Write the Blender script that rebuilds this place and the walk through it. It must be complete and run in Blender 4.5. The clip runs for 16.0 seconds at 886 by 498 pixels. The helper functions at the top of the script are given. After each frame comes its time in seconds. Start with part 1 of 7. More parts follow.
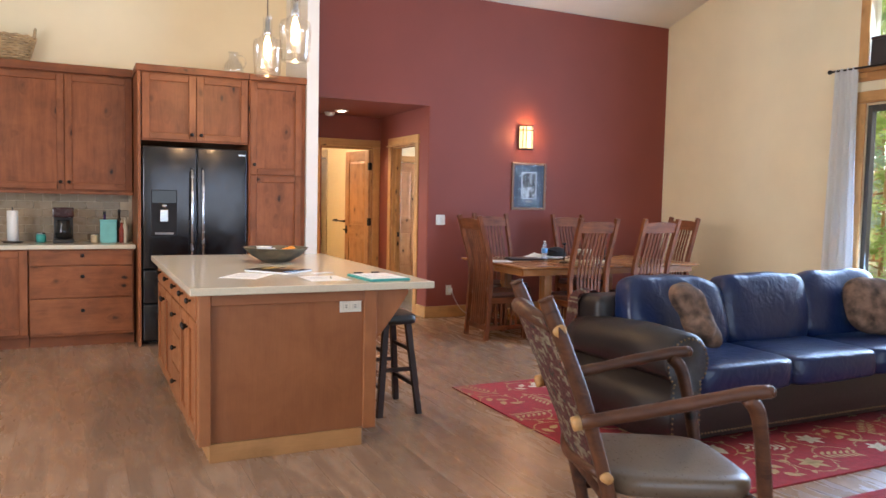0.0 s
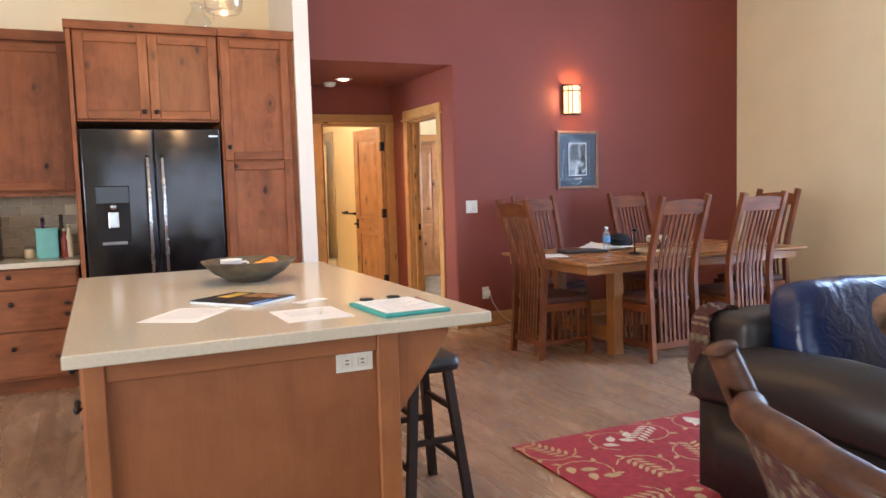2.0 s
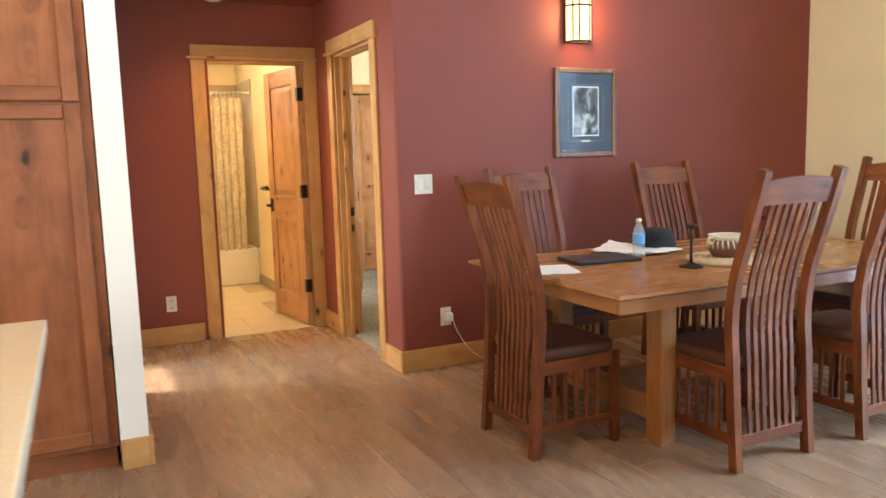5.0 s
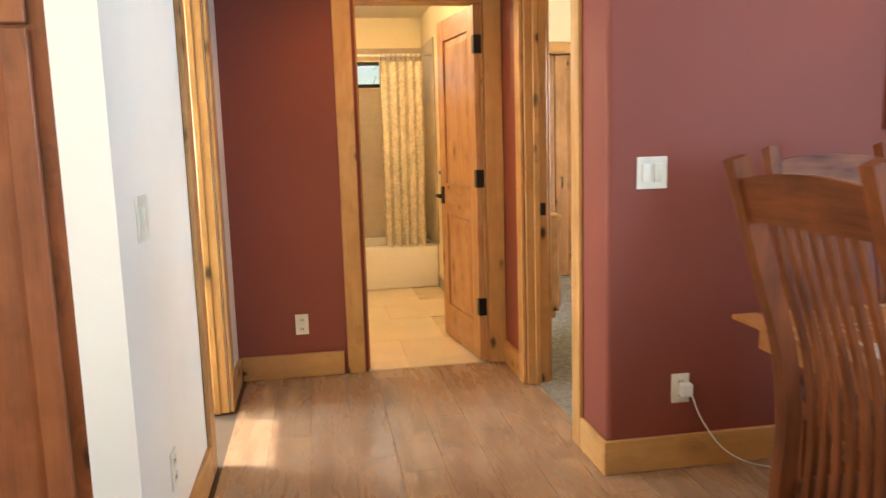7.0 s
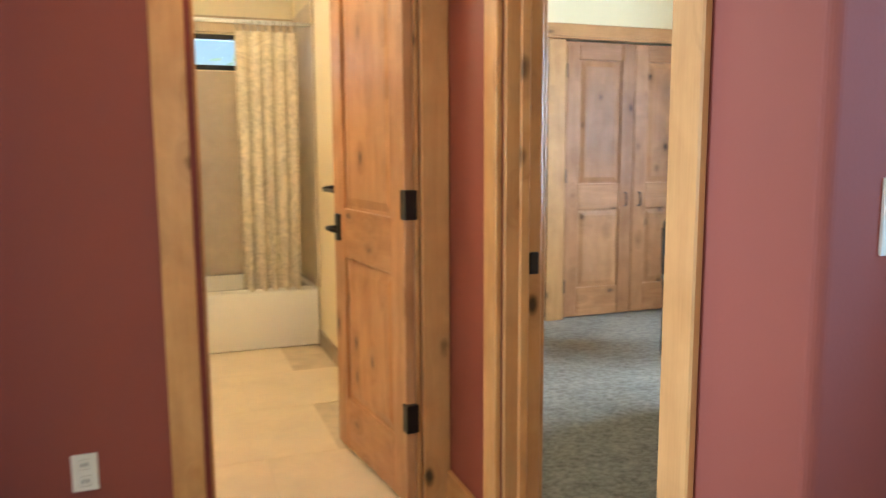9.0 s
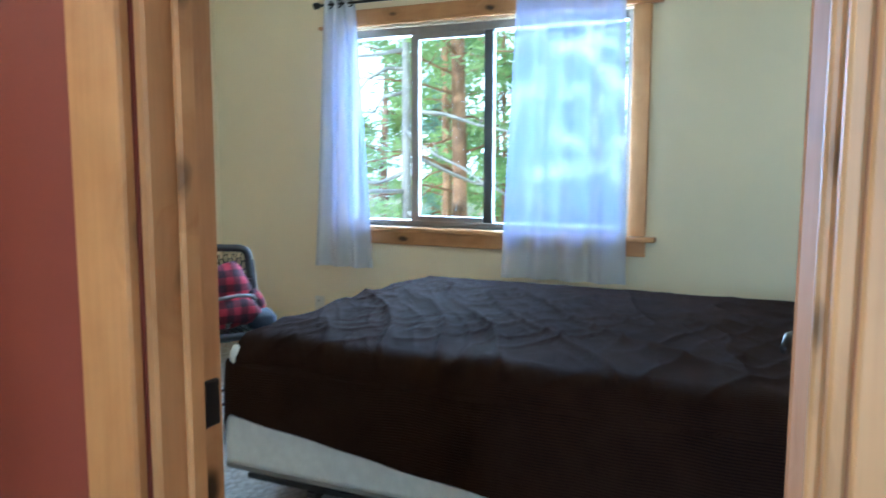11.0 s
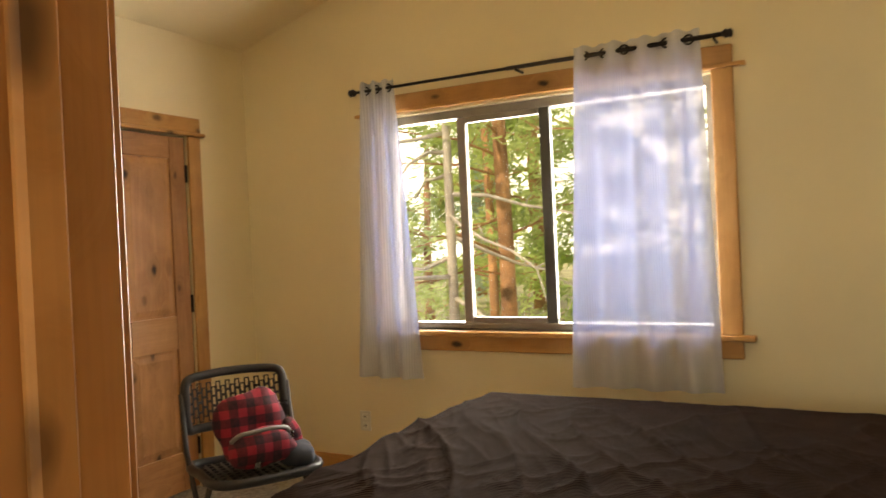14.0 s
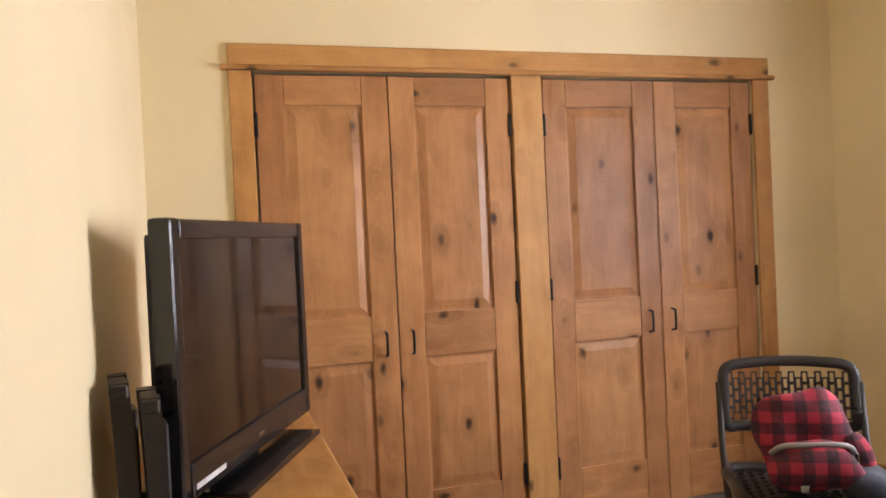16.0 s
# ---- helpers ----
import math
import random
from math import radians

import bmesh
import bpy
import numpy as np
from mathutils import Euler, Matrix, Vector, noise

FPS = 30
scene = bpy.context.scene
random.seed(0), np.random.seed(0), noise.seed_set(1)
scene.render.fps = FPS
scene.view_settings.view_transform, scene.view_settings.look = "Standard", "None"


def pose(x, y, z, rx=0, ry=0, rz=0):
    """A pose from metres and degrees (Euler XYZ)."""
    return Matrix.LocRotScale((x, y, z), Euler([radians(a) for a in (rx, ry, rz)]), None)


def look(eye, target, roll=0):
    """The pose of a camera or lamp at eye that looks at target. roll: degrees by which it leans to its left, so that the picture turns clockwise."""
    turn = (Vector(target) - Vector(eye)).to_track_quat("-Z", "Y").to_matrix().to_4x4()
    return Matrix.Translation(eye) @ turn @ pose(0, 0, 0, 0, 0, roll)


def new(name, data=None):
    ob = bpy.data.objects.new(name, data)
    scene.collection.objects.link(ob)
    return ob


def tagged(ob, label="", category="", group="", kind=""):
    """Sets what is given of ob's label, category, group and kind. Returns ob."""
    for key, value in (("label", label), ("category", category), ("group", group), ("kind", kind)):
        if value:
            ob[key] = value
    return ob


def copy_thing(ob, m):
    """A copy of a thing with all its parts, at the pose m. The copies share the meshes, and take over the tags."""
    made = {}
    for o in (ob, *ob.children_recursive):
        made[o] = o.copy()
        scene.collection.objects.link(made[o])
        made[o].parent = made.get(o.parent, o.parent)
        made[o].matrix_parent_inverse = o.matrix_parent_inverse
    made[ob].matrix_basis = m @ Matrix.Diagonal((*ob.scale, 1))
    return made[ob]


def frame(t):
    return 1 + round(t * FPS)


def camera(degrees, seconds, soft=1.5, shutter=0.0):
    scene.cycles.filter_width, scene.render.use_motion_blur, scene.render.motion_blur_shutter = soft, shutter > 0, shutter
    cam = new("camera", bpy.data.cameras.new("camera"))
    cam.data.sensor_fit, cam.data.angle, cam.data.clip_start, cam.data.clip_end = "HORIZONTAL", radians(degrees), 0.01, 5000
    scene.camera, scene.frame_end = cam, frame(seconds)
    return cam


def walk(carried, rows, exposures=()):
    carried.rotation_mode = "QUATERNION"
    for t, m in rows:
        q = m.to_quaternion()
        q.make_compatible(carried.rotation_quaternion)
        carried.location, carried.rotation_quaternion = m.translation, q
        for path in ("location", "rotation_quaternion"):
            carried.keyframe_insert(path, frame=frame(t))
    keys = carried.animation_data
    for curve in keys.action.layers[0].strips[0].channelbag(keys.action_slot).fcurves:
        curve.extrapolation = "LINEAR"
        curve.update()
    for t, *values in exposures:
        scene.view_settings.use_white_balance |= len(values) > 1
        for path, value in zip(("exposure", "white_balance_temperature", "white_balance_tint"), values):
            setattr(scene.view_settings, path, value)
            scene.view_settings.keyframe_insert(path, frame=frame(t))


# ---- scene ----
cam = camera(60.8, 16.0, shutter=0.4)
PATH = [
    (0, (0.15, 0.485, 1.376), (1.02, 2.281, 1.248), 1.2),
    (0.5, (0.302, 0.851, 1.376), (1.145, 2.66, 1.249), -0.2),
    (1, (0.443, 1.244, 1.369), (1.268, 3.06, 1.215), -1.1),
    (1.5, (0.605, 1.646, 1.356), (1.423, 3.463, 1.183), -1.6),
    (2, (0.765, 2.072, 1.349), (1.588, 3.888, 1.184), -1.7),
    (2.5, (0.924, 2.473, 1.33), (1.793, 4.267, 1.155), -2.9),
    (3, (1.082, 2.873, 1.361), (1.981, 4.647, 1.154), -3.2),
    (5.5, (2.321, 4.627, 1.303), (3.146, 6.432, 1.053), -0.5),
    (6, (2.515, 5.002, 1.276), (3.17, 6.876, 1.033), -1.1),
    (6.5, (2.651, 5.426, 1.282), (3.087, 7.36, 1.018), -1.6),
    (7, (2.757, 5.84, 1.291), (3.077, 7.793, 1.006), -1.7),
    (7.5, (2.851, 6.283, 1.283), (3.085, 8.248, 0.99), -1.8),
    (8, (2.939, 6.75, 1.272), (3.238, 8.706, 0.985), -1.4),
    (8.5, (2.976, 7.199, 1.261), (3.299, 9.154, 0.992), -0.2),
    (9, (2.909, 7.624, 1.254), (3.587, 9.488, 0.992), -0.3),
    (9.5, (2.897, 8.008, 1.248), (3.892, 9.723, 0.985), -0.4),
    (10, (2.915, 8.343, 1.247), (4.303, 9.756, 0.971), -1.1),
    (10.2, (2.946, 8.467, 1.243), (4.445, 9.759, 0.954), -0.8),
    (12.5, (3.407, 9.137, 1.312), (5.373, 9.502, 1.293), -1.0),
    (13, (3.444, 9.102, 1.339), (5.38, 9.605, 1.37), -1.6),
    (13.5, (3.501, 9.106, 1.344), (5.344, 9.882, 1.388), -2.1),
    (14, (3.577, 9.14, 1.342), (5.342, 10.079, 1.325), -2.6),
    (14.5, (3.73, 9.226, 1.349), (5.375, 10.362, 1.31), -3.3),
    (15, (3.9, 9.326, 1.36), (5.192, 10.853, 1.365), -4.0),
    (15.5, (4.065, 9.328, 1.336), (4.847, 11.169, 1.349), -2.6),
    (16, (4.154, 9.336, 1.314), (4.737, 11.249, 1.285), -2.7),
]
EXPOSURES = [
    (0.0, -0.03, 6800, 20), (3.0, 0.14, 7000, 19), (5.5, 0.38, 7400, 9), (7.0, 0.28, 7500, 10), (8.0, 0.06, 8300, 13), (9.0, 0.22, 5600, 2), (9.5, 0.24, 4700, -3), (10.2, 0.18, 4200, -4),
    (12.4, -0.55, 6500, 15), (13.5, -0.50, 9000, 17), (14.5, -0.72, 10200, 18), (15.0, -0.62, 10800, 23), (15.5, -0.46, 9400, 24), (16.0, -0.18, 7300, 24),
]
walk(cam, [(t, look(*row)) for t, *row in PATH], EXPOSURES)

# ---- world, sun, exposure ----
world = bpy.data.worlds.new("world")
scene.world = world
world.use_nodes = True
_nt = world.node_tree
_sky = _nt.nodes.new("ShaderNodeTexSky")
_sky.sky_type = "NISHITA"
_sky.sun_disc = False
_sky.sun_elevation, _sky.sun_rotation = radians(48), radians(-75)
_nt.links.new(_sky.outputs[0], _nt.nodes["Background"].inputs[0])
_nt.nodes["Background"].inputs[1].default_value = 0.15

sun_data = bpy.data.lights.new("sun", "SUN")
sun_data.energy, sun_data.angle, sun_data.color = 5.0, radians(0.5), (1, 0.95, 0.87)
sun = new("sun", sun_data)
sun.matrix_world = look((-20, 6, 22), (0, 0.6, 0))


def area_light(name, eye, target, w, h, watts, color):
    d = bpy.data.lights.new(name, "AREA")
    d.shape, d.size, d.size_y, d.energy, d.color = "RECTANGLE", w, h, watts, color
    o = new(name, d)
    o.matrix_world = look(eye, target)
    return o


def bulb_light(name, at, watts, color, radius=0.03):
    d = bpy.data.lights.new(name, "POINT")
    d.energy, d.color, d.shadow_soft_size = watts, color, radius
    o = new(name, d)
    o.location = at
    return o


WEST_X = -3.2
DAY = (0.58, 0.79, 1.0)
DEEP = (0.36, 0.62, 1.0)
WARM = (1.0, 0.62, 0.28)
area_light("sky_slider", (7.38, 4.55, 1.25), (0, 4.0, 0.6), 1.9, 2.2, 310, DEEP)
area_light("sky_clerestory", (7.38, 4.55, 3.25), (0, 4.5, 1.0), 1.9, 0.9, 140, DEEP)
area_light("sky_south_window", (2.6, -1.35, 1.7), (2.2, 8, 1.2), 4.6, 2.3, 95, DAY)
area_light("sky_bedroom_window", (7.47, 10.54, 1.46), (3, 10.3, 0.9), 1.7, 1.15, 250, (0.78, 0.89, 1.0))
area_light("sky_west_window", (WEST_X - 0.06, 2.9, 1.7), (3.8, 6.0, 1.2), 2.7, 1.4, 215, (0.78, 0.89, 1.0))
area_light("sky_side_window", (0.64, 9.52, 1.5), (3.8, 8.5, 1.35), 0.7, 1.2, 100, DAY)
area_light("sky_bath_window", (2.95, 13.25, 1.92), (2.95, 11, 1.0), 0.9, 0.2, 4, DAY)

# ---- materials ----
MATS = {}


class Nodes:
    def __init__(self, name):
        self.m = bpy.data.materials.new(name)
        self.m.use_nodes = True
        self.t = self.m.node_tree
        self.b = self.t.nodes["Principled BSDF"]
        MATS[name] = self.m

    def n(self, kind, **props):
        node = self.t.nodes.new(kind)
        if "operation" in props:
            node.operation = props["operation"]
        if "data_type" in props:
            node.data_type = props["data_type"]
        if "blend_type" in props:
            node.blend_type = props["blend_type"]
        if "wave_type" in props:
            node.wave_type = props["wave_type"]
        if "bands_direction" in props:
            node.bands_direction = props["bands_direction"]
        return node

    def l(self, a, b):
        self.t.links.new(a, b)

    def coords(self, scale=(1, 1, 1), random_shift=True, generated=False):
        tc = self.n("ShaderNodeTexCoord")
        mp = self.n("ShaderNodeMapping")
        mp.inputs["Scale"].default_value = scale
        self.l(tc.outputs["Object"], mp.inputs["Vector"])
        if random_shift:
            oi = self.n("ShaderNodeObjectInfo")
            mul = self.n("ShaderNodeVectorMath", operation="SCALE")
            cmb = self.n("ShaderNodeCombineXYZ")
            self.l(oi.outputs["Random"], cmb.inputs[0])
            self.l(oi.outputs["Random"], cmb.inputs[1])
            self.l(oi.outputs["Random"], cmb.inputs[2])
            self.l(cmb.outputs[0], mul.inputs[0])
            mul.inputs["Scale"].default_value = 37.0
            self.l(mul.outputs[0], mp.inputs["Location"])
        return mp.outputs[0]

    def noise(self, vec, scale, detail=3.0, rough=0.55, dist=0.0):
        t = self.n("ShaderNodeTexNoise")
        t.inputs["Scale"].default_value = scale
        t.inputs["Detail"].default_value = detail
        t.inputs["Roughness"].default_value = rough
        t.inputs["Distortion"].default_value = dist
        self.l(vec, t.inputs["Vector"])
        return t.outputs["Fac"]

    def ramp(self, fac, stops):
        r = self.n("ShaderNodeValToRGB")
        e = r.color_ramp.elements
        e[0].position, e[0].color = stops[0][0], (*stops[0][1], 1)
        e[1].position, e[1].color = stops[-1][0], (*stops[-1][1], 1)
        for p, c in stops[1:-1]:
            k = e.new(p)
            k.color = (*c, 1)
        self.l(fac, r.inputs[0])
        return r.outputs[0]

    def mix(self, fac, a, b, mode="MIX"):
        m = self.n("ShaderNodeMix", data_type="RGBA", blend_type=mode)
        for src, sock in ((fac, m.inputs[0]), (a, m.inputs[6]), (b, m.inputs[7])):
            if isinstance(src, (int, float)):
                sock.default_value = src
            elif isinstance(src, tuple):
                sock.default_value = (*src, 1)
            else:
                self.l(src, sock)
        return m.outputs[2]

    def bump(self, height, strength=0.2, distance=0.002):
        b = self.n("ShaderNodeBump")
        b.inputs["Strength"].default_value = strength
        b.inputs["Distance"].default_value = distance
        self.l(height, b.inputs["Height"])
        self.l(b.outputs[0], self.b.inputs["Normal"])

    def color(self, c):
        if isinstance(c, tuple):
            self.b.inputs["Base Color"].default_value = (*c, 1)
        else:
            self.l(c, self.b.inputs["Base Color"])

    def rough(self, r, metal=0.0):
        if isinstance(r, (int, float)):
            self.b.inputs["Roughness"].default_value = r
        else:
            self.l(r, self.b.inputs["Roughness"])
        self.b.inputs["Metallic"].default_value = metal


def scaled(c, k):
    return tuple(min(1.0, v * k) for v in c)


def paint(name, c, rough=0.55, bump=0.12):
    s = Nodes(name)
    v = s.coords(random_shift=False)
    s.color(s.ramp(s.noise(v, 1.3, 4), [(0.3, scaled(c, 0.95)), (0.7, scaled(c, 1.04))]))
    s.rough(rough)
    s.b.inputs["Specular IOR Level"].default_value = 0.28
    s.bump(s.noise(v, 130, 2), bump, 0.002)
    return s.m


def wood(name, light, dark, axis=2, rough=0.42, knots=True, grain=1.0, gloss=0.36):
    """Grain runs along the given local axis, bends round the knots, and lies in soft blotches."""
    s = Nodes(name)
    sc = [9.0 * grain] * 3
    sc[axis] = 1.1 * grain
    v = s.coords(tuple(sc))
    plainv = s.coords()
    blotch = s.noise(plainv, 5.0, 4, 0.6, 0.5)
    if knots:
        wob = s.n("ShaderNodeTexNoise")
        wob.inputs["Scale"].default_value = 15.0
        s.l(plainv, wob.inputs["Vector"])
        off = s.n("ShaderNodeVectorMath", operation="SCALE")
        off.inputs["Scale"].default_value = 0.17
        s.l(wob.outputs["Color"], off.inputs[0])
        ks = [8.0] * 3
        ks[axis] = 4.4
        kv = s.n("ShaderNodeVectorMath", operation="ADD")
        s.l(s.coords(tuple(ks)), kv.inputs[0])
        s.l(off.outputs[0], kv.inputs[1])
        vo = s.n("ShaderNodeTexVoronoi")
        vo.inputs["Scale"].default_value = 1.0
        s.l(kv.outputs[0], vo.inputs["Vector"])
        sep = s.n("ShaderNodeSeparateColor")
        s.l(vo.outputs["Color"], sep.inputs[0])
        on = s.ramp(sep.outputs[0], [(0.34, (0, 0, 0)), (0.42, (0.5, 0.5, 0.5)), (0.66, (1, 1, 1))])
        core = s.mix(1.0, s.ramp(vo.outputs["Distance"], [(0.07, (1, 1, 1)), (0.12, (0.55, 0.55, 0.55)), (0.17, (0, 0, 0))]), on, "MULTIPLY")
        halo = s.mix(1.0, s.ramp(vo.outputs["Distance"], [(0.12, (0.85, 0.85, 0.85)), (0.45, (0, 0, 0))]), on, "MULTIPLY")
        swirl = s.n("ShaderNodeVectorMath", operation="SCALE")
        swirl.inputs["Scale"].default_value = 1.3
        s.l(halo, swirl.inputs[0])
        gv = s.n("ShaderNodeVectorMath", operation="ADD")
        s.l(v, gv.inputs[0])
        s.l(swirl.outputs[0], gv.inputs[1])
        v = gv.outputs[0]
    g = s.noise(v, 1.9, 4, 0.56, 0.45)
    mid = tuple((a + b) / 2 for a, b in zip(light, dark))
    base = s.ramp(g, [(0.30, dark), (0.48, mid), (0.70, light)])
    base = s.mix(0.42, base, s.ramp(blotch, [(0.32, scaled(dark, 0.86)), (0.5, mid), (0.68, scaled(light, 1.08))]))
    fine_scale = [60.0] * 3
    fine_scale[axis] = 2.4
    fine = s.noise(s.coords(tuple(fine_scale)), 3.0, 2)
    base = s.mix(0.10, base, s.ramp(fine, [(0.35, scaled(dark, 0.7)), (0.6, light)]))
    oi = s.n("ShaderNodeObjectInfo")
    tint = s.ramp(oi.outputs["Random"], [(0.0, (0.70, 0.63, 0.60)), (0.3, (0.88, 0.84, 0.82)), (0.65, (1, 0.97, 0.92)), (1.0, (0.95, 0.97, 1.0))])
    base = s.mix(0.8, base, tint, "MULTIPLY")
    if knots:
        base = s.mix(s.mix(1.0, halo, (0.55, 0.55, 0.55), "MULTIPLY"), base, scaled(dark, 0.62))
        base = s.mix(core, base, scaled(dark, 0.10))
    s.color(base)
    s.rough(s.ramp(g, [(0.3, (rough + 0.08,) * 3), (0.7, (rough - 0.06,) * 3)]))
    s.b.inputs["Specular IOR Level"].default_value = gloss
    s.bump(fine, 0.06, 0.001)
    return s.m


def plain(name, c, rough=0.5, metal=0.0, bump=0.05, scale=60, var=0.12, coat=0.0):
    s = Nodes(name)
    v = s.coords()
    s.color(s.ramp(s.noise(v, scale * 0.15, 4), [(0.3, scaled(c, 1 - var)), (0.7, scaled(c, 1 + var))]))
    s.rough(s.ramp(s.noise(v, scale * 0.3, 3), [(0.3, (max(0.02, rough - 0.06),) * 3), (0.7, (rough + 0.06,) * 3)]), metal)
    if bump:
        s.bump(s.noise(v, scale, 3), bump, 0.002)
    s.b.inputs["Coat Weight"].default_value = coat
    return s.m


def glow(name, c, strength):
    s = Nodes(name)
    s.color(c)
    s.b.inputs["Emission Color"].default_value = (*c, 1)
    s.b.inputs["Emission Strength"].default_value = strength
    return s.m


def glass(name, c=(1, 1, 1), rough=0.0, thin=True, ior=1.45):
    s = Nodes(name)
    if thin:
        tr = s.n("ShaderNodeBsdfTransparent")
        tr.inputs[0].default_value = (*c, 1)
        gl = s.n("ShaderNodeBsdfGlossy")
        gl.inputs["Roughness"].default_value = 0.02
        fr = s.n("ShaderNodeFresnel")
        fr.inputs[0].default_value = ior
        mx = s.n("ShaderNodeMixShader")
        s.l(fr.outputs[0], mx.inputs[0])
        s.l(tr.outputs[0], mx.inputs[1])
        s.l(gl.outputs[0], mx.inputs[2])
        s.l(mx.outputs[0], s.t.nodes["Material Output"].inputs[0])
    else:
        s.color(c)
        s.rough(rough)
        s.b.inputs["Transmission Weight"].default_value = 1.0
    return s.m


def sheer(name, c, see=0.45, stripes=300.0, through_color=(0.20, 0.235, 0.40)):
    s = Nodes(name)
    v = s.coords(random_shift=False)
    w = s.n("ShaderNodeTexWave", wave_type="BANDS", bands_direction="Y")
    w.inputs["Scale"].default_value = stripes / 6.283
    s.l(v, w.inputs["Vector"])
    tl = s.n("ShaderNodeBsdfTranslucent")
    df = s.n("ShaderNodeBsdfDiffuse")
    for node in (tl, df):
        node.inputs[0].default_value = (*c, 1)
    m1 = s.n("ShaderNodeMixShader")
    m1.inputs[0].default_value = 0.62
    tl.inputs[0].default_value = (*through_color, 1)
    s.l(tl.outputs[0], m1.inputs[1])
    s.l(df.outputs[0], m1.inputs[2])
    tr = s.n("ShaderNodeBsdfTransparent")
    m2 = s.n("ShaderNodeMixShader")
    s.l(s.ramp(w.outputs["Fac"], [(0.2, (1 - see - 0.09,) * 3), (0.8, (1 - see + 0.09,) * 3)]), m2.inputs[0])
    s.l(tr.outputs[0], m2.inputs[1])
    s.l(m1.outputs[0], m2.inputs[2])
    s.l(m2.outputs[0], s.t.nodes["Material Output"].inputs[0])
    return s.m


RED = paint("red_paint", (0.235, 0.058, 0.039), 0.62)
CREAM = paint("cream_paint", (0.80, 0.69, 0.47), 0.6)
WHITE_PAINT = paint("pale_paint", (0.80, 0.76, 0.68), 0.55)
BED_PAINT = paint("bedroom_paint", (0.81, 0.69, 0.46), 0.6)
CEIL = paint("ceiling_paint", (0.78, 0.72, 0.60), 0.7)
ALDER = wood("alder_trim", (0.64, 0.35, 0.135), (0.46, 0.215, 0.070), 2, 0.4)
ALDER_X = wood("alder_trim_x", (0.64, 0.35, 0.135), (0.46, 0.215, 0.070), 0, 0.4)
ALDER_Y = wood("alder_trim_y", (0.64, 0.35, 0.135), (0.46, 0.215, 0.070), 1, 0.4)
DOORW = wood("alder_door", (0.58, 0.300, 0.138), (0.35, 0.152, 0.060), 2, 0.36)
DOORW_X = wood("alder_door_x", (0.58, 0.300, 0.138), (0.35, 0.152, 0.060), 0, 0.36)
CAB = wood("cabinet_alder", (0.36, 0.122, 0.048), (0.165, 0.050, 0.019), 2, 0.38)
CAB_X = wood("cabinet_alder_x", (0.36, 0.122, 0.048), (0.165, 0.050, 0.019), 0, 0.38)
ISL = wood("island_alder", (0.40, 0.155, 0.060), (0.28, 0.095, 0.034), 2, 0.36, knots=False, grain=0.7)
ISL_X = wood("island_alder_x", (0.40, 0.155, 0.060), (0.28, 0.095, 0.034), 0, 0.36, knots=False)
ISL_Y = wood("island_alder_y", (0.40, 0.155, 0.060), (0.28, 0.095, 0.034), 1, 0.36, knots=False)
OAK = wood("mission_oak", (0.285, 0.086, 0.030), (0.066, 0.018, 0.008), 2, 0.42, knots=False, grain=1.8, gloss=0.2)
OAK_X = wood("mission_oak_x", (0.285, 0.086, 0.030), (0.066, 0.018, 0.008), 0, 0.42, knots=False, grain=1.8, gloss=0.2)
OAK_Y = wood("mission_oak_y", (0.285, 0.086, 0.030), (0.066, 0.018, 0.008), 1, 0.42, knots=False, grain=1.8, gloss=0.2)
TABLEW = wood("table_oak_x", (0.48, 0.21, 0.075), (0.34, 0.135, 0.045), 0, 0.24, knots=False)
TABLEW_Y = wood("table_oak_y", (0.48, 0.21, 0.075), (0.34, 0.135, 0.045), 1, 0.3, knots=False)
TABLEW_Z = wood("table_oak_z", (0.48, 0.21, 0.075), (0.34, 0.135, 0.045), 2, 0.3, knots=False)
LOG = wood("hickory_log", (0.150, 0.056, 0.026), (0.026, 0.009, 0.006), 0, 0.44, grain=1.4)
LOGEND = wood("peeled_log", (0.62, 0.34, 0.13), (0.45, 0.22, 0.08), 0, 0.45, knots=False)
QUARTZ = plain("quartz_top", (0.62, 0.55, 0.42), 0.16, 0, 0.0, 500, 0.06)
STEEL = plain("black_steel", (0.060, 0.059, 0.063), 0.19, 0.9, 0.01, 40, 0.08)
CHROME = plain("brushed_steel", (0.50, 0.51, 0.53), 0.25, 1.0, 0.0, 40, 0.05)
BLACK_GLOSS = plain("gloss_black", (0.012, 0.012, 0.013), 0.12, 0, 0.0)
BLACK = plain("satin_black", (0.016, 0.015, 0.015), 0.42, 0, 0.05)
BRONZE = plain("dark_bronze", (0.022, 0.018, 0.016), 0.4, 0.6, 0.05)
LEATHER_ARM = plain("dark_brown_leather", (0.015, 0.0095, 0.0085), 0.46, 0, 0.0, 240, 0.08)
LEATHER_SEAT = plain("brown_leather", (0.085, 0.032, 0.022), 0.36, 0, 0.25, 120, 0.2)
LEATHER_TAN = plain("taupe_leather", (0.135, 0.092, 0.062), 0.32, 0, 0.0, 260, 0.03)
PLASTIC = plain("white_plastic", (0.72, 0.68, 0.58), 0.35, 0, 0.0)
UNDERLAY = plain("plank_joint", (0.10, 0.06, 0.038), 0.8, 0, 0)
SLOT = plain("slot_dark", (0.05, 0.045, 0.04), 0.5, 0, 0)
PORCELAIN = plain("tub_acrylic", (0.84, 0.79, 0.68), 0.14, 0, 0.0, 60, 0.01)
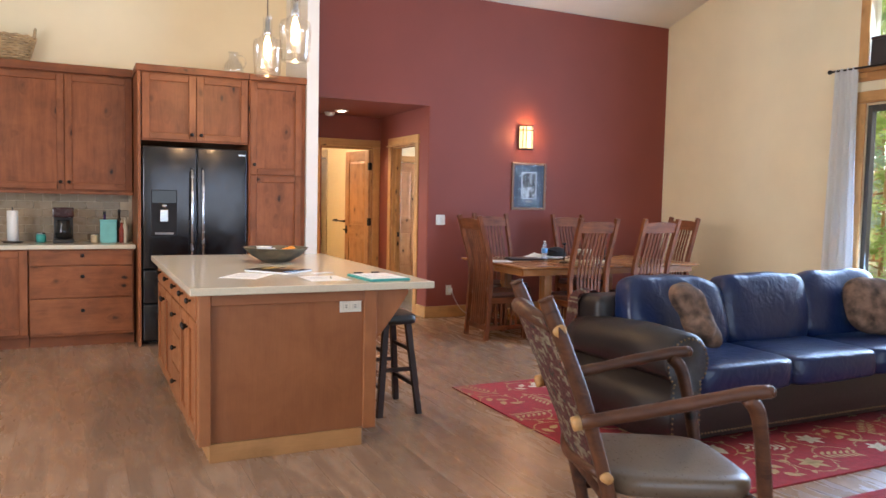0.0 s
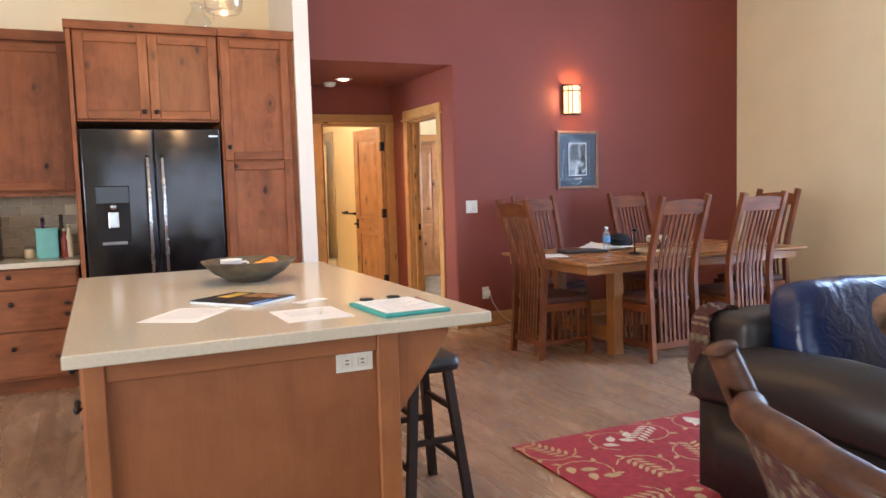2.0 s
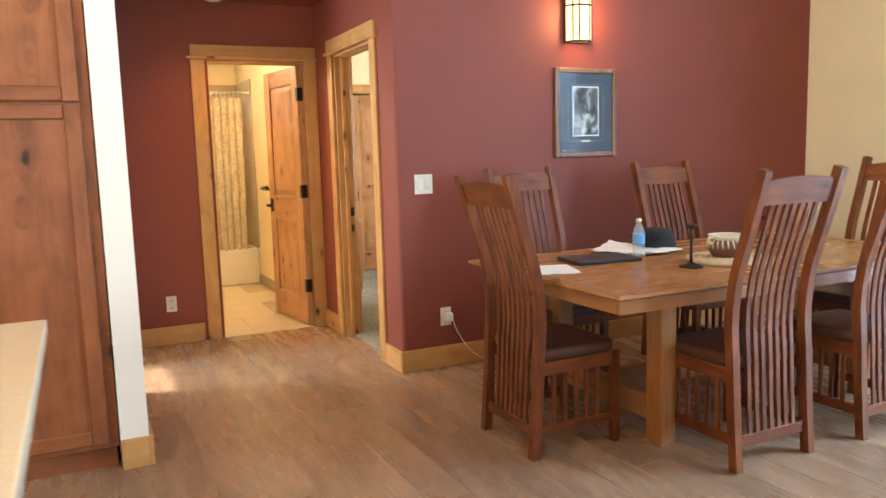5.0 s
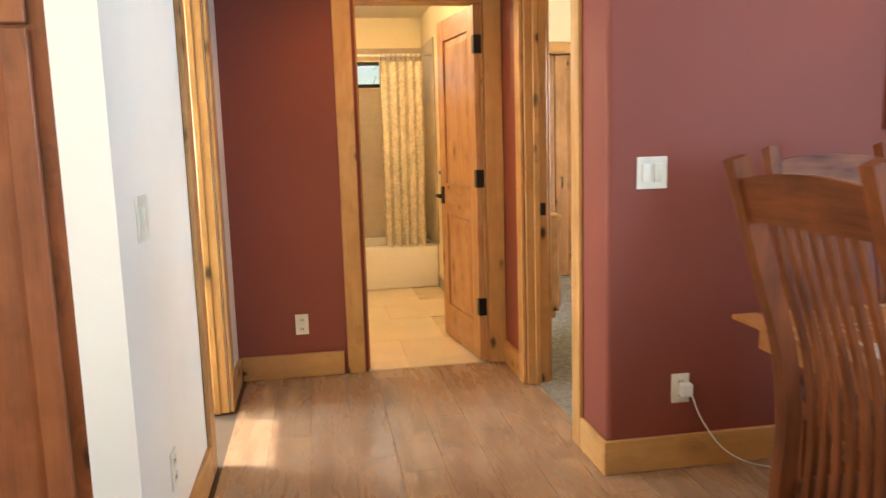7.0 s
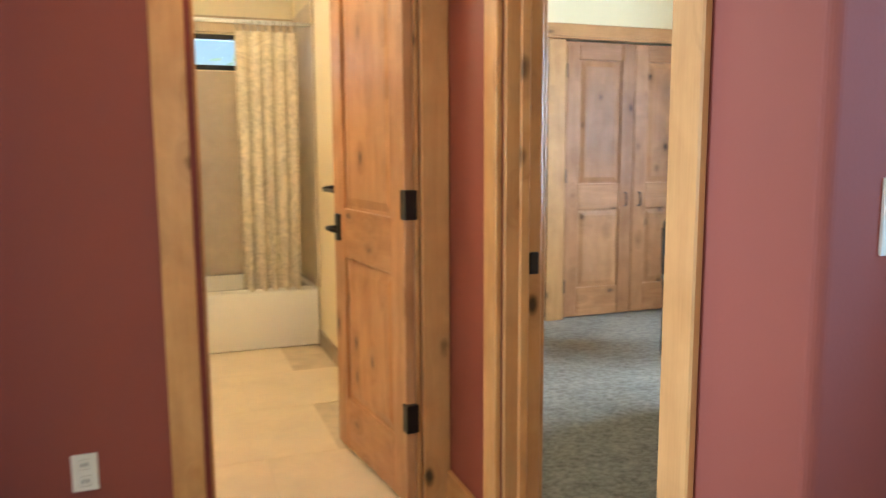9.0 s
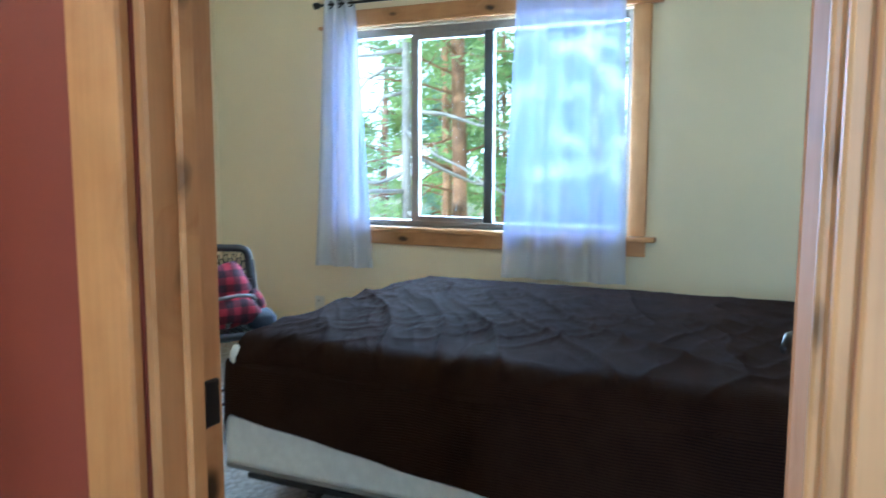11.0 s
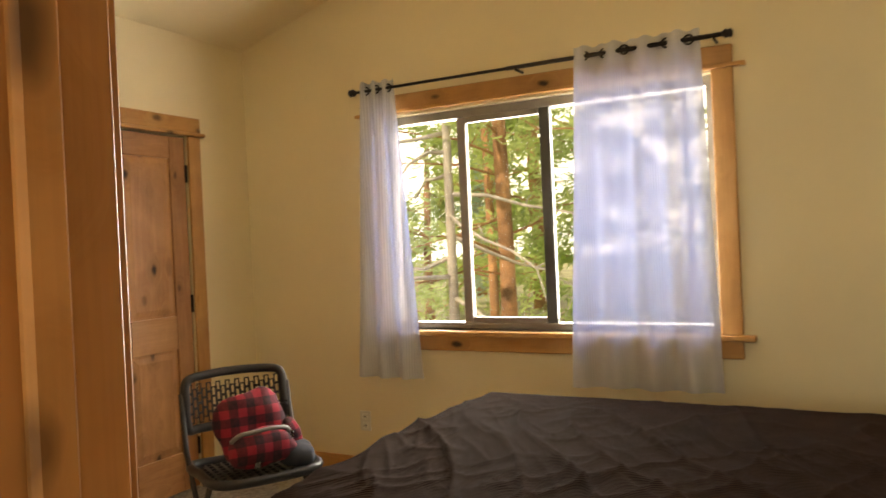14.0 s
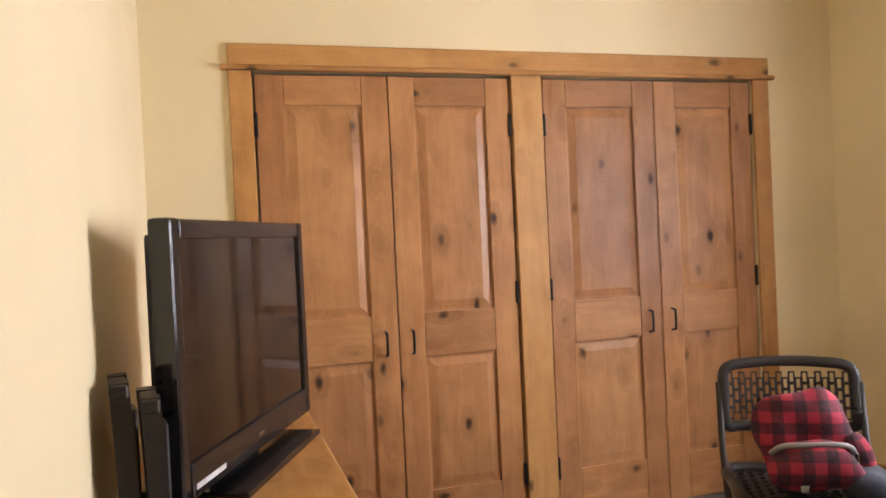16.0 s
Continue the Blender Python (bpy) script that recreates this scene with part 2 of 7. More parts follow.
def stone(name, c, rough, vary):
    s = Nodes(name)
    v = s.coords()
    cloud = s.noise(v, 3.5, 2, 0.5, 0.6)
    vein = s.noise(v, 11.0, 2, 0.5, 1.2)
    base = s.ramp(cloud, [(0.15, scaled(c, 1 - vary)), (0.85, scaled(c, 1 + vary))])
    s.color(s.mix(0.25, base, s.ramp(vein, [(0.15, scaled(c, 1 - 1.6 * vary)), (0.85, scaled(c, 1 + vary))])))
    s.rough(rough)
    s.b.inputs["Specular IOR Level"].default_value = 0.35
    return s.m


def soft_leather(name, c, rough, crease):
    s = Nodes(name)
    v = s.coords()
    s.color(s.ramp(s.noise(v, 4, 2), [(0.2, scaled(c, 0.85)), (0.8, scaled(c, 1.15))]))
    s.rough(rough)
    s.bump(s.noise(v, 8, 3, 0.55, 1.6), crease, 0.03)
    return s.m


# black leather, with the blue reflection of the sky mixed into its base colour
LEATHER_SKY_SHEEN = soft_leather("sky_sheen_leather", (0.0035, 0.015, 0.066), 0.32, 0.28)
TILE = stone("travertine_tile", (0.74, 0.60, 0.41), 0.34, 0.12)
GROUT = plain("grout", (0.62, 0.50, 0.34), 0.85, 0, 0.2)
SPLASH = plain("splash_tile", (0.34, 0.26, 0.175), 0.3, 0, 0.1, 30, 0.16)
SURROUND = stone("stone_surround", (0.52, 0.41, 0.28), 0.32, 0.22)
PAPER = plain("white_paper", (0.80, 0.80, 0.78), 0.7, 0, 0.0, 60, 0.02)
TEAL = plain("teal_plastic", (0.03, 0.33, 0.30), 0.4, 0, 0)
TEALBAG = plain("aqua_bag", (0.16, 0.52, 0.50), 0.35, 0, 0.1)
CERAMIC = plain("cream_ceramic", (0.62, 0.53, 0.38), 0.35, 0, 0.1)
POTTERY = plain("brown_pottery", (0.13, 0.045, 0.028), 0.35, 0, 0.15)
BOWLMAT = plain("stone_bowl", (0.105, 0.084, 0.056), 0.62, 0, 0.9, 70, 0.6)
ORANGE = plain("orange_peel", (0.80, 0.30, 0.03), 0.45, 0, 0.2, 180)
IVORY = plain("trivet_wood", (0.52, 0.40, 0.25), 0.6, 0, 0.1)
WICKER = plain("wicker", (0.40, 0.27, 0.14), 0.75, 0, 0.4, 90, 0.3)
FELT = plain("black_felt", (0.012, 0.011, 0.012), 0.9, 0, 0.3)
WHITE_FAB = plain("white_ticking", (0.66, 0.66, 0.64), 0.8, 0, 0.4, 160, 0.08)
GREY_FAB = plain("grey_cloth", (0.25, 0.24, 0.22), 0.9, 0, 0.3)
LINEN = plain("cream_pillowcase", (0.62, 0.55, 0.43), 0.85, 0, 0.2)
CAMO = plain("camo_fleece", (0.150, 0.088, 0.060), 0.95, 0, 0.3, 90, 0.75)
VINYL = plain("vinyl_frame", (0.24, 0.20, 0.165), 0.4, 0, 0)
DARKFRAME = plain("screen_frame", (0.05, 0.05, 0.045), 0.4, 0, 0)
ZIP = plain("grey_zip", (0.25, 0.24, 0.24), 0.45, 0.3, 0)
BRASS = plain("nail_brass", (0.25, 0.17, 0.09), 0.35, 0.9, 0)
SCREEN = plain("tv_glass", (0.010, 0.007, 0.006), 0.05, 0, 0, 60, 0.02)
BASE_TILE = plain("tile_base", (0.33, 0.25, 0.16), 0.4, 0, 0.1)
GLASS = glass("window_glass", (0.97, 0.985, 0.98))
_s = Nodes("pendant_glass")
_tr, _gl, _mx = _s.n("ShaderNodeBsdfTransparent"), _s.n("ShaderNodeBsdfGlossy"), _s.n("ShaderNodeMixShader")
_tr.inputs[0].default_value = (0.98, 0.97, 0.95, 1)
_gl.inputs["Roughness"].default_value = 0.12
_mx.inputs[0].default_value = 0.22
_s.l(_tr.outputs[0], _mx.inputs[1])
_s.l(_gl.outputs[0], _mx.inputs[2])
_s.l(_mx.outputs[0], _s.t.nodes["Material Output"].inputs[0])
CLEAR = _s.m
PICGLASS = glass("picture_glass", (0.97, 0.98, 0.98), ior=1.10)
SHEER = sheer("sheer_curtain", (0.92, 0.92, 0.93), 0.17, 200.0, through_color=(0.056, 0.073, 0.146))
SHEER_PATIO = sheer("patio_sheer", (0.85, 0.86, 0.86), 0.15, through_color=(0.55, 0.60, 0.62))
BULB = glow("bulb_glow", (1.0, 0.66, 0.32), 26)
MICA = glow("sconce_glow", (1.0, 0.66, 0.32), 1.9)
CANGLOW = glow("can_glow", (1.0, 0.86, 0.66), 14)


def floor_wood():
    s = Nodes("plank_floor")
    v = s.coords((5.5, 1.1, 5.5))
    geo = s.n("ShaderNodeNewGeometry")
    oi = s.n("ShaderNodeObjectInfo")
    add = s.n("ShaderNodeMath", operation="ADD")
    s.l(geo.outputs["Random Per Island"], add.inputs[0])
    s.l(oi.outputs["Random"], add.inputs[1])
    fr = s.n("ShaderNodeMath", operation="FRACT")
    s.l(add.outputs[0], fr.inputs[0])
    g = s.noise(v, 2.2, 4, 0.6, 0.5)
    base = s.ramp(g, [(0.26, (0.255, 0.150, 0.094)), (0.48, (0.365, 0.222, 0.138)), (0.74, (0.50, 0.325, 0.212))])
    tint = s.ramp(fr.outputs[0], [(0.0, (0.72, 0.70, 0.69)), (0.5, (0.88, 0.85, 0.83)), (1.0, (1.0, 0.98, 0.95))])
    base = s.mix(0.9, base, tint, "MULTIPLY")
    fine = s.noise(s.coords((70, 2.2, 70)), 3, 3)
    base = s.mix(0.08, base, s.ramp(fine, [(0.35, (0.09, 0.055, 0.035)), (0.62, (0.37, 0.26, 0.18))]))
    s.color(base)
    s.rough(s.ramp(g, [(0.3, (0.33,) * 3), (0.7, (0.22,) * 3)]))
    s.bump(fine, 0.05, 0.001)
    return s.m


def carpet():
    s = Nodes("carpet")
    v = s.coords(random_shift=False)
    n = s.noise(v, 36, 5, 0.8)
    big = s.noise(v, 5, 4, 0.6)
    c = s.ramp(n, [(0.36, (0.17, 0.150, 0.12)), (0.64, (0.66, 0.60, 0.51))])
    c = s.mix(0.4, c, s.ramp(big, [(0.35, (0.28, 0.255, 0.22)), (0.65, (0.46, 0.43, 0.38))]))
    s.color(c)
    s.rough(0.95)
    s.bump(s.noise(v, 120, 4, 0.75), 1.0, 0.02)
    return s.m


def corduroy():
    s = Nodes("brown_corduroy")
    v = s.coords(random_shift=False)
    sep = s.n("ShaderNodeSeparateXYZ")
    s.l(v, sep.inputs[0])
    add = s.n("ShaderNodeMath", operation="ADD")
    s.l(sep.outputs[0], add.inputs[0])
    s.l(sep.outputs[2], add.inputs[1])
    cmb = s.n("ShaderNodeCombineXYZ")
    s.l(add.outputs[0], cmb.inputs[0])
    w = s.n("ShaderNodeTexWave", wave_type="BANDS", bands_direction="X")
    w.inputs["Scale"].default_value = 34.0
    s.l(cmb.outputs[0], w.inputs["Vector"])
    ribs = s.ramp(w.outputs["Fac"], [(0.15, (0.013, 0.005, 0.003)), (0.75, (0.060, 0.025, 0.013))])
    worn = s.ramp(s.noise(v, 7, 4), [(0.3, (0.013, 0.006, 0.004)), (0.7, (0.042, 0.020, 0.012))])
    s.color(s.mix(0.5, ribs, worn))
    s.rough(0.9)
    s.b.inputs["Specular IOR Level"].default_value = 0.12
    s.b.inputs["Sheen Weight"].default_value = 0.08
    s.b.inputs["Sheen Tint"].default_value = (0.35, 0.22, 0.15, 1)
    s.bump(w.outputs["Fac"], 0.45, 0.004)
    return s.m


def plaid():
    s = Nodes("red_plaid")
    tc = s.n("ShaderNodeTexCoord")
    sep = s.n("ShaderNodeSeparateXYZ")
    s.l(tc.outputs["Object"], sep.inputs[0])
    def band(out):
        m = s.n("ShaderNodeMath", operation="MULTIPLY")
        m.inputs[1].default_value = 14.0
        s.l(out, m.inputs[0])
        f = s.n("ShaderNodeMath", operation="FRACT")
        s.l(m.outputs[0], f.inputs[0])
        g = s.n("ShaderNodeMath", operation="GREATER_THAN")
        g.inputs[1].default_value = 0.5
        s.l(f.outputs[0], g.inputs[0])
        return g.outputs[0]
    a = s.n("ShaderNodeMath", operation="ADD")
    s.l(band(sep.outputs[0]), a.inputs[0])
    s.l(band(sep.outputs[2]), a.inputs[1])
    h = s.n("ShaderNodeMath", operation="MULTIPLY")
    h.inputs[1].default_value = 0.5
    s.l(a.outputs[0], h.inputs[0])
    c = s.ramp(h.outputs[0], [(0.0, (0.010, 0.008, 0.014)), (0.5, (0.11, 0.009, 0.020)), (1.0, (0.38, 0.018, 0.042))])
    s.color(s.mix(0.2, c, s.ramp(s.noise(s.coords(), 60, 3), [(0.3, (0.02, 0.01, 0.02)), (0.7, (0.3, 0.05, 0.08))])))
    s.rough(0.9)
    s.bump(s.noise(s.coords(), 160, 2), 0.3, 0.003)
    return s.m


def print_curtain():
    s = Nodes("printed_curtain")
    v = s.coords(random_shift=False)
    n = s.noise(v, 6.0, 5, 0.62, 1.8)
    c = s.ramp(n, [(0.42, (0.72, 0.62, 0.45)), (0.49, (0.50, 0.43, 0.31)), (0.55, (0.72, 0.62, 0.45)), (0.62, (0.45, 0.39, 0.28)), (0.69, (0.74, 0.64, 0.47))])
    s.color(c)
    s.rough(0.85)
    return s.m


FLOORW = floor_wood()
CARPET = carpet()
CORD = corduroy()
PLAID = plaid()
PRINT = print_curtain()


# ---- building helpers ----
def box(bm, x0, x1, y0, y1, z0, z1):
    vs = [bm.verts.new(p) for p in ((x0, y0, z0), (x1, y0, z0), (x1, y1, z0), (x0, y1, z0), (x0, y0, z1), (x1, y0, z1), (x1, y1, z1), (x0, y1, z1))]
    fs = []
    for q in ((0, 3, 2, 1), (4, 5, 6, 7), (0, 1, 5, 4), (2, 3, 7, 6), (3, 0, 4, 7), (1, 2, 6, 5)):
        fs.append(bm.faces.new([vs[i] for i in q]))
    return vs, fs


def bx(x0, x1, y0, y1, z0, z1, bevel=0.0, seg=2):
    bm = bmesh.new()
    box(bm, x0, x1, y0, y1, z0, z1)
    if bevel:
        bmesh.ops.bevel(bm, geom=bm.edges[:], offset=bevel, segments=seg, profile=0.6, affect="EDGES")
    return bm


def boxes(*rows, bevel=0.0):
    bm = bmesh.new()
    for r in rows:
        box(bm, *r)
    if bevel:
        bmesh.ops.bevel(bm, geom=bm.edges[:], offset=bevel, segments=1, affect="EDGES")
    return bm


def prism(poly, z0, z1):
    """A polygon in plan, anticlockwise, drawn up from z0 to z1."""
    bm = bmesh.new()
    lo = [bm.verts.new((x, y, z0)) for x, y in poly]
    hi = [bm.verts.new((x, y, z1)) for x, y in poly]
    bm.faces.new(lo[::-1])
    bm.faces.new(hi)
    k = len(poly)
    for i in range(k):
        bm.faces.new((lo[i], lo[(i + 1) % k], hi[(i + 1) % k], hi[i]))
    return bm


def lathe(profile, seg=24, close=True):
    """Profile rows (radius, z), turned about z."""
    bm = bmesh.new()
    rings = []
    for r, z in profile:
        rings.append([bm.verts.new((r * math.cos(2 * math.pi * i / seg), r * math.sin(2 * math.pi * i / seg), z)) for i in range(seg)])
    for a, b in zip(rings, rings[1:]):
        for i in range(seg):
            j = (i + 1) % seg
            bm.faces.new((a[i], a[j], b[j], b[i]))
    if close:
        bm.faces.new(rings[0][::-1])
        bm.faces.new(rings[-1])
    return bm


def tube(points, radius, seg=10, flat=None, caps=True, into=None):
    """A swept tube; radius may be a list; flat=(a, b): a rectangle of half-widths a across and b along the bend instead."""
    bm = into or bmesh.new()
    pts = [Vector(p) for p in points]
    rings = []
    ref = Vector((1, 0, 0)) if flat else None
    for i, p in enumerate(pts):
        d = (pts[min(i + 1, len(pts) - 1)] - pts[max(i - 1, 0)]).normalized()
        if flat:
            u = ref
            w = d.cross(u).normalized()
            a, b = flat
            ring = [p + u * sx * a + w * sy * b for sx, sy in ((-1, -1), (1, -1), (1, 1), (-1, 1))]
        else:
            u = d.orthogonal().normalized() if not rings else last_u
            u = (u - d * u.dot(d)).normalized()
            last_u = u
            w = d.cross(u)
            r = radius[i] if isinstance(radius, (list, tuple)) else radius
            ring = [p + (u * math.cos(2 * math.pi * k / seg) + w * math.sin(2 * math.pi * k / seg)) * r for k in range(seg)]
        rings.append([bm.verts.new(q) for q in ring])
    k = len(rings[0])
    for a, b in zip(rings, rings[1:]):
        for i in range(k):
            j = (i + 1) % k
            bm.faces.new((a[i], a[j], b[j], b[i]))
    if caps:
        bm.faces.new(rings[0][::-1])
        bm.faces.new(rings[-1])
    return bm


def smooth_curve(points, steps=6):
    """Catmull-Rom through the points."""
    p = [Vector(q) for q in points]
    p = [2 * p[0] - p[1]] + p + [2 * p[-1] - p[-2]]
    out = []
    for i in range(1, len(p) - 2):
        for s in range(steps):
            t = s / steps
            a, b, c, d = p[i - 1:i + 3]
            out.append(0.5 * ((2 * b) + (c - a) * t + (2 * a - 5 * b + 4 * c - d) * t * t + (3 * b - a - 3 * c + d) * t ** 3))
    out.append(p[-2])
    return out


def shape(name, bm, mat, parent=None, smooth=False):
    me = bpy.data.meshes.new(name)
    bmesh.ops.recalc_face_normals(bm, faces=bm.faces[:])
    bm.to_mesh(me)
    bm.free()
    for m in (mat if isinstance(mat, (list, tuple)) else [mat]):
        me.materials.append(m)
    if smooth:
        for p in me.polygons:
            p.use_smooth = True
    o = new(name, me)
    if parent:
        o.parent = parent
    return o


def part(name, bm, mat, parent, label="", smooth=False, at=None, rot=None):
    o = shape(name, bm, mat, parent, smooth)
    if at is not None or rot is not None:
        o.matrix_basis = pose(*(at or (0, 0, 0)), *(rot or (0, 0, 0)))
    return tagged(o, label)


def thing(name, label, category, group="", at=(0, 0, 0), rz=0.0, kind=""):
    o = new(name)
    o.empty_display_size = 0.1
    o.matrix_basis = pose(*at, 0, 0, rz)
    return tagged(o, label, category, group, kind)


def setting(name, bm, mat, label, category="wall", smooth=False):
    return tagged(shape(name, bm, mat, None, smooth), label, category, "", "structure")


def soft_box(sx, sy, sz, power=5.0, nu=20, nv=12, wrinkle=0.0, seed=0, scale=6.0):
    """A cushion: a superellipsoid of half-sizes sx, sy, sz, with wrinkles."""
    bm = bmesh.new()
    def f(a):
        return math.copysign(abs(a) ** (2 / power), a)
    rows = []
    for j in range(1, nv):
        ph = -math.pi / 2 + math.pi * j / nv
        row = []
        for i in range(nu):
            th = 2 * math.pi * i / nu
            v = Vector((sx * f(math.cos(ph)) * f(math.cos(th)), sy * f(math.cos(ph)) * f(math.sin(th)), sz * f(math.sin(ph))))
            if wrinkle:
                v += v.normalized() * wrinkle * noise.noise(v * scale + Vector((seed * 7.3, 0, 0)))
            row.append(bm.verts.new(v))
        rows.append(row)
    for a, b in zip(rows, rows[1:]):
        for i in range(nu):
            j = (i + 1) % nu
            bm.faces.new((a[i], a[j], b[j], b[i]))
    bm.faces.new(rows[0][::-1])
    bm.faces.new(rows[-1])
    return bm


# ---- structure ----
ROOF = lambda y: 3.75 - 0.29 * (y - 8.46)      # underside of the sloping ceiling
SOUTH, WEST, EAST = -1.5, -3.2, 7.31


def slope_wall(name, x0, x1, y0, y1, mat, label, z0=0.0):
    """A wall whose top follows the sloping ceiling."""
    bm = bmesh.new()
    vs, fs = box(bm, x0, x1, y0, y1, z0, 1)
    for v in vs[4:]:
        v.co.z = (ROOF(v.co.y) if v.co.y > 3.5 else ROOF(7.0 - v.co.y)) + 0.03
    return setting(name, bm, mat, label)


# dining wall, rounded at its free corner
_r = 0.022
_arc = [(3.80 + _r - _r * math.cos(a), 8.46 + _r - _r * math.sin(a)) for a in [i * math.pi / 12 for i in range(7)]]
bm = prism(_arc + [(EAST, 8.46), (EAST, 8.56), (3.80, 8.56)], 0, 2.46)
for f in bm.faces:
    if f.normal.y > 0.9:
        f.material_index = 1
o = setting("wall_north", bm, [RED, BED_PAINT], "deep red painted dining wall with a rounded corner")
for p in o.data.polygons:
    if p.center.y > 8.555 and abs(p.normal.y) > 0.9:
        p.material_index = 1
o = setting("wall_hall_header", bx(2.28, EAST, 8.46, 8.56, 2.46, 3.74), [RED, BED_PAINT], "deep red painted wall over the hall opening")
for p in o.data.polygons:
    if p.center.y > 8.555:
        p.material_index = 1

# hall: left wall with a doorway, end wall with the bath doorway, right wall with the bedroom doorway
slope_wall("wall_pantry_end", 2.165, 2.28, 7.745, 8.70, WHITE_PAINT, "pale painted stub wall beside the pantry")
setting("wall_hall_west", boxes((2.165, 2.28, 8.70, 8.88, 0, 2.46), (2.165, 2.28, 8.88, 9.53, 2.045, 2.46), (2.165, 2.28, 9.53, 10.02, 0, 2.46)), WHITE_PAINT,
        "pale painted hall wall with a doorway")
bm = boxes((2.165, 2.995, 10.02, 10.14, 0, 2.46), (2.995, 3.705, 10.02, 10.14, 2.045, 2.46), (3.705, 3.80, 10.02, 10.14, 0, 2.46))
o = setting("wall_hall_end", bm, [RED, CREAM], "deep red painted hall end wall with a doorway")
for p in o.data.polygons:
    if p.center.y > 10.13:
        p.material_index = 1
bm = boxes((3.80, 3.92, 8.56, 8.805, 0, 3.5), (3.80, 3.92, 8.805, 9.580, 2.045, 3.5), (3.80, 3.92, 9.580, 10.14, 0, 3.2))
o = setting("wall_hall_east", bm, [RED, BED_PAINT], "red painted hall wall with the bedroom doorway")
for p in o.data.polygons:
    if p.center.x > 3.915:
        p.material_index = 1
setting("ceiling_hall", bx(2.165, 3.80, 8.56, 10.14, 2.46, 2.52), RED, "low red painted hall ceiling", "ceiling")
bm = bx(3.80, 3.92, 10.14, 13.25, 0, 3.24)
o = setting("wall_bath_east", bm, [CREAM, BED_PAINT], "cream painted wall between bath and bedroom")
for p in o.data.polygons:
    if p.center.x > 3.915:
        p.material_index = 1
setting("wall_bath_west", bx(2.05, 2.165, 10.02, 13.25, 0, 2.5), CREAM, "cream painted bathroom wall")
setting("wall_bath_north", boxes((2.165, 2.50, 13.13, 13.25, 0, 2.44), (2.50, 3.46, 13.13, 13.25, 0, 1.80), (2.50, 3.46, 13.13, 13.25, 2.04, 2.44), (3.46, 3.80, 13.13, 13.25, 0, 2.44)), CREAM,
        "cream painted bathroom wall with a high window")
setting("ceiling_bath", bx(2.165, 3.80, 10.14, 13.13, 2.44, 2.5), CEIL, "cream painted bathroom ceiling", "ceiling")

# side room behind the left doorway
setting("wall_side_room", boxes((0.6, 0.7, 8.70, 8.84, 0, 2.46), (0.6, 0.7, 9.88, 10.14, 0, 2.46), (0.6, 0.7, 8.84, 9.88, 0, 0.88), (0.6, 0.7, 8.84, 9.88, 2.12, 2.46), (0.7, 2.165, 10.02, 10.14, 0, 2.46)), CREAM, "cream painted side room wall")
setting("ceiling_side_room", bx(0.6, 2.165, 8.70, 10.14, 2.46, 2.52), CEIL, "cream side room ceiling", "ceiling")

# great room shell
setting("wall_kitchen", bx(WEST, 2.165, 8.58, 8.70, 0, 3.72), CREAM, "cream painted kitchen wall")
slope_wall("wall_west", WEST - 0.12, WEST, 4.3, 8.70, CREAM, "cream painted wall")
setting("wall_west_window", boxes((WEST - 0.12, WEST, SOUTH - 0.12, 1.5, 0, 3.8), (WEST - 0.12, WEST, 1.5, 4.3, 0, 0.95), (WEST - 0.12, WEST, 1.5, 4.3, 2.45, 5.2), (WEST - 0.12, WEST, SOUTH - 0.12, 1.5, 3.8, 5.2)), CREAM, "cream painted wall with a window")
bm = bmesh.new()
top = lambda y: (ROOF(y) if y > 3.5 else ROOF(7.0 - y)) + 0.03
for y0, y1, z0, z1 in ((5.55, 8.56, 0, None), (3.55, 5.55, 2.42, 2.78), (3.55, 5.55, 3.72, None), (1.4, 3.55, 0, None), (SOUTH - 0.12, 1.4, 0, None)):
    vs, fs = box(bm, EAST, EAST + 0.14, y0, y1, z0, 1)
    for v in vs[4:]:
        v.co.z = z1 if z1 else top(v.co.y)
setting("wall_east", bm, CREAM, "tall cream painted wall with a glass door and a high window")
setting("wall_south", boxes((WEST, 0.2, SOUTH - 0.12, SOUTH, 0, 3.8), (0.2, 5.0, SOUTH - 0.12, SOUTH, 0, 0.5), (0.2, 5.0, SOUTH - 0.12, SOUTH, 2.9, 3.8), (5.0, EAST, SOUTH - 0.12, SOUTH, 0, 3.8)), CREAM,
        "cream painted wall with a wide window")


def slab(name, rows, mat, label):
    bm = bmesh.new()
    for x0, x1, y0, y1 in rows:
        vs, fs = box(bm, x0, x1, y0, y1, 0, 0.1)
        for v in vs:
            v.co.z += ROOF(v.co.y) if v.co.y >= 3.5 else ROOF(7.0 - v.co.y)
    return setting(name, bm, mat, label, "ceiling")


slab("ceiling", [(WEST - 0.12, EAST + 0.14, 3.5, 8.70), (WEST - 0.12, EAST + 0.14, SOUTH - 0.12, 3.5)], CEIL, "sloping pale painted ceiling")
slab("ceiling_bedroom", [(3.80, 7.33, 8.70, 13.2)], BED_PAINT, "sloping cream bedroom ceiling")

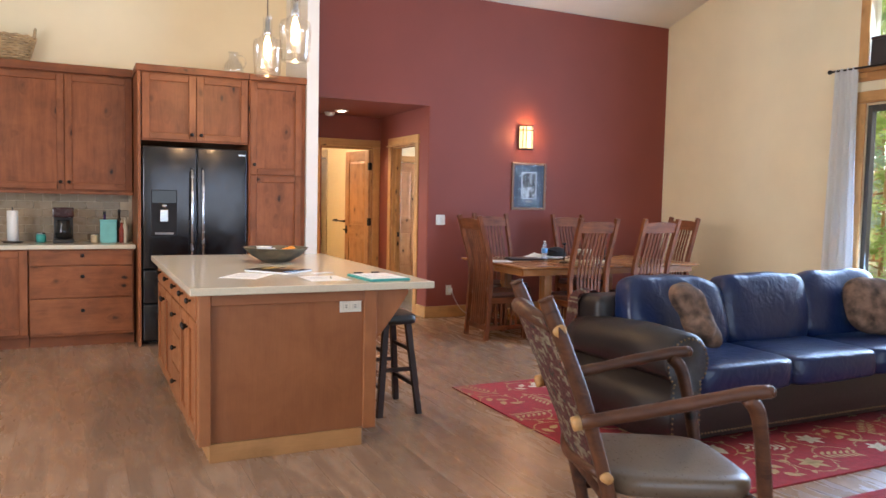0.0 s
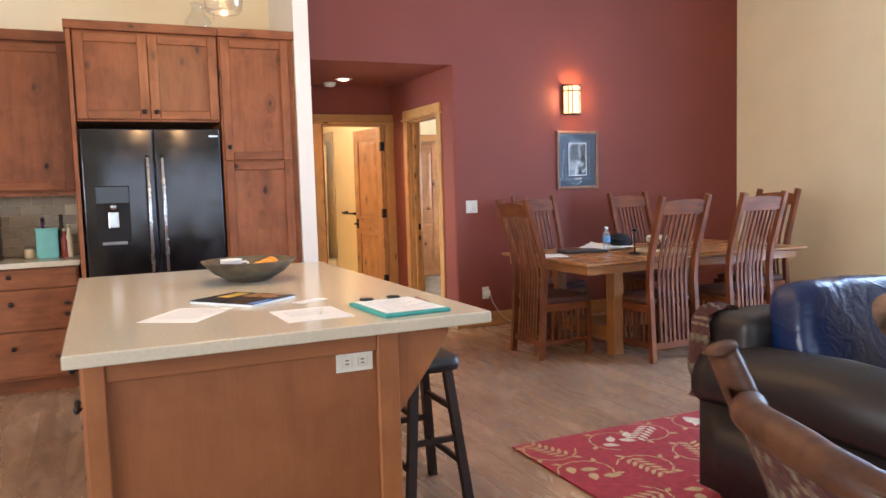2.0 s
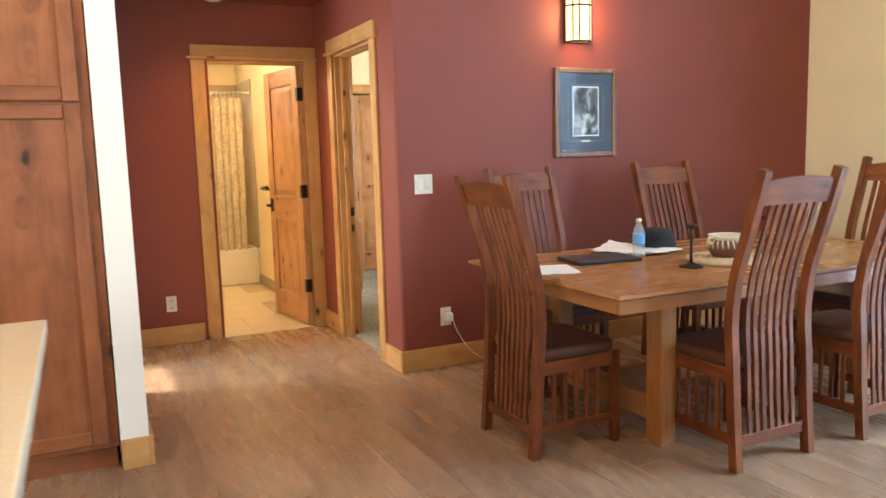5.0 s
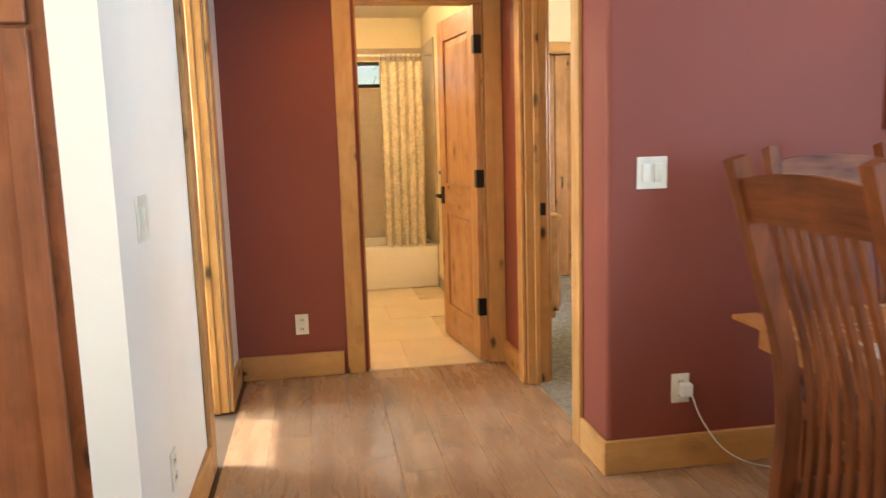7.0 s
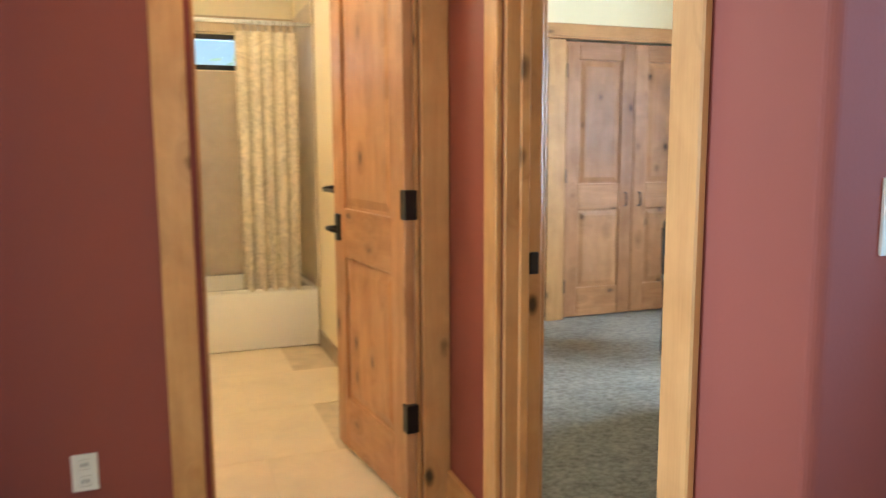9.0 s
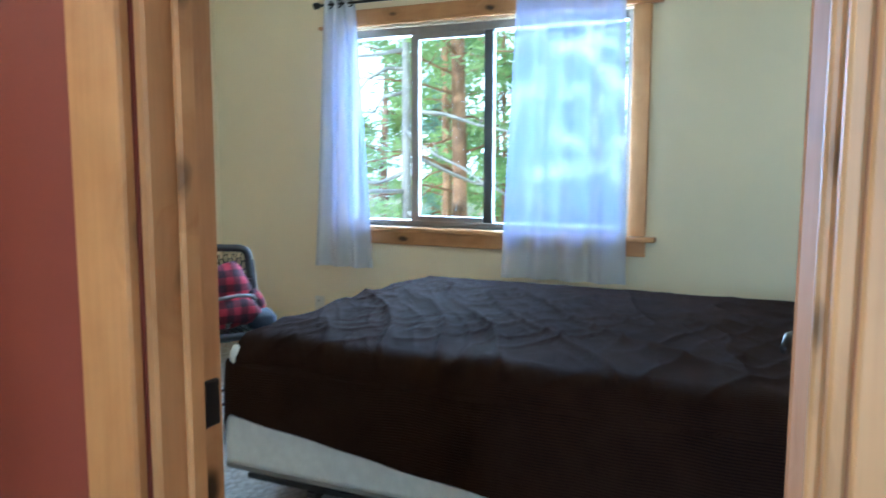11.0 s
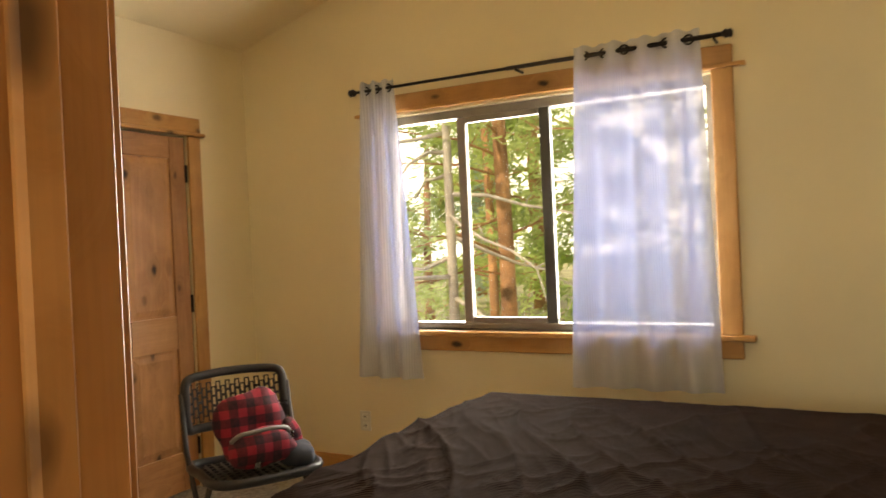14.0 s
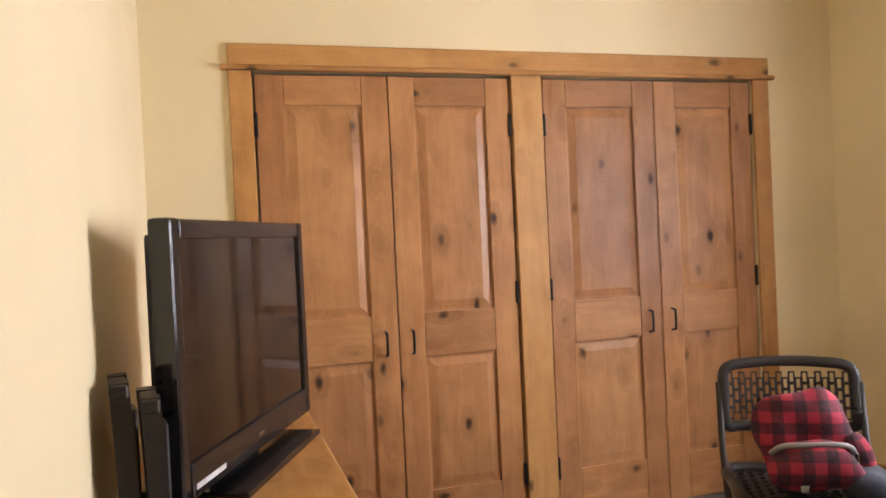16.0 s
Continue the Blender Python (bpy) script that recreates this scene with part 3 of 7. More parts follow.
# bedroom shell
BX0, BX1, BY0, BY1 = 3.92, 7.21, 8.56, 12.44
setting("wall_bedroom_east", boxes((BX1, BX1 + 0.14, 8.56, 9.65, 0, 3.76), (BX1, BX1 + 0.14, 9.65, 11.44, 0, 0.865), (BX1, BX1 + 0.14, 9.65, 11.44, 2.06, 3.5), (BX1, BX1 + 0.14, 11.44, 13.2, 0, 2.95)), BED_PAINT,
        "warm cream bedroom wall with a window")
setting("wall_bedroom_north", boxes((BX0, 4.335, BY1, BY1 + 0.11, 0, 2.62), (4.335, 6.715, BY1, BY1 + 0.11, 2.02, 2.62), (6.715, BX1, BY1, BY1 + 0.11, 0, 2.62)), BED_PAINT,
        "warm cream bedroom wall with a wide closet opening")
setting("wall_closet_back", boxes((BX0, BX1, 13.08, 13.2, 0, 2.5)), BED_PAINT, "plain closet back wall")

# floors
FLOOR = setting("floor", boxes((WEST, EAST, SOUTH, 8.70, -0.06, -0.006), (2.165, 3.86, 8.70, 10.03, -0.06, -0.006)), UNDERLAY, "wood plank floor in brown tones", "floor")
setting("floor_bedroom", boxes((3.86, 7.3, 8.56, 13.1, -0.06, 0.008)), CARPET, "mottled grey beige cut pile carpet", "floor")
BATHFLOOR = setting("floor_bath", bx(2.165, 3.80, 10.03, 13.13, -0.06, -0.006), GROUT, "warm beige stone tile bathroom floor", "floor")
setting("floor_side_room", bx(0.7, 2.165, 8.70, 10.02, -0.06, 0), TILE, "beige tile side room floor", "floor")

# ---- baseboards ----
def baseboard(x0, x1, y0, y1, mat, h=0.135):
    bm = bx(x0, x1, y0, y1, 0, h, 0.004, 1)
    return setting("baseboard", bm, mat, "natural knotty alder baseboard", "baseboard")


baseboard(3.782, EAST - 0.018, 8.442, 8.46, ALDER_X)
baseboard(3.782, 3.80, 8.461, 8.713, ALDER_Y)
baseboard(EAST - 0.018, EAST, 5.66, 8.46, ALDER_Y)
baseboard(2.298, 2.86, 10.002, 10.02, ALDER_X)
baseboard(3.782, 3.80, 9.665, 10.0, ALDER_Y)
baseboard(2.28, 2.298, 7.727, 8.774, ALDER_Y)
baseboard(2.165, 2.28, 7.727, 7.745, ALDER_X)
baseboard(2.28, 2.298, 9.635, 10.002, ALDER_Y)
baseboard(BX1 - 0.018, BX1, 8.58, 12.42, ALDER_Y, 0.12)
baseboard(6.83, BX1 - 0.019, BY1 - 0.018, BY1, ALDER_X, 0.12)
baseboard(BX0, 4.24, BY1 - 0.018, BY1, ALDER_X, 0.12)
baseboard(BX0, BX0 + 0.018, 9.67, 12.42, ALDER_Y, 0.12)
baseboard(BX0 + 0.02, BX1 - 0.02, BY0, BY0 + 0.018, ALDER_X, 0.12)
setting("baseboard", bx(3.785, 3.80, 10.16, 12.40, 0, 0.10), BASE_TILE, "beige tile skirting in the bathroom", "baseboard")


# ---- door casings ----
def casing(label, axis, plane, out, a0, a1, top, depth, cw=0.105, header=0.105, sides=(True, True), jamb=True):
    """Trim round an opening. axis 'x': the wall runs along x at y=plane; out: the way it faces (+1 or -1)."""
    t = thing("trim", label, "door trim", kind="structure")
    def bd(name, a, b, n0, n1, z0, z1, mat):
        n0, n1 = sorted((plane + out * n0, plane + out * n1))
        bm = bx(a, b, n0, n1, z0, z1, 0.004, 1) if axis == "x" else bx(n0, n1, a, b, z0, z1, 0.004, 1)
        part(name, bm, mat, t)
    H = ALDER_X if axis == "x" else ALDER_Y
    s0, s1 = sides
    if s0:
        bd("casing_board", a0 - cw, a0, 0.0, 0.020, 0, top, ALDER)
    if s1:
        bd("casing_board", a1, a1 + cw, 0.0, 0.020, 0, top, ALDER)
    bd("header_strip", a0 - cw - (0.028 if s0 else 0), a1 + cw + (0.028 if s1 else -0.0), 0.0, 0.036, top, top + 0.020, H)
    bd("header_board", a0 - cw, a1 + cw, 0.0, 0.024, top + 0.020, top + header, H)
    if jamb:
        bd("jamb", a0, a0 + 0.018, -depth, -0.001, 0, top - 0.018, ALDER)
        bd("jamb", a1 - 0.018, a1, -depth, -0.001, 0, top - 0.018, ALDER)
        bd("jamb_head", a0, a1, -depth, -0.001, top - 0.018, top, H)
        bd("door_stop", a0 + 0.018, a0 + 0.030, -depth * 0.62, -depth * 0.36, 0, top - 0.018, ALDER)
        bd("door_stop", a1 - 0.030, a1 - 0.018, -depth * 0.62, -depth * 0.36, 0, top - 0.018, ALDER)
    return t


casing("knotty alder casing round the bathroom doorway", "x", 10.02, -1, 2.977, 3.70, 2.05, 0.12, cw=0.098)
CAS_BED = casing("knotty alder casing round the bedroom doorway", "y", 3.80, -1, 8.805, 9.580, 2.05, 0.12, cw=0.09)
CAS_LEFT = casing("knotty alder casing round the side room doorway", "y", 2.28, 1, 8.88, 9.53, 2.05, 0.115)
casing("alder casing on the bedroom side of the doorway", "y", 3.92, 1, 8.805, 9.580, 2.05, 0.12, cw=0.09, jamb=False)
t = casing("wide knotty alder casing round the closet doors", "x", BY1, -1, 4.335, 6.715, 2.015, 0.11, cw=0.09, jamb=False)
part("mullion_post", bx(5.445, 5.59, BY1 - 0.012, BY1 + 0.08, 0, 2.015, 0.003, 1), ALDER, t)
for name, c, x, y, z in (("strike_plate", CAS_BED, 3.892, 9.555, 0.927), ("strike_plate", CAS_LEFT, 2.165, 9.505, 0.945)):
    part(name, boxes((x - 0.014, x + 0.014, y - 0.0, y + 0.008, z - 0.032, z + 0.032), bevel=0.002), BRONZE, c, "dark bronze strike plate")


# ---- panelled doors ----
def panel_leaf(t, w, h, th=0.035, stile=0.115, rails=(0.22, 0.20, 0.13), split=0.92, z0=0.012, mv=DOORW, mh=DOORW_X):
    """Leaf from x 0 to w, y 0 to th: two stiles, three rails and two raised panels, as parts of t."""
    rb, rm, rt = rails
    part("stile", bx(0, stile, 0, th, z0, h, 0.003, 1), mv, t)
    part("stile", bx(w - stile, w, 0, th, z0, h, 0.003, 1), mv, t)
    part("rail", bx(stile, w - stile, 0.001, th - 0.001, z0, z0 + rb, 0.003, 1), mh, t)
    part("rail", bx(stile, w - stile, 0.001, th - 0.001, split - rm / 2, split + rm / 2, 0.003, 1), mh, t)
    part("rail", bx(stile, w - stile, 0.001, th - 0.001, h - rt, h, 0.003, 1), mh, t)
    for a, b in ((z0 + rb, split - rm / 2), (split + rm / 2, h - rt)):
        bm = bmesh.new()
        x0, x1 = stile, w - stile
        for s, yb, yf in ((0, th / 2, 0.004), (1, th / 2, th - 0.004)):
            yo = 0.013 if s == 0 else th - 0.013
            m = 0.045
            o4 = [bm.verts.new(p) for p in ((x0, yo, a), (x1, yo, a), (x1, yo, b), (x0, yo, b))]
            i4 = [bm.verts.new(p) for p in ((x0 + 0.012, yo, a + 0.012), (x1 - 0.012, yo, a + 0.012), (x1 - 0.012, yo, b - 0.012), (x0 + 0.012, yo, b - 0.012))]
            f4 = [bm.verts.new(p) for p in ((x0 + m, yf, a + m), (x1 - m, yf, a + m), (x1 - m, yf, b - m), (x0 + m, yf, b - m))]
            for i in range(4):
                j = (i + 1) % 4
                bm.faces.new((o4[i], o4[j], i4[j], i4[i]))
                bm.faces.new((i4[i], i4[j], f4[j], f4[i]))
            bm.faces.new(f4)
        part("raised_panel", bm, mv, t)


def hinges(t, x, y, zs, h=0.1):
    for z in zs:
        part("hinge", boxes((x - 0.008, x + 0.030, y - 0.006, y + 0.040, z - h / 2, z + h / 2), bevel=0.002), BRONZE, t, "dark bronze hinge")


def lever(t, x, y, z, out, back=1):
    """Lever handle on the face whose normal is out along y."""
    part("handle_plate", bx(x - 0.026, x + 0.026, *sorted((y, y + out * 0.010)), z - 0.055, z + 0.055, 0.003, 1), BRONZE, t, "dark bronze handle plate")
    part("lever", tube([(x, y, z), (x, y + out * 0.052, z), (x + back * 0.02, y + out * 0.058, z), (x + back * 0.11, y + out * 0.055, z - 0.004)], 0.0085), BRONZE, t, "dark bronze lever", True)


# bathroom door, hinged at the right jamb, swung open into the bathroom
d = thing("door_1", "open knotty alder two-panel bathroom door", "door", at=(3.682, 10.035, 0), rz=97.5, kind="structure")
panel_leaf(d, 0.70, 2.025)
lever(d, 0.645, 0.035, 0.94, 1, -1)
lever(d, 0.645, 0.0, 0.94, -1, -1)
hinges(d, -0.012, 0.002, (0.33, 1.07, 1.81))

# bedroom door, hinged at the near jamb, open into the room
d = thing("door_2", "open knotty alder two-panel bedroom door", "door", at=(3.940, 8.815, 0), rz=-5, kind="structure")
panel_leaf(d, 0.735, 2.025)
lever(d, 0.675, 0.035, 0.94, 1, -1)
lever(d, 0.675, 0.0, 0.94, -1, -1)

# closet doors
for x0, x1, hx, px in ((4.345, 4.887, 0.0, 0.487), (4.892, 5.436, 0.544, 0.055), (5.60, 6.166, 0.0, 0.50), (6.171, 6.706, 0.535, 0.05)):
    w = x1 - x0
    d = thing("closet_door", "closed knotty alder two-panel closet door", "door", "closet doors", at=(x0, BY1 + 0.004, 0))
    panel_leaf(d, w, 2.005, stile=0.112, rails=(0.215, 0.19, 0.125), split=0.905, z0=0.02)
    for z in (0.25, 1.06, 1.80):
        part("hinge", bx(hx - 0.007, hx + 0.007, -0.010, 0.004, z - 0.05, z + 0.05, 0.003, 1), BRONZE, d, "dark bronze hinge")
    part("pull_handle", tube([(px, 0, 0.83), (px, -0.028, 0.835), (px, -0.030, 0.88), (px, -0.028, 0.925), (px, 0, 0.93)], 0.006, 8), BRONZE, d, "dark bronze pull", True)


# ---- kitchen ----
def shaker(t, name, x0, x1, y, z0, z1, mv=CAB, mh=CAB_X, fw=0.062, handle=None, axis="x", flip=1):
    """A framed door front on the plane y (facing -y), or with axis 'y' on the plane x=y facing -x; knob at handle=(a, z)."""
    def put(nm, a0, a1, n0, n1, b0, b1, m, par):
        n0, n1 = sorted((y - flip * n0, y - flip * n1))
        ease = 0.0055 if nm == "door_rail" else 0.003
        bm = bx(a0, a1, n0, n1, b0, b1, ease, 1) if axis == "x" else bx(n0, n1, a0, a1, b0, b1, ease, 1)
        return part(nm, bm, m, par)
    body = put(name, x0 + fw - 0.004, x1 - fw + 0.004, 0.0, 0.006, z0 + fw - 0.004, z1 - fw + 0.004, mv, t)
    put("door_stile", x0, x0 + fw, 0.0, 0.021, z0, z1, mv, body)
    put("door_stile", x1 - fw, x1, 0.0, 0.021, z0, z1, mv, body)
    put("door_rail", x0 + fw, x1 - fw, 0.0, 0.020, z0, z0 + fw, mh, body)
    put("door_rail", x0 + fw, x1 - fw, 0.0, 0.020, z1 - fw, z1, mh, body)
    if handle:
        knob(body, handle[0], y - flip * 0.021, handle[1], axis, flip)
    return body


def drawer_front(t, x0, x1, y, z0, z1, m=CAB_X, axis="x", flip=1, knobs=True):
    n0, n1 = sorted((y, y - flip * 0.021))
    d = part("drawer_front", bx(x0, x1, n0, n1, z0, z1, 0.003, 1) if axis == "x" else bx(n0, n1, x0, x1, z0, z1, 0.003, 1), m, t)
    if knobs:
        knob(d, (x0 + x1) / 2, y - flip * 0.021, (z0 + z1) / 2 + (0.05 if z1 - z0 > 0.2 else 0.02), axis, flip)
    return d


def knob(p, a, n, z, axis="x", flip=1):
    bm = lathe([(0.007, 0), (0.006, 0.012), (0.015, 0.018), (0.017, 0.025), (0.012, 0.032), (0.004, 0.034)], 14)
    if axis == "x":
        part("knob", bm, BRONZE, p, "dark bronze round knob", True, at=(a, n, z), rot=(90 * flip, 0, 0))
    else:
        part("knob", bm, BRONZE, p, "dark bronze round knob", True, at=(n, a, z), rot=(0, -90 * flip, 0))


# upper cabinets
for x0, x1 in ((-1.70, -0.57), (-0.565, 0.628)):
    c = thing("upper_cabinet", "knotty alder two-door upper kitchen cabinet on the wall", "cabinet", "upper cabinets")
    part("cabinet_body", bx(x0, x1, 8.285, 8.578, 1.39, 2.47, 0.003, 1), CAB, c)
    part("crown", boxes((x0 - 0.0, x1, 8.255, 8.578, 2.47, 2.545), bevel=0.004), CAB_X, c)
    m = 0.045 if x0 > -1 else (x0 + x1) / 2
    shaker(c, "cabinet_door", x0 + 0.006, m - 0.002, 8.285, 1.405, 2.455, handle=(m - 0.035, 1.475))
    shaker(c, "cabinet_door", m + 0.002, x1 - 0.008, 8.285, 1.405, 2.455, handle=(m + 0.035, 1.475))
    part("light_rail", boxes((x0, x1, 8.275, 8.295, 1.365, 1.39)), CAB_X, c)
# base cabinets
for x0, x1, kind_ in ((-1.70, -1.0, "door"), (-0.995, -0.245, "door"), (-0.24, 0.612, "drawers")):
    c = thing("base_cabinet", "knotty alder base cabinet with " + ("three drawers" if kind_ == "drawers" else "a panelled door"), "cabinet", "base cabinets")
    part("cabinet_body", bx(x0, x1, 7.945, 8.578, 0.10, 0.875, 0.003, 1), CAB, c)
    part("toe_kick", bx(x0, x1, 8.0, 8.5, 0, 0.10), CAB_X, c)
    if kind_ == "drawers":
        for z0, z1 in ((0.735, 0.865), (0.445, 0.725), (0.125, 0.435)):
            drawer_front(c, x0 + 0.006, x1 - 0.012, 7.945, z0, z1)
    else:
        shaker(c, "cabinet_door", x0 + 0.006, x1 - 0.006, 7.945, 0.125, 0.865, handle=(x0 + 0.06, 0.78))
c = shape("countertop", bx(-1.72, 0.625, 7.91, 8.578, 0.877, 0.915, 0.006, 2), QUARTZ)
tagged(c, "pale beige quartz countertop along the kitchen wall", "countertop")
# tall fridge surround with pantry
c = thing("pantry_cabinet", "tall knotty alder pantry cabinet with two doors", "cabinet")
part("cabinet_body", bx(1.612, 2.16, 7.775, 8.578, 0.10, 2.47, 0.003, 1), CAB, c)
part("toe_kick", bx(1.62, 2.15, 7.82, 8.5, 0, 0.10), CAB_X, c)
part("crown", bx(1.612, 2.163, 7.735, 8.578, 2.47, 2.53, 0.004, 1), CAB_X, c)
shaker(c, "cabinet_door", 1.625, 2.118, 7.775, 1.585, 2.455, handle=(1.66, 1.68))
shaker(c, "cabinet_door", 1.625, 2.118, 7.775, 0.125, 1.575, handle=(1.66, 0.86))
c = thing("fridge_cabinet", "knotty alder two-door cabinet over the fridge", "cabinet")
part("cabinet_body", bx(0.665, 1.605, 7.775, 8.578, 1.86, 2.47, 0.003, 1), CAB, c)
part("crown", bx(0.62, 1.608, 7.735, 8.578, 2.47, 2.53, 0.004, 1), CAB_X, c)
part("side_panel", bx(0.632, 0.66, 7.75, 8.578, 0, 2.47, 0.003, 1), CAB, c)
shaker(c, "cabinet_door", 0.672, 1.133, 7.775, 1.875, 2.455, handle=(1.095, 1.925))
shaker(c, "cabinet_door", 1.139, 1.60, 7.775, 1.875, 2.455, handle=(1.175, 1.925))

# refrigerator
c = thing("refrigerator", "black stainless french door refrigerator with ice dispenser", "refrigerator", at=(0.675, 7.76, 0))
part("fridge_body", bx(0, 0.918, 0.065, 0.75, 0.02, 1.79, 0.01, 2), BLACK, c)
for i, (x0, x1) in enumerate(((0.0, 0.462), (0.468, 0.918))):
    d = part("fridge_door", bx(x0, x1, -0.01, 0.06, 0.70, 1.81, 0.012, 3), STEEL, c, "black stainless door", True)
    hx = x1 - 0.045 if i == 0 else x0 + 0.045
    part("handle_bar", tube([(hx, -0.01, 0.80), (hx, -0.055, 0.82), (hx, -0.062, 1.2), (hx, -0.055, 1.60), (hx, -0.01, 1.62)], 0.013), CHROME, d, "polished steel bar", True)
    if i == 0:
        part("dispenser", bx(0.07, 0.29, -0.0135, 0.0, 1.0, 1.42, 0.004, 1), FELT, d, "gloss black ice dispenser")
        part("control_panel", bx(0.075, 0.285, -0.0165, -0.012, 1.30, 1.415, 0.002, 1), BLACK_GLOSS, d, "gloss black control strip")
        part("paddle", bx(0.145, 0.215, -0.024, -0.012, 1.13, 1.24, 0.006, 2), CHROME, d, "steel water paddle")
        part("spout", lathe([(0.026, 0), (0.026, 0.03), (0.016, 0.04)], 16), CHROME, d, "steel spout", True, at=(0.18, -0.018, 1.255))
        part("dispenser_tray", boxes((0.10, 0.26, -0.030, -0.012, 1.015, 1.035), bevel=0.003), ZIP, d, "grey drip tray")
    else:
        part("badge", bx(0.84, 0.915 - 0.012, -0.0115, -0.008, 1.752, 1.765), CHROME, d)
for z0, z1 in ((0.39, 0.69), (0.05, 0.38)):
    d = part("freezer_drawer", bx(0, 0.918, -0.01, 0.06, z0, z1, 0.012, 3), STEEL, c, "black stainless drawer", True)
    part("handle_bar", tube([(0.12, -0.01, z1 - 0.07), (0.14, -0.05, z1 - 0.07), (0.78, -0.05, z1 - 0.07), (0.80, -0.01, z1 - 0.07)], 0.011), CHROME, d, "", True)

# things on the back counter
CT = 0.915
c = thing("coffee_maker", "black drip coffee maker with a red band", "coffee maker", at=(0.03, 8.28, CT))
part("base", bx(-0.085, 0.085, -0.10, 0.12, 0, 0.035, 0.008, 2), BLACK, c)
part("column", bx(-0.08, 0.08, 0.03, 0.12, 0.035, 0.24, 0.008, 2), BLACK, c)
part("brew_head", bx(-0.088, 0.088, -0.10, 0.12, 0.235, 0.325, 0.012, 2), plain("dark_red_plastic", (0.035, 0.005, 0.006), 0.25, 0, 0), c, "dark red and black head")
part("carafe", lathe([(0.05, 0.037), (0.07, 0.06), (0.072, 0.12), (0.055, 0.17), (0.058, 0.2), (0.05, 0.21)], 20), BLACK_GLOSS, c, "", True, at=(0, -0.035, 0))
c = thing("paper_towel_roll", "white paper towel roll on a dark stand", "paper towel", at=(-0.38, 8.30, CT))
part("stand_base", lathe([(0.08, 0), (0.08, 0.012), (0.01, 0.014)], 20), BRONZE, c, "", True)
part("towel", lathe([(0.015, 0.016), (0.046, 0.016), (0.046, 0.29), (0.015, 0.29)], 20), PAPER, c, "white paper roll", True)
part("stand_rod", tube([(0, 0, 0.01), (0, 0, 0.32)], 0.006), BRONZE, c, "", True)
c = thing("glass_jar", "small teal glass jar on the counter", "jar", at=(-0.155, 8.30, CT))
part("jar_body", lathe([(0.03, 0), (0.042, 0.01), (0.042, 0.06), (0.034, 0.075)], 18), TEAL, c, "", True)
part("lid", lathe([(0.036, 0.076), (0.036, 0.09), (0.01, 0.094)], 18), CHROME, c, "", True)
c = thing("glass_jar", "small clear glass of pale contents", "jar", at=(0.29, 8.30, CT))
part("jar_body", lathe([(0.028, 0), (0.034, 0.01), (0.034, 0.06), (0.03, 0.07)], 18), IVORY, c, "", True)
part("lid", lathe([(0.03, 0.0705), (0.03, 0.078), (0.005, 0.08)], 18), CHROME, c, "", True)
c = thing("coffee_bag", "upright aqua coffee bag with folded top", "bag", at=(0.41, 8.28, CT))
bm = bmesh.new()
vs, fs = box(bm, -0.072, 0.072, -0.035, 0.035, 0, 0.21)
for v in vs[4:]:
    v.co.y *= 0.25
bmesh.ops.bevel(bm, geom=bm.edges[:], offset=0.008, segments=2, affect="EDGES")
part("bag_body", bm, TEALBAG, c, "aqua foil bag")
part("bag_clip", bx(-0.075, 0.075, -0.014, 0.014, 0.198, 0.216, 0.003, 1), TEALBAG, c)
for x, h, mt, lb in ((0.38, 0.29, plain("purple_glass", (0.06, 0.02, 0.10), 0.2, 0, 0), "slim purple glass bottle"), (0.505, 0.31, plain("dark_glass", (0.03, 0.015, 0.01), 0.15, 0, 0), "slim dark glass oil bottle"), (0.555, 0.24, CERAMIC, "cream plastic bottle"), (0.525, 0.21, plain("red_label", (0.30, 0.04, 0.02), 0.4, 0, 0), "short red spice bottle")):
    y = 8.36 if x < 0.5 else (8.33 if h > 0.3 else 8.26)
    c = thing("bottle", lb + " on the counter", "bottle", "counter bottles", at=(x, y, CT))
    part("bottle_body", lathe([(0.022, 0), (0.026, 0.008), (0.026, h * 0.6), (0.011, h * 0.75), (0.011, h * 0.9)], 16), mt, c, "", True)
    part("cap", lathe([(0.013, h * 0.9), (0.013, h), (0.004, h + 0.002)], 14), BLACK if h > 0.25 else CERAMIC, c, "", True)

# basket on the cabinets
c = thing("wicker_basket", "woven wicker basket with looped handles on the cabinets", "basket", at=(-0.40, 8.42, 2.545))
bm = bmesh.new()
for k in range(11):
    z = 0.012 + k * 0.021
    r = 0.135 + 0.06 * (k / 10) ** 0.8
    pts = [(r * math.cos(a) * 1.12, r * 0.72 * math.sin(a), z + 0.005 * math.sin(a * 14 + k * math.pi)) for a in [2 * math.pi * i / 56 for i in range(57)]]
    tube(pts, 0.0125, 6, into=bm)
part("woven_side", bm, WICKER, c, "", True)
for s in (-1, 1):
    part("loop_handle", tube(smooth_curve([(s * 0.205, -0.05, 0.22), (s * 0.215, -0.03, 0.30), (s * 0.215, 0.03, 0.30), (s * 0.205, 0.05, 0.22)], 5), 0.011, 8), WICKER, c, "", True)
part("basket_base", lathe([(0.12, 0), (0.14, 0.014)], 24), WICKER, c)

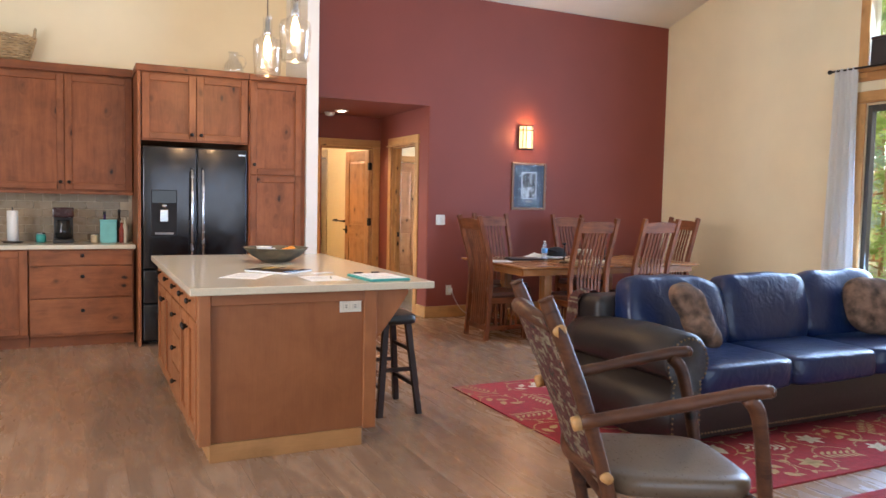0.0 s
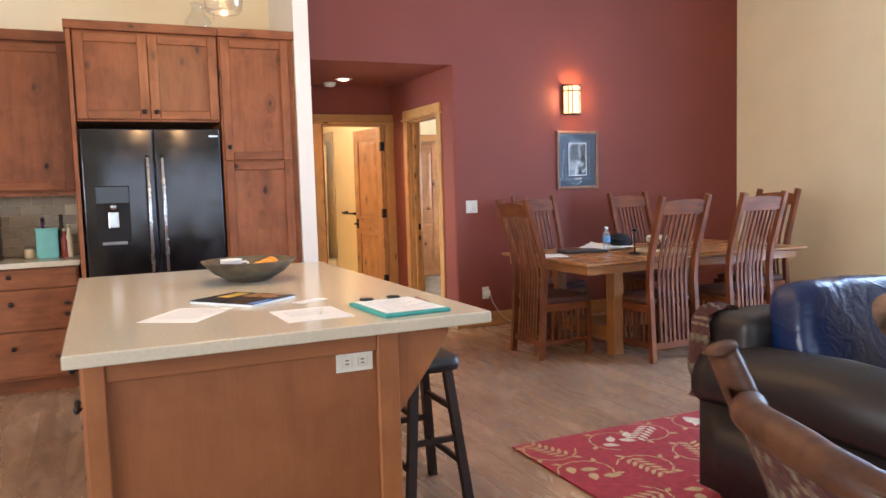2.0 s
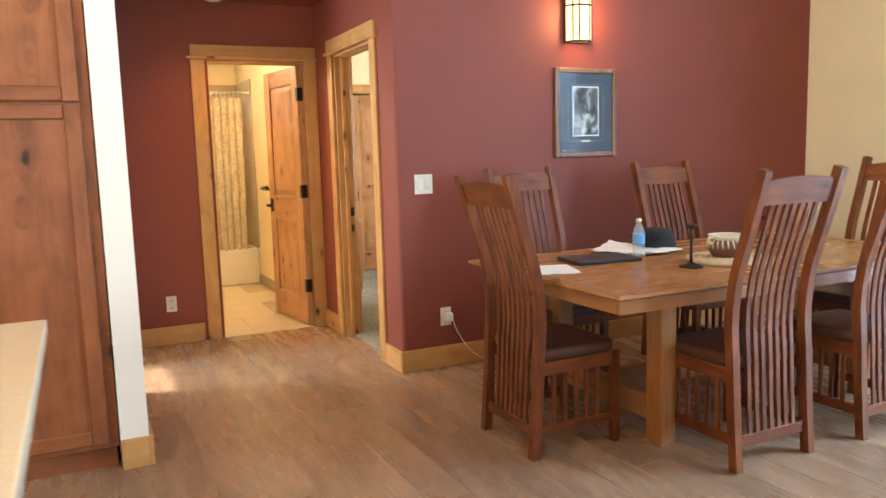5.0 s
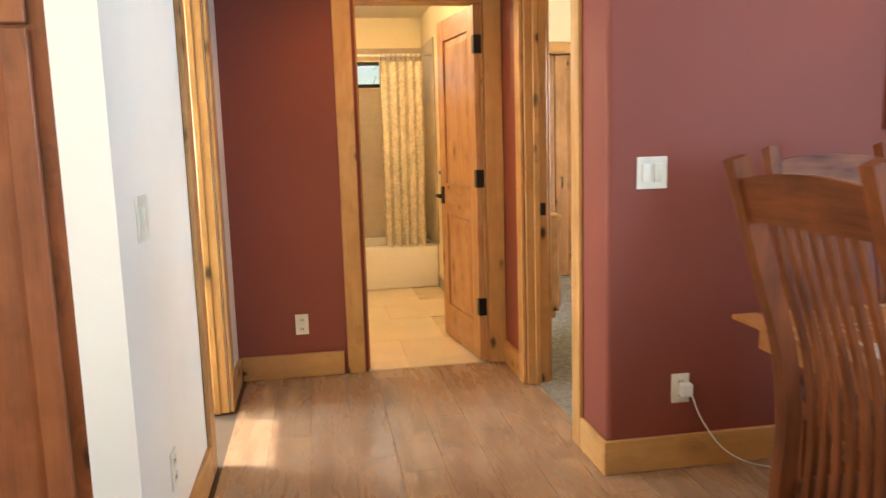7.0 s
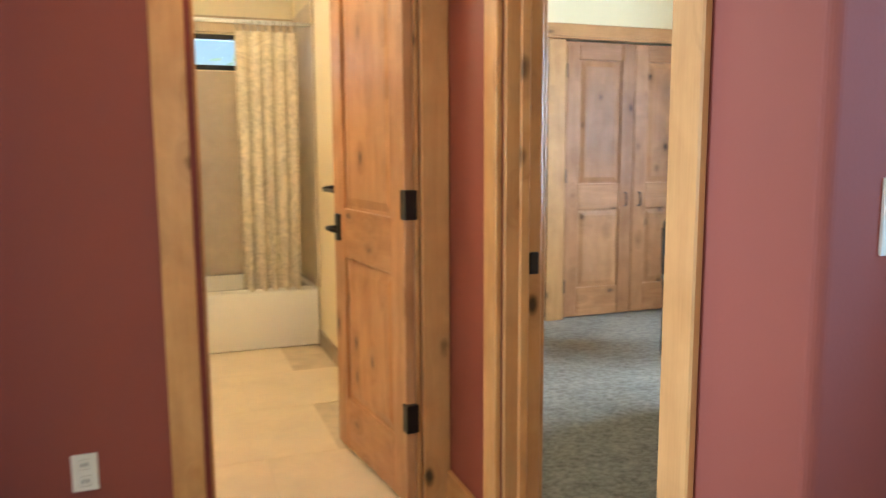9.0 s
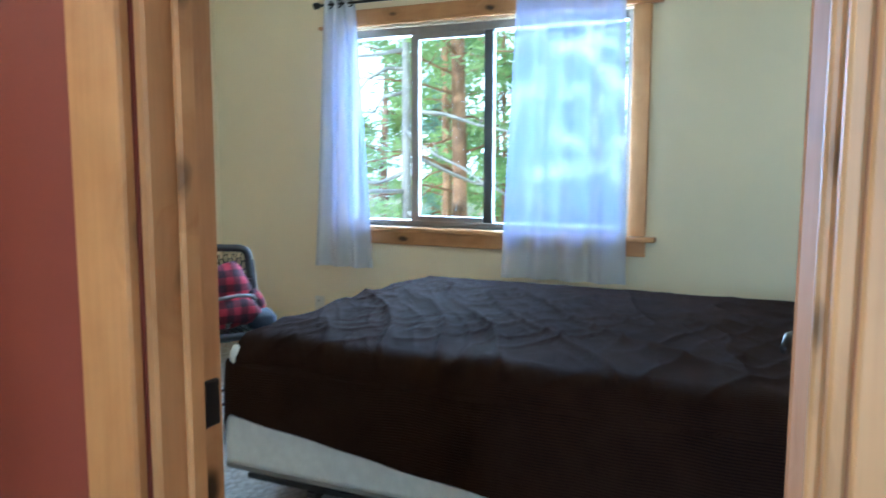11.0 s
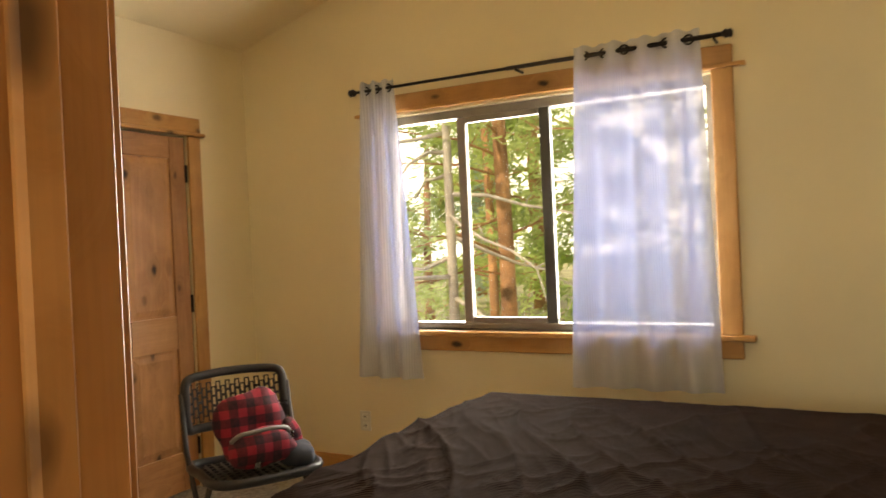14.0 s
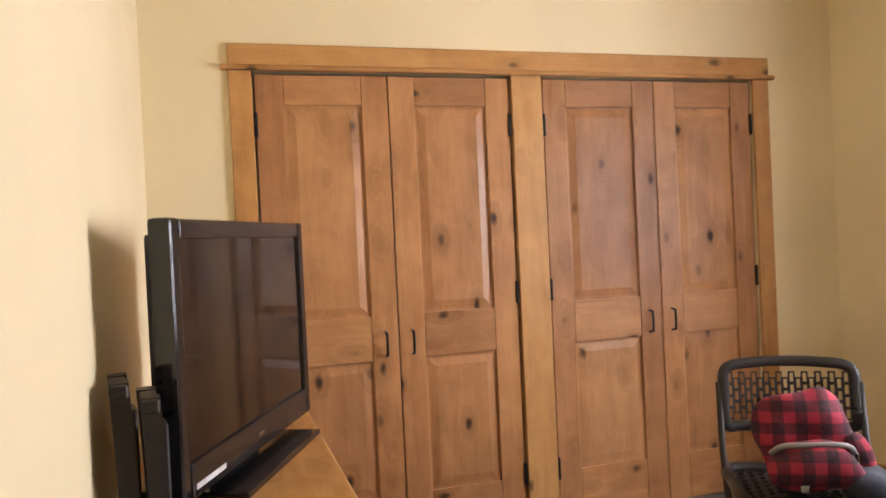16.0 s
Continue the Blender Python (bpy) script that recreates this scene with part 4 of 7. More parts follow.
c = thing("glass_jug", "clear glass jug standing on the fridge cabinet", "jug", at=(1.53, 8.10, 2.53))
part("jug_body", lathe([(0.05, 0), (0.085, 0.01), (0.10, 0.06), (0.09, 0.12), (0.045, 0.18), (0.04, 0.22), (0.05, 0.24)], 28), CLEAR, c, "clear glass", True).visible_shadow = False
part("jug_handle", tube(smooth_curve([(0.045, 0, 0.215), (0.10, 0, 0.21), (0.115, 0, 0.14), (0.092, 0, 0.10)], 5), 0.007, 8), CLEAR, c, "clear glass", True).visible_shadow = False

# ---- island ----
c = thing("kitchen_island", "alder kitchen island with drawers and an open seating side", "kitchen island")
part("island_body", bx(0.705, 1.60, 4.425, 6.48, 0.10, 0.875, 0.002, 1), ISL, c, "flat alder end panel")
for a, b in ((0.692, 0.752), (1.575, 1.648)):
    part("corner_post", bx(a, b, 4.405, 4.50, 0.095, 0.875, 0.003, 1), ISL, c)
part("top_rail", bx(0.752, 1.575, 4.412, 4.43, 0.815, 0.875, 0.003, 1), ISL_X, c)
part("plinth", bx(0.748, 1.572, 4.418, 6.45, 0, 0.098, 0.002, 1), wood("plinth_alder", (0.52, 0.26, 0.10), (0.36, 0.16, 0.055), 0, 0.4), c, "lighter alder plinth")
part("back_panel", bx(1.60, 1.628, 4.50, 6.48, 0.10, 0.875, 0.002, 1), ISL, c)
for y in (4.43, 6.40):
    bm = bmesh.new()
    prof = [(1.648, 0.875), (1.845, 0.875), (1.845, 0.845)] + [(1.845 - 0.197 * s, 0.845 - 0.265 * s ** 0.9) for s in [i / 8 for i in range(1, 9)]]
    a = [bm.verts.new((x, y, z)) for x, z in prof]
    b = [bm.verts.new((x, y + 0.05, z)) for x, z in prof]
    bm.faces.new(a)
    bm.faces.new(b[::-1])
    for i in range(len(prof)):
        j = (i + 1) % len(prof)
        bm.faces.new((a[i], b[i], b[j], a[j]))
    part("corbel", bm, ISL, c, "curved alder bracket")
ys = (4.47, 5.13, 5.52, 6.46)
for i, (a, b) in enumerate(zip(ys, ys[1:])):
    if i == 1:
        for z0, z1 in ((0.735, 0.865), (0.53, 0.725), (0.325, 0.52), (0.115, 0.315)):
            drawer_front(c, a + 0.006, b - 0.006, 0.705, z0, z1, ISL_Y, axis="y")
    else:
        m = (a + b) / 2
        drawer_front(c, a + 0.006, m - 0.003, 0.705, 0.735, 0.865, ISL_Y, axis="y")
        drawer_front(c, m + 0.003, b - 0.006, 0.705, 0.735, 0.865, ISL_Y, axis="y")
        shaker(c, "cabinet_door", a + 0.006, m - 0.003, 0.705, 0.115, 0.725, ISL, ISL_Y, handle=(m - 0.035, 0.66), axis="y")
        shaker(c, "cabinet_door", m + 0.003, b - 0.006, 0.705, 0.115, 0.725, ISL, ISL_Y, handle=(m + 0.035, 0.66), axis="y")
tagged(shape("island_countertop", bx(0.645, 1.978, 4.356, 6.564, 0.876, 0.916, 0.006, 2), QUARTZ), "polished pale beige quartz island top", "countertop")
IT = 0.916


def outlet(label, at, rz, wide=0.072, tall=0.115, kind_="outlet"):
    """A wall plate; its face looks along local -y."""
    t = thing("wall_" + kind_, label, kind_, "wall plates", at=at, rz=rz)
    part("cover_plate", bx(-wide / 2, wide / 2, -0.006, 0.0005, -tall / 2, tall / 2, 0.0025, 2), PLASTIC, t)
    if kind_ == "outlet":
        flat = wide > tall
        for s in (-1, 1):
            px, pz = (s * 0.026, 0) if flat else (0, s * 0.026)
            r = part("receptacle", bx(px - 0.016, px + 0.016, -0.0075, -0.005, pz - 0.016, pz + 0.016, 0.004, 2), PLASTIC, t)
            for q in (-1, 1):
                ax, az = (px + 0.0, pz + q * 0.006) if flat else (px + q * 0.006, pz)
                part("slot", bx(ax - 0.002 - 0.004 * flat, ax + 0.002 + 0.004 * flat, -0.0083, -0.0070, az - 0.006 + 0.004 * flat, az + 0.006 - 0.004 * flat), SLOT, r)
    else:
        n = max(1, round(wide / 0.06))
        for i in range(n):
            px = (i - (n - 1) / 2) * 0.046
            part("rocker", bx(px - 0.0165, px + 0.0165, -0.010, -0.005, -0.034, 0.034, 0.003, 2), PLASTIC, t)
    return t


outlet("white outlet plate on the island end", (1.498, 4.4235, 0.786), 0, 0.125, 0.066)
outlet("white double rocker switch on the red wall", (3.97, 8.46, 1.15), 0, 0.118, 0.118, "switch")
outlet("white outlet plate on the red hall wall", (2.635, 10.02, 0.30), 0)
outlet("white switch on the pale hall wall", (2.28, 8.0, 1.105), 90, 0.125, 0.125, "switch")
outlet("white outlet plate low on the pale wall", (2.28, 8.13, 0.325), 90)
outlet("white outlet plate on the bedroom wall", (BX1, 11.63, 0.33), -90)
outlet("white outlet with a charger on the red wall", (4.095, 8.46, 0.32), 0)
c = thing("phone_charger", "white plug-in charger with a hanging cable", "charger", at=(4.105, 8.4525, 0.315))
part("plug", bx(-0.02, 0.025, -0.034, 0, -0.022, 0.03, 0.006, 2), PAPER, c)
part("cable", tube(smooth_curve([(0.02, -0.03, -0.01), (0.05, -0.045, -0.10), (0.13, -0.06, -0.22), (0.24, -0.07, -0.29), (0.36, -0.10, -0.3115), (0.5, -0.16, -0.3115)], 6), 0.0028, 6), PAPER, c, "thin white cable", True)

# things on the island
c = thing("fruit_bowl", "wide dark woven-look bowl on the island", "bowl", at=(1.42, 5.83, IT))
part("bowl_body", lathe([(0.07, 0), (0.10, 0.006), (0.17, 0.045), (0.222, 0.098), (0.228, 0.104), (0.218, 0.104), (0.165, 0.055), (0.09, 0.016), (0.01, 0.013)], 40), BOWLMAT, c, "", True)
for x, y, z, r in ((1.49, 5.78, 0.068, 0.04), (1.53, 5.84, 0.075, 0.038), (1.45, 5.74, 0.066, 0.036)):
    o = shape("orange", soft_box(r, r, r * 0.95, 2.0, 18, 12), ORANGE, None, True)
    o.location = (x, y, IT + z)
    tagged(o, "ripe orange lying in the bowl", "fruit", "oranges")
c = thing("mug", "white mug standing in the bowl", "mug", at=(1.34, 5.86, IT + 0.018))
part("cup", lathe([(0.03, 0), (0.045, 0.004), (0.052, 0.085), (0.054, 0.09), (0.049, 0.09), (0.042, 0.012), (0.005, 0.01)], 24), PAPER, c, "", True)
part("mug_handle", tube(smooth_curve([(0.046, 0, 0.075), (0.078, 0, 0.07), (0.08, 0, 0.03), (0.044, 0, 0.02)], 5), 0.006, 8), PAPER, c, "", True)


def sheet(name, label, category, at, rz, w, d, mat, th=0.0012, bars=(), bar_mat=None):
    t = thing(name, label, category, "", at, rz)
    part("sheet_body", bx(-w / 2, w / 2, -d / 2, d / 2, 0, th), mat, t)
    for x0, x1, y0, y1 in bars:
        part("print_bar", bx(x0, x1, y0, y1, th - 0.0002, th + 0.0004), bar_mat or SLOT, t)
    return t


GREYBAR = plain("print_grey", (0.56, 0.56, 0.58), 0.7, 0, 0)
sheet("printed_paper", "white printed sheet lying on the island", "paper", (1.03, 4.90, IT), -33, 0.216, 0.30, PAPER, bars=[(-0.08, 0.08, 0.10 - i * 0.022, 0.108 - i * 0.022) for i in range(9)], bar_mat=GREYBAR)
sheet("printed_paper", "white sheet with a pen on the island", "paper", (1.42, 4.66, IT), 2, 0.23, 0.27, PAPER, bars=[(-0.08, 0.06, 0.08 - i * 0.025, 0.086 - i * 0.025) for i in range(5)], bar_mat=GREYBAR)
sheet("business_card", "small white card lying on the island", "card", (1.50, 4.975, IT), 28, 0.14, 0.06, PAPER, bars=[(-0.05, 0.03, -0.005, 0.003)], bar_mat=GREYBAR)
o = shape("pen", tube([(1.445, 4.61, IT + 0.008), (1.47, 4.70, IT + 0.008)], 0.0055, 10), PLASTIC, None, True)
tagged(o, "white pen lying on the paper", "pen")
c = thing("magazine", "dark glossy magazine with gold lettering bars", "magazine", at=(1.27, 5.14, IT), rz=38)
part("pages", bx(-0.13, 0.13, -0.16, 0.16, 0, 0.010, 0.002, 1), PAPER, c)
part("front_cover", bx(-0.131, 0.131, -0.161, 0.161, 0.0102, 0.0125), plain("magazine_black", (0.02, 0.018, 0.02), 0.2, 0, 0), c, "black glossy cover")
part("title_bar", bx(-0.02, 0.11, 0.06, 0.12, 0.0127, 0.0135), plain("gold_ink", (0.55, 0.34, 0.05), 0.4, 0, 0), c, "gold title block")
part("picture_block", bx(0.03, 0.12, -0.12, 0.03, 0.0127, 0.0133), plain("picture_amber", (0.35, 0.16, 0.05), 0.3, 0, 0), c)
part("blue_block", bx(-0.12, 0.0, -0.155, -0.13, 0.0127, 0.0133), plain("print_blue", (0.05, 0.22, 0.55), 0.3, 0, 0), c)
c = thing("clipboard", "teal clipboard holding a printed form", "clipboard", at=(1.725, 4.595, IT), rz=3)
part("board", bx(-0.125, 0.125, -0.17, 0.17, 0, 0.014, 0.004, 1), TEAL, c, "teal plastic board")
part("form", bx(-0.11, 0.11, -0.155, 0.15, 0.0142, 0.0156), PAPER, c, "white form")
part("lines", boxes(*[(-0.09, 0.09 - 0.03 * (i % 3), 0.10 - i * 0.024, 0.106 - i * 0.024, 0.0155, 0.0160) for i in range(10)]), GREYBAR, c)
for x in (-0.06, 0.05):
    part("clip", bx(x - 0.022, x + 0.022, 0.142, 0.176, 0.014, 0.024, 0.003, 1), BLACK, c, "black clip")
o = shape("pen", tube([(1.855, 4.62, IT + 0.0062), (1.862, 4.76, IT + 0.0062)], 0.006, 10), plain("red_pen", (0.5, 0.03, 0.04), 0.35, 0, 0), None, True)
tagged(o, "red pen beside the clipboard", "pen")

# ---- stool ----
c = thing("bar_stool", "dark wood saddle stool with black padded seat", "stool", at=(1.985, 5.06, 0), rz=0)
part("seat", soft_box(0.125, 0.21, 0.036, 5, 28, 10), BLACK, c, "black leather saddle seat", True, at=(0, 0, 0.615))
DARKW = wood("espresso_wood", (0.040, 0.013, 0.008), (0.016, 0.006, 0.004), 2, 0.42, knots=False)
for sx in (-1, 1):
    for sy in (-1, 1):
        part("leg", tube([(sx * 0.135, sy * 0.195, 0), (sx * 0.075, sy * 0.13, 0.585)], 0.02, flat=(0.018, 0.018)), DARKW, c)
for sx in (-1, 1):
    part("stretcher", bx(sx * 0.118 - 0.011, sx * 0.118 + 0.011, -0.17, 0.17, 0.17, 0.195, 0.003, 1), DARKW, c)
    part("stretcher", bx(sx * 0.095 - 0.011, sx * 0.095 + 0.011, -0.15, 0.15, 0.40, 0.425, 0.003, 1), DARKW, c)
for sy in (-1, 1):
    part("stretcher", bx(-0.105, 0.105, sy * 0.165 - 0.011, sy * 0.165 + 0.011, 0.28, 0.305, 0.003, 1), DARKW, c)

# ---- pendants ----
for x, y, z in ((1.39, 6.01, 2.24), (1.44, 5.43, 2.26)):
    c = thing("pendant_lamp", "clear glass bottle pendant with a glowing bulb", "pendant lamp", "pendants over the island", at=(x, y, z))
    part("shade", lathe([(0.070, 0.006), (0.074, 0), (0.090, 0.012), (0.095, 0.06), (0.103, 0.18), (0.104, 0.225), (0.092, 0.262), (0.045, 0.285), (0.034, 0.305), (0.031, 0.36), (0.034, 0.43)], 36, close=False), CLEAR, c, "clear glass shade", True).visible_shadow = False
    part("bulb", lathe([(0.003, 0.165), (0.014, 0.170), (0.024, 0.19), (0.027, 0.215), (0.022, 0.245), (0.013, 0.27), (0.012, 0.29)], 18), BULB, c, "glowing filament bulb", True).visible_shadow = False
    part("socket", lathe([(0.014, 0.285), (0.022, 0.29), (0.022, 0.33), (0.017, 0.34), (0.017, 0.42), (0.006, 0.43)], 18), CHROME, c, "brushed metal socket", True).visible_shadow = False
    top_z = ROOF(y) - z
    part("cord", tube([(0, 0, 0.425), (0, 0, top_z - 0.02)], 0.004, 6), BLACK, c, "thin black cord")
    part("canopy", lathe([(0.06, top_z - 0.035), (0.06, top_z + 0.01)], 20), CHROME, c)
    bulb_light("pendant_light", (x, y, z + 0.20), 25, WARM, 0.02)


# ---- dining ----
c = thing("dining_table", "large golden oak trestle dining table", "table", at=(5.07, 7.225, 0))
TX, TY = 1.12, 0.632
bm = bmesh.new()
lo = [bm.verts.new(p) for p in ((-TX + 0.03, -TY + 0.03, 0.728), (TX - 0.03, -TY + 0.03, 0.728), (TX - 0.03, TY - 0.03, 0.728), (-TX + 0.03, TY - 0.03, 0.728))]
md = [bm.verts.new(p) for p in ((-TX, -TY, 0.742), (TX, -TY, 0.742), (TX, TY, 0.742), (-TX, TY, 0.742))]
hi = [bm.verts.new(p) for p in ((-TX, -TY, 0.755), (TX, -TY, 0.755), (TX, TY, 0.755), (-TX, TY, 0.755))]
bm.faces.new(lo[::-1]); bm.faces.new(hi)
for a, b in ((lo, md), (md, hi)):
    for i in range(4):
        bm.faces.new((a[i], a[(i + 1) % 4], b[(i + 1) % 4], b[i]))
part("tabletop", bm, TABLEW, c, "polished golden oak top")
for s in (-1, 1):
    part("breadboard_end", bx(s * TX - (0.075 if s > 0 else -0.0) - 0.001 * s, s * TX + (0.0 if s > 0 else 0.075) - 0.001 * s, -TY + 0.002, TY - 0.002, 0.7545, 0.7562), TABLEW_Y, c)
for q in (-1, 1):
    part("apron", bx(-TX + 0.05, TX - 0.05, *sorted((q * (TY - 0.06), q * (TY - 0.085))), 0.665, 0.728), TABLEW, c)
    part("apron_end", bx(*sorted((q * (TX - 0.05), q * (TX - 0.075))), -TY + 0.085, TY - 0.085, 0.665, 0.728), TABLEW_Y, c)
for s in (-1, 1):
    for q in (-1, 1):
        part("leg", bx(s * 0.69 - 0.045, s * 0.69 + 0.045, q * 0.39 - 0.05, q * 0.39 + 0.05, 0, 0.70, 0.005, 1), TABLEW_Z, c)
    part("cross_rail", bx(s * 0.70 - 0.03, s * 0.70 + 0.03, -0.34, 0.34, 0.10, 0.22, 0.004, 1), TABLEW_Y, c)
    part("top_rail", bx(s * 0.70 - 0.035, s * 0.70 + 0.035, -0.55, 0.55, 0.66, 0.727, 0.004, 1), TABLEW_Y, c)
part("stretcher", bx(-0.67, 0.67, -0.025, 0.025, 0.12, 0.24, 0.004, 1), TABLEW, c)

BACK = smooth_curve([(0, -0.225, 0.0), (0, -0.205, 0.25), (0, -0.195, 0.45), (0, -0.185, 0.62), (0, -0.205, 0.80), (0, -0.265, 1.0), (0, -0.335, 1.235)], 5)


def back_point(z):
    for a, b in zip(BACK, BACK[1:]):
        if a.z <= z <= b.z:
            return a.lerp(b, (z - a.z) / (b.z - a.z))
    return BACK[-1]


def dining_chair():
    c = thing("dining_chair", "tall slatted oak dining chair with brown leather seat", "chair", "chairs round the dining table")
    for s in (-1, 1):
        part("back_post", tube([(s * 0.212, p.y, p.z) for p in BACK], 0, flat=(0.019, 0.021)), OAK, c)
        part("front_leg", bx(s * 0.207 - 0.019, s * 0.207 + 0.019, 0.195, 0.233, 0, 0.43, 0.003, 1), OAK, c)
        part("side_rail", bx(s * 0.207 - 0.012, s * 0.207 + 0.012, -0.185, 0.197, 0.365, 0.425, 0.003, 1), OAK_Y, c)
        part("side_stretcher", bx(s * 0.207 - 0.010, s * 0.207 + 0.010, -0.200, 0.197, 0.10, 0.145, 0.003, 1), OAK_Y, c)
        for i in range(5):
            y = -0.115 + i * 0.058
            part("side_slat", bx(s * 0.207 - 0.005, s * 0.207 + 0.005, y - 0.010, y + 0.010, 0.145, 0.365), OAK, c)
    part("front_rail", bx(-0.19, 0.19, 0.205, 0.228, 0.365, 0.425, 0.003, 1), OAK_X, c)
    part("lower_back_rail", bx(-0.195, 0.195, -0.222, -0.200, 0.095, 0.145, 0.003, 1), OAK_X, c)
    bm = bmesh.new()
    rows = []
    for i in range(9):
        x = -0.195 + 0.39 * i / 8
        arch = 0.016 * (1 - (2 * i / 8 - 1) ** 2)
        ring = []
        for z, dy in ((1.095, -0.011), (1.095, 0.011), (1.190 + arch, 0.011), (1.190 + arch, -0.011)):
            ring.append(bm.verts.new((x, back_point(min(z, 1.23)).y + dy, z)))
        rows.append(ring)
    for a, b in zip(rows, rows[1:]):
        for k in range(4):
            bm.faces.new((a[k], a[(k + 1) % 4], b[(k + 1) % 4], b[k]))
    bm.faces.new(rows[0]); bm.faces.new(rows[-1][::-1])
    part("crest_rail", bm, OAK_X, c)
    zs = [0.135 + (1.10 - 0.135) * i / 22 for i in range(23)]
    for i in range(7):
        x = -0.126 + 0.042 * i
        part("back_slat", tube([(x, back_point(z).y, z) for z in zs], 0, flat=(0.0105, 0.0055)), OAK, c)
    part("seat", soft_box(0.222, 0.212, 0.032, 7, 28, 8, 0.003, 1), LEATHER_SEAT, c, "brown leather cushion", True, at=(0, 0.022, 0.447))
    return c


first = dining_chair()
spots = [(4.635, 6.66, 0), (5.39, 6.64, 0), (4.0, 7.165, -90), (6.13, 7.13, 90), (4.485, 7.86, 180), (5.53, 7.80, 180)]
first.matrix_basis = pose(spots[0][0], spots[0][1], 0, 0, 0, spots[0][2])
for x, y, rz in spots[1:]:
    copy_thing(first, pose(x, y, 0, 0, 0, rz))

# on the table
TT = 0.7562
c = thing("laptop", "closed dark grey laptop lying on the table", "laptop", at=(4.50, 7.44, TT), rz=-8)
part("laptop_base", bx(-0.18, 0.18, -0.125, 0.125, 0, 0.009, 0.003, 1), BLACK, c)
part("laptop_lid", bx(-0.18, 0.18, -0.125, 0.125, 0.0095, 0.017, 0.003, 1), plain("slate_grey", (0.05, 0.052, 0.06), 0.35, 0.3, 0), c)
sheet("printed_paper", "white sheet lying on the dining table", "paper", (4.13, 7.32, TT), -20, 0.216, 0.28, PAPER)
c = thing("paper_stack", "loose stack of white papers on the table", "papers", at=(4.83, 7.58, TT))
for i, (dx, dy, r) in enumerate(((0, 0, 5), (0.03, -0.03, -14), (-0.04, 0.02, 22), (0.08, -0.05, 8))):
    bm = bmesh.new()
    lift = 0.035 if i == 2 else 0.010
    N = 8
    rows_ = []
    for b in range(N + 1):
        for th in (0.0012, 0.0):
            rows_.append([bm.verts.new((-0.11 + 0.22 * a / N, -0.15 + 0.30 * b / N, 0.002 + 0.004 * i + th + lift * (a / N) ** 2 * (b / N) + 0.004 * math.sin(2.2 * a + i) * math.sin(1.7 * b) + 0.004)) for a in range(N + 1)])
    for b in range(N):
        up0, lo0, up1, lo1 = rows_[2 * b:2 * b + 4]
        for a in range(N):
            bm.faces.new((up0[a], up0[a + 1], up1[a + 1], up1[a]))
            bm.faces.new((lo0[a + 1], lo0[a], lo1[a], lo1[a + 1]))
        bm.faces.new((up0[0], up1[0], lo1[0], lo0[0]))
        bm.faces.new((up1[N], up0[N], lo0[N], lo1[N]))
    part("loose_sheet", bm, PAPER, c, at=(dx, dy, 0), rot=(0, 0, r))
def clear_plastic():
    s = Nodes("bottle_plastic")
    s.color((0.55, 0.62, 0.68))
    s.rough(0.15)
    s.b.inputs["Alpha"].default_value = 0.3
    return s.m


c = thing("water_bottle", "clear plastic water bottle with blue label", "bottle", at=(4.73, 7.40, TT))
part("bottle_body", lathe([(0.028, 0), (0.032, 0.006), (0.031, 0.05), (0.032, 0.12), (0.026, 0.155), (0.012, 0.18), (0.012, 0.19)], 20), clear_plastic(), c, "", True).visible_shadow = False
part("label_band", lathe([(0.0325, 0.075), (0.0328, 0.125)], 20, close=False), plain("label_blue", (0.12, 0.36, 0.68), 0.4, 0, 0), c, "blue label", True)
part("cap", lathe([(0.014, 0.189), (0.014, 0.205), (0.004, 0.206)], 16), PAPER, c, "white cap", True)
c = thing("cap_hat", "black cloth cap lying on the table", "hat", at=(5.02, 7.60, TT), rz=20)
part("crown", lathe([(0.10, 0), (0.112, 0.02), (0.105, 0.07), (0.08, 0.11), (0.03, 0.125), (0.004, 0.126)], 26), FELT, c, "", True)
bm = bmesh.new()
rim = [(0.19 * math.cos(a), 0.10 * math.sin(a)) for a in [math.pi * i / 12 for i in range(13)]]
rows = [[bm.verts.new((-0.085 - 0.11 * math.sin(math.pi * i / 12), 0.095 * math.cos(math.pi * i / 12), z + 0.03 * math.sin(math.pi * i / 12))) for i in range(13)] for z in (0.07, 0.076)]
inner = [[bm.verts.new((-0.085, 0.095 * math.cos(math.pi * i / 12), z)) for i in range(13)] for z in (0.07, 0.076)]
for i in range(12):
    bm.faces.new((rows[0][i], rows[0][i + 1], inner[0][i + 1], inner[0][i]))
    bm.faces.new((rows[1][i], inner[1][i], inner[1][i + 1], rows[1][i + 1]))
    bm.faces.new((rows[0][i], rows[1][i], rows[1][i + 1], rows[0][i + 1]))
part("visor", bm, FELT, c, "", True)
for x, y in ((4.71, 7.0), (5.28, 7.06)):
    c = thing("candlestick", "slender dark iron candlestick on the table", "candlestick", "candlesticks", at=(x, y, TT))
    part("foot", lathe([(0.055, 0), (0.056, 0.006), (0.03, 0.014), (0.009, 0.022)], 24), BRONZE, c, "", True)
    part("stem", lathe([(0.009, 0.020), (0.006, 0.06), (0.007, 0.15), (0.006, 0.185)], 14), BRONZE, c, "", True)
    part("cup", lathe([(0.008, 0.183), (0.022, 0.192), (0.024, 0.205), (0.012, 0.207), (0.010, 0.196)], 18), BRONZE, c, "", True)
c = thing("trivet", "round pale woven mat under the pottery bowl", "trivet", at=(5.0, 7.03, TT))
bm = bmesh.new()
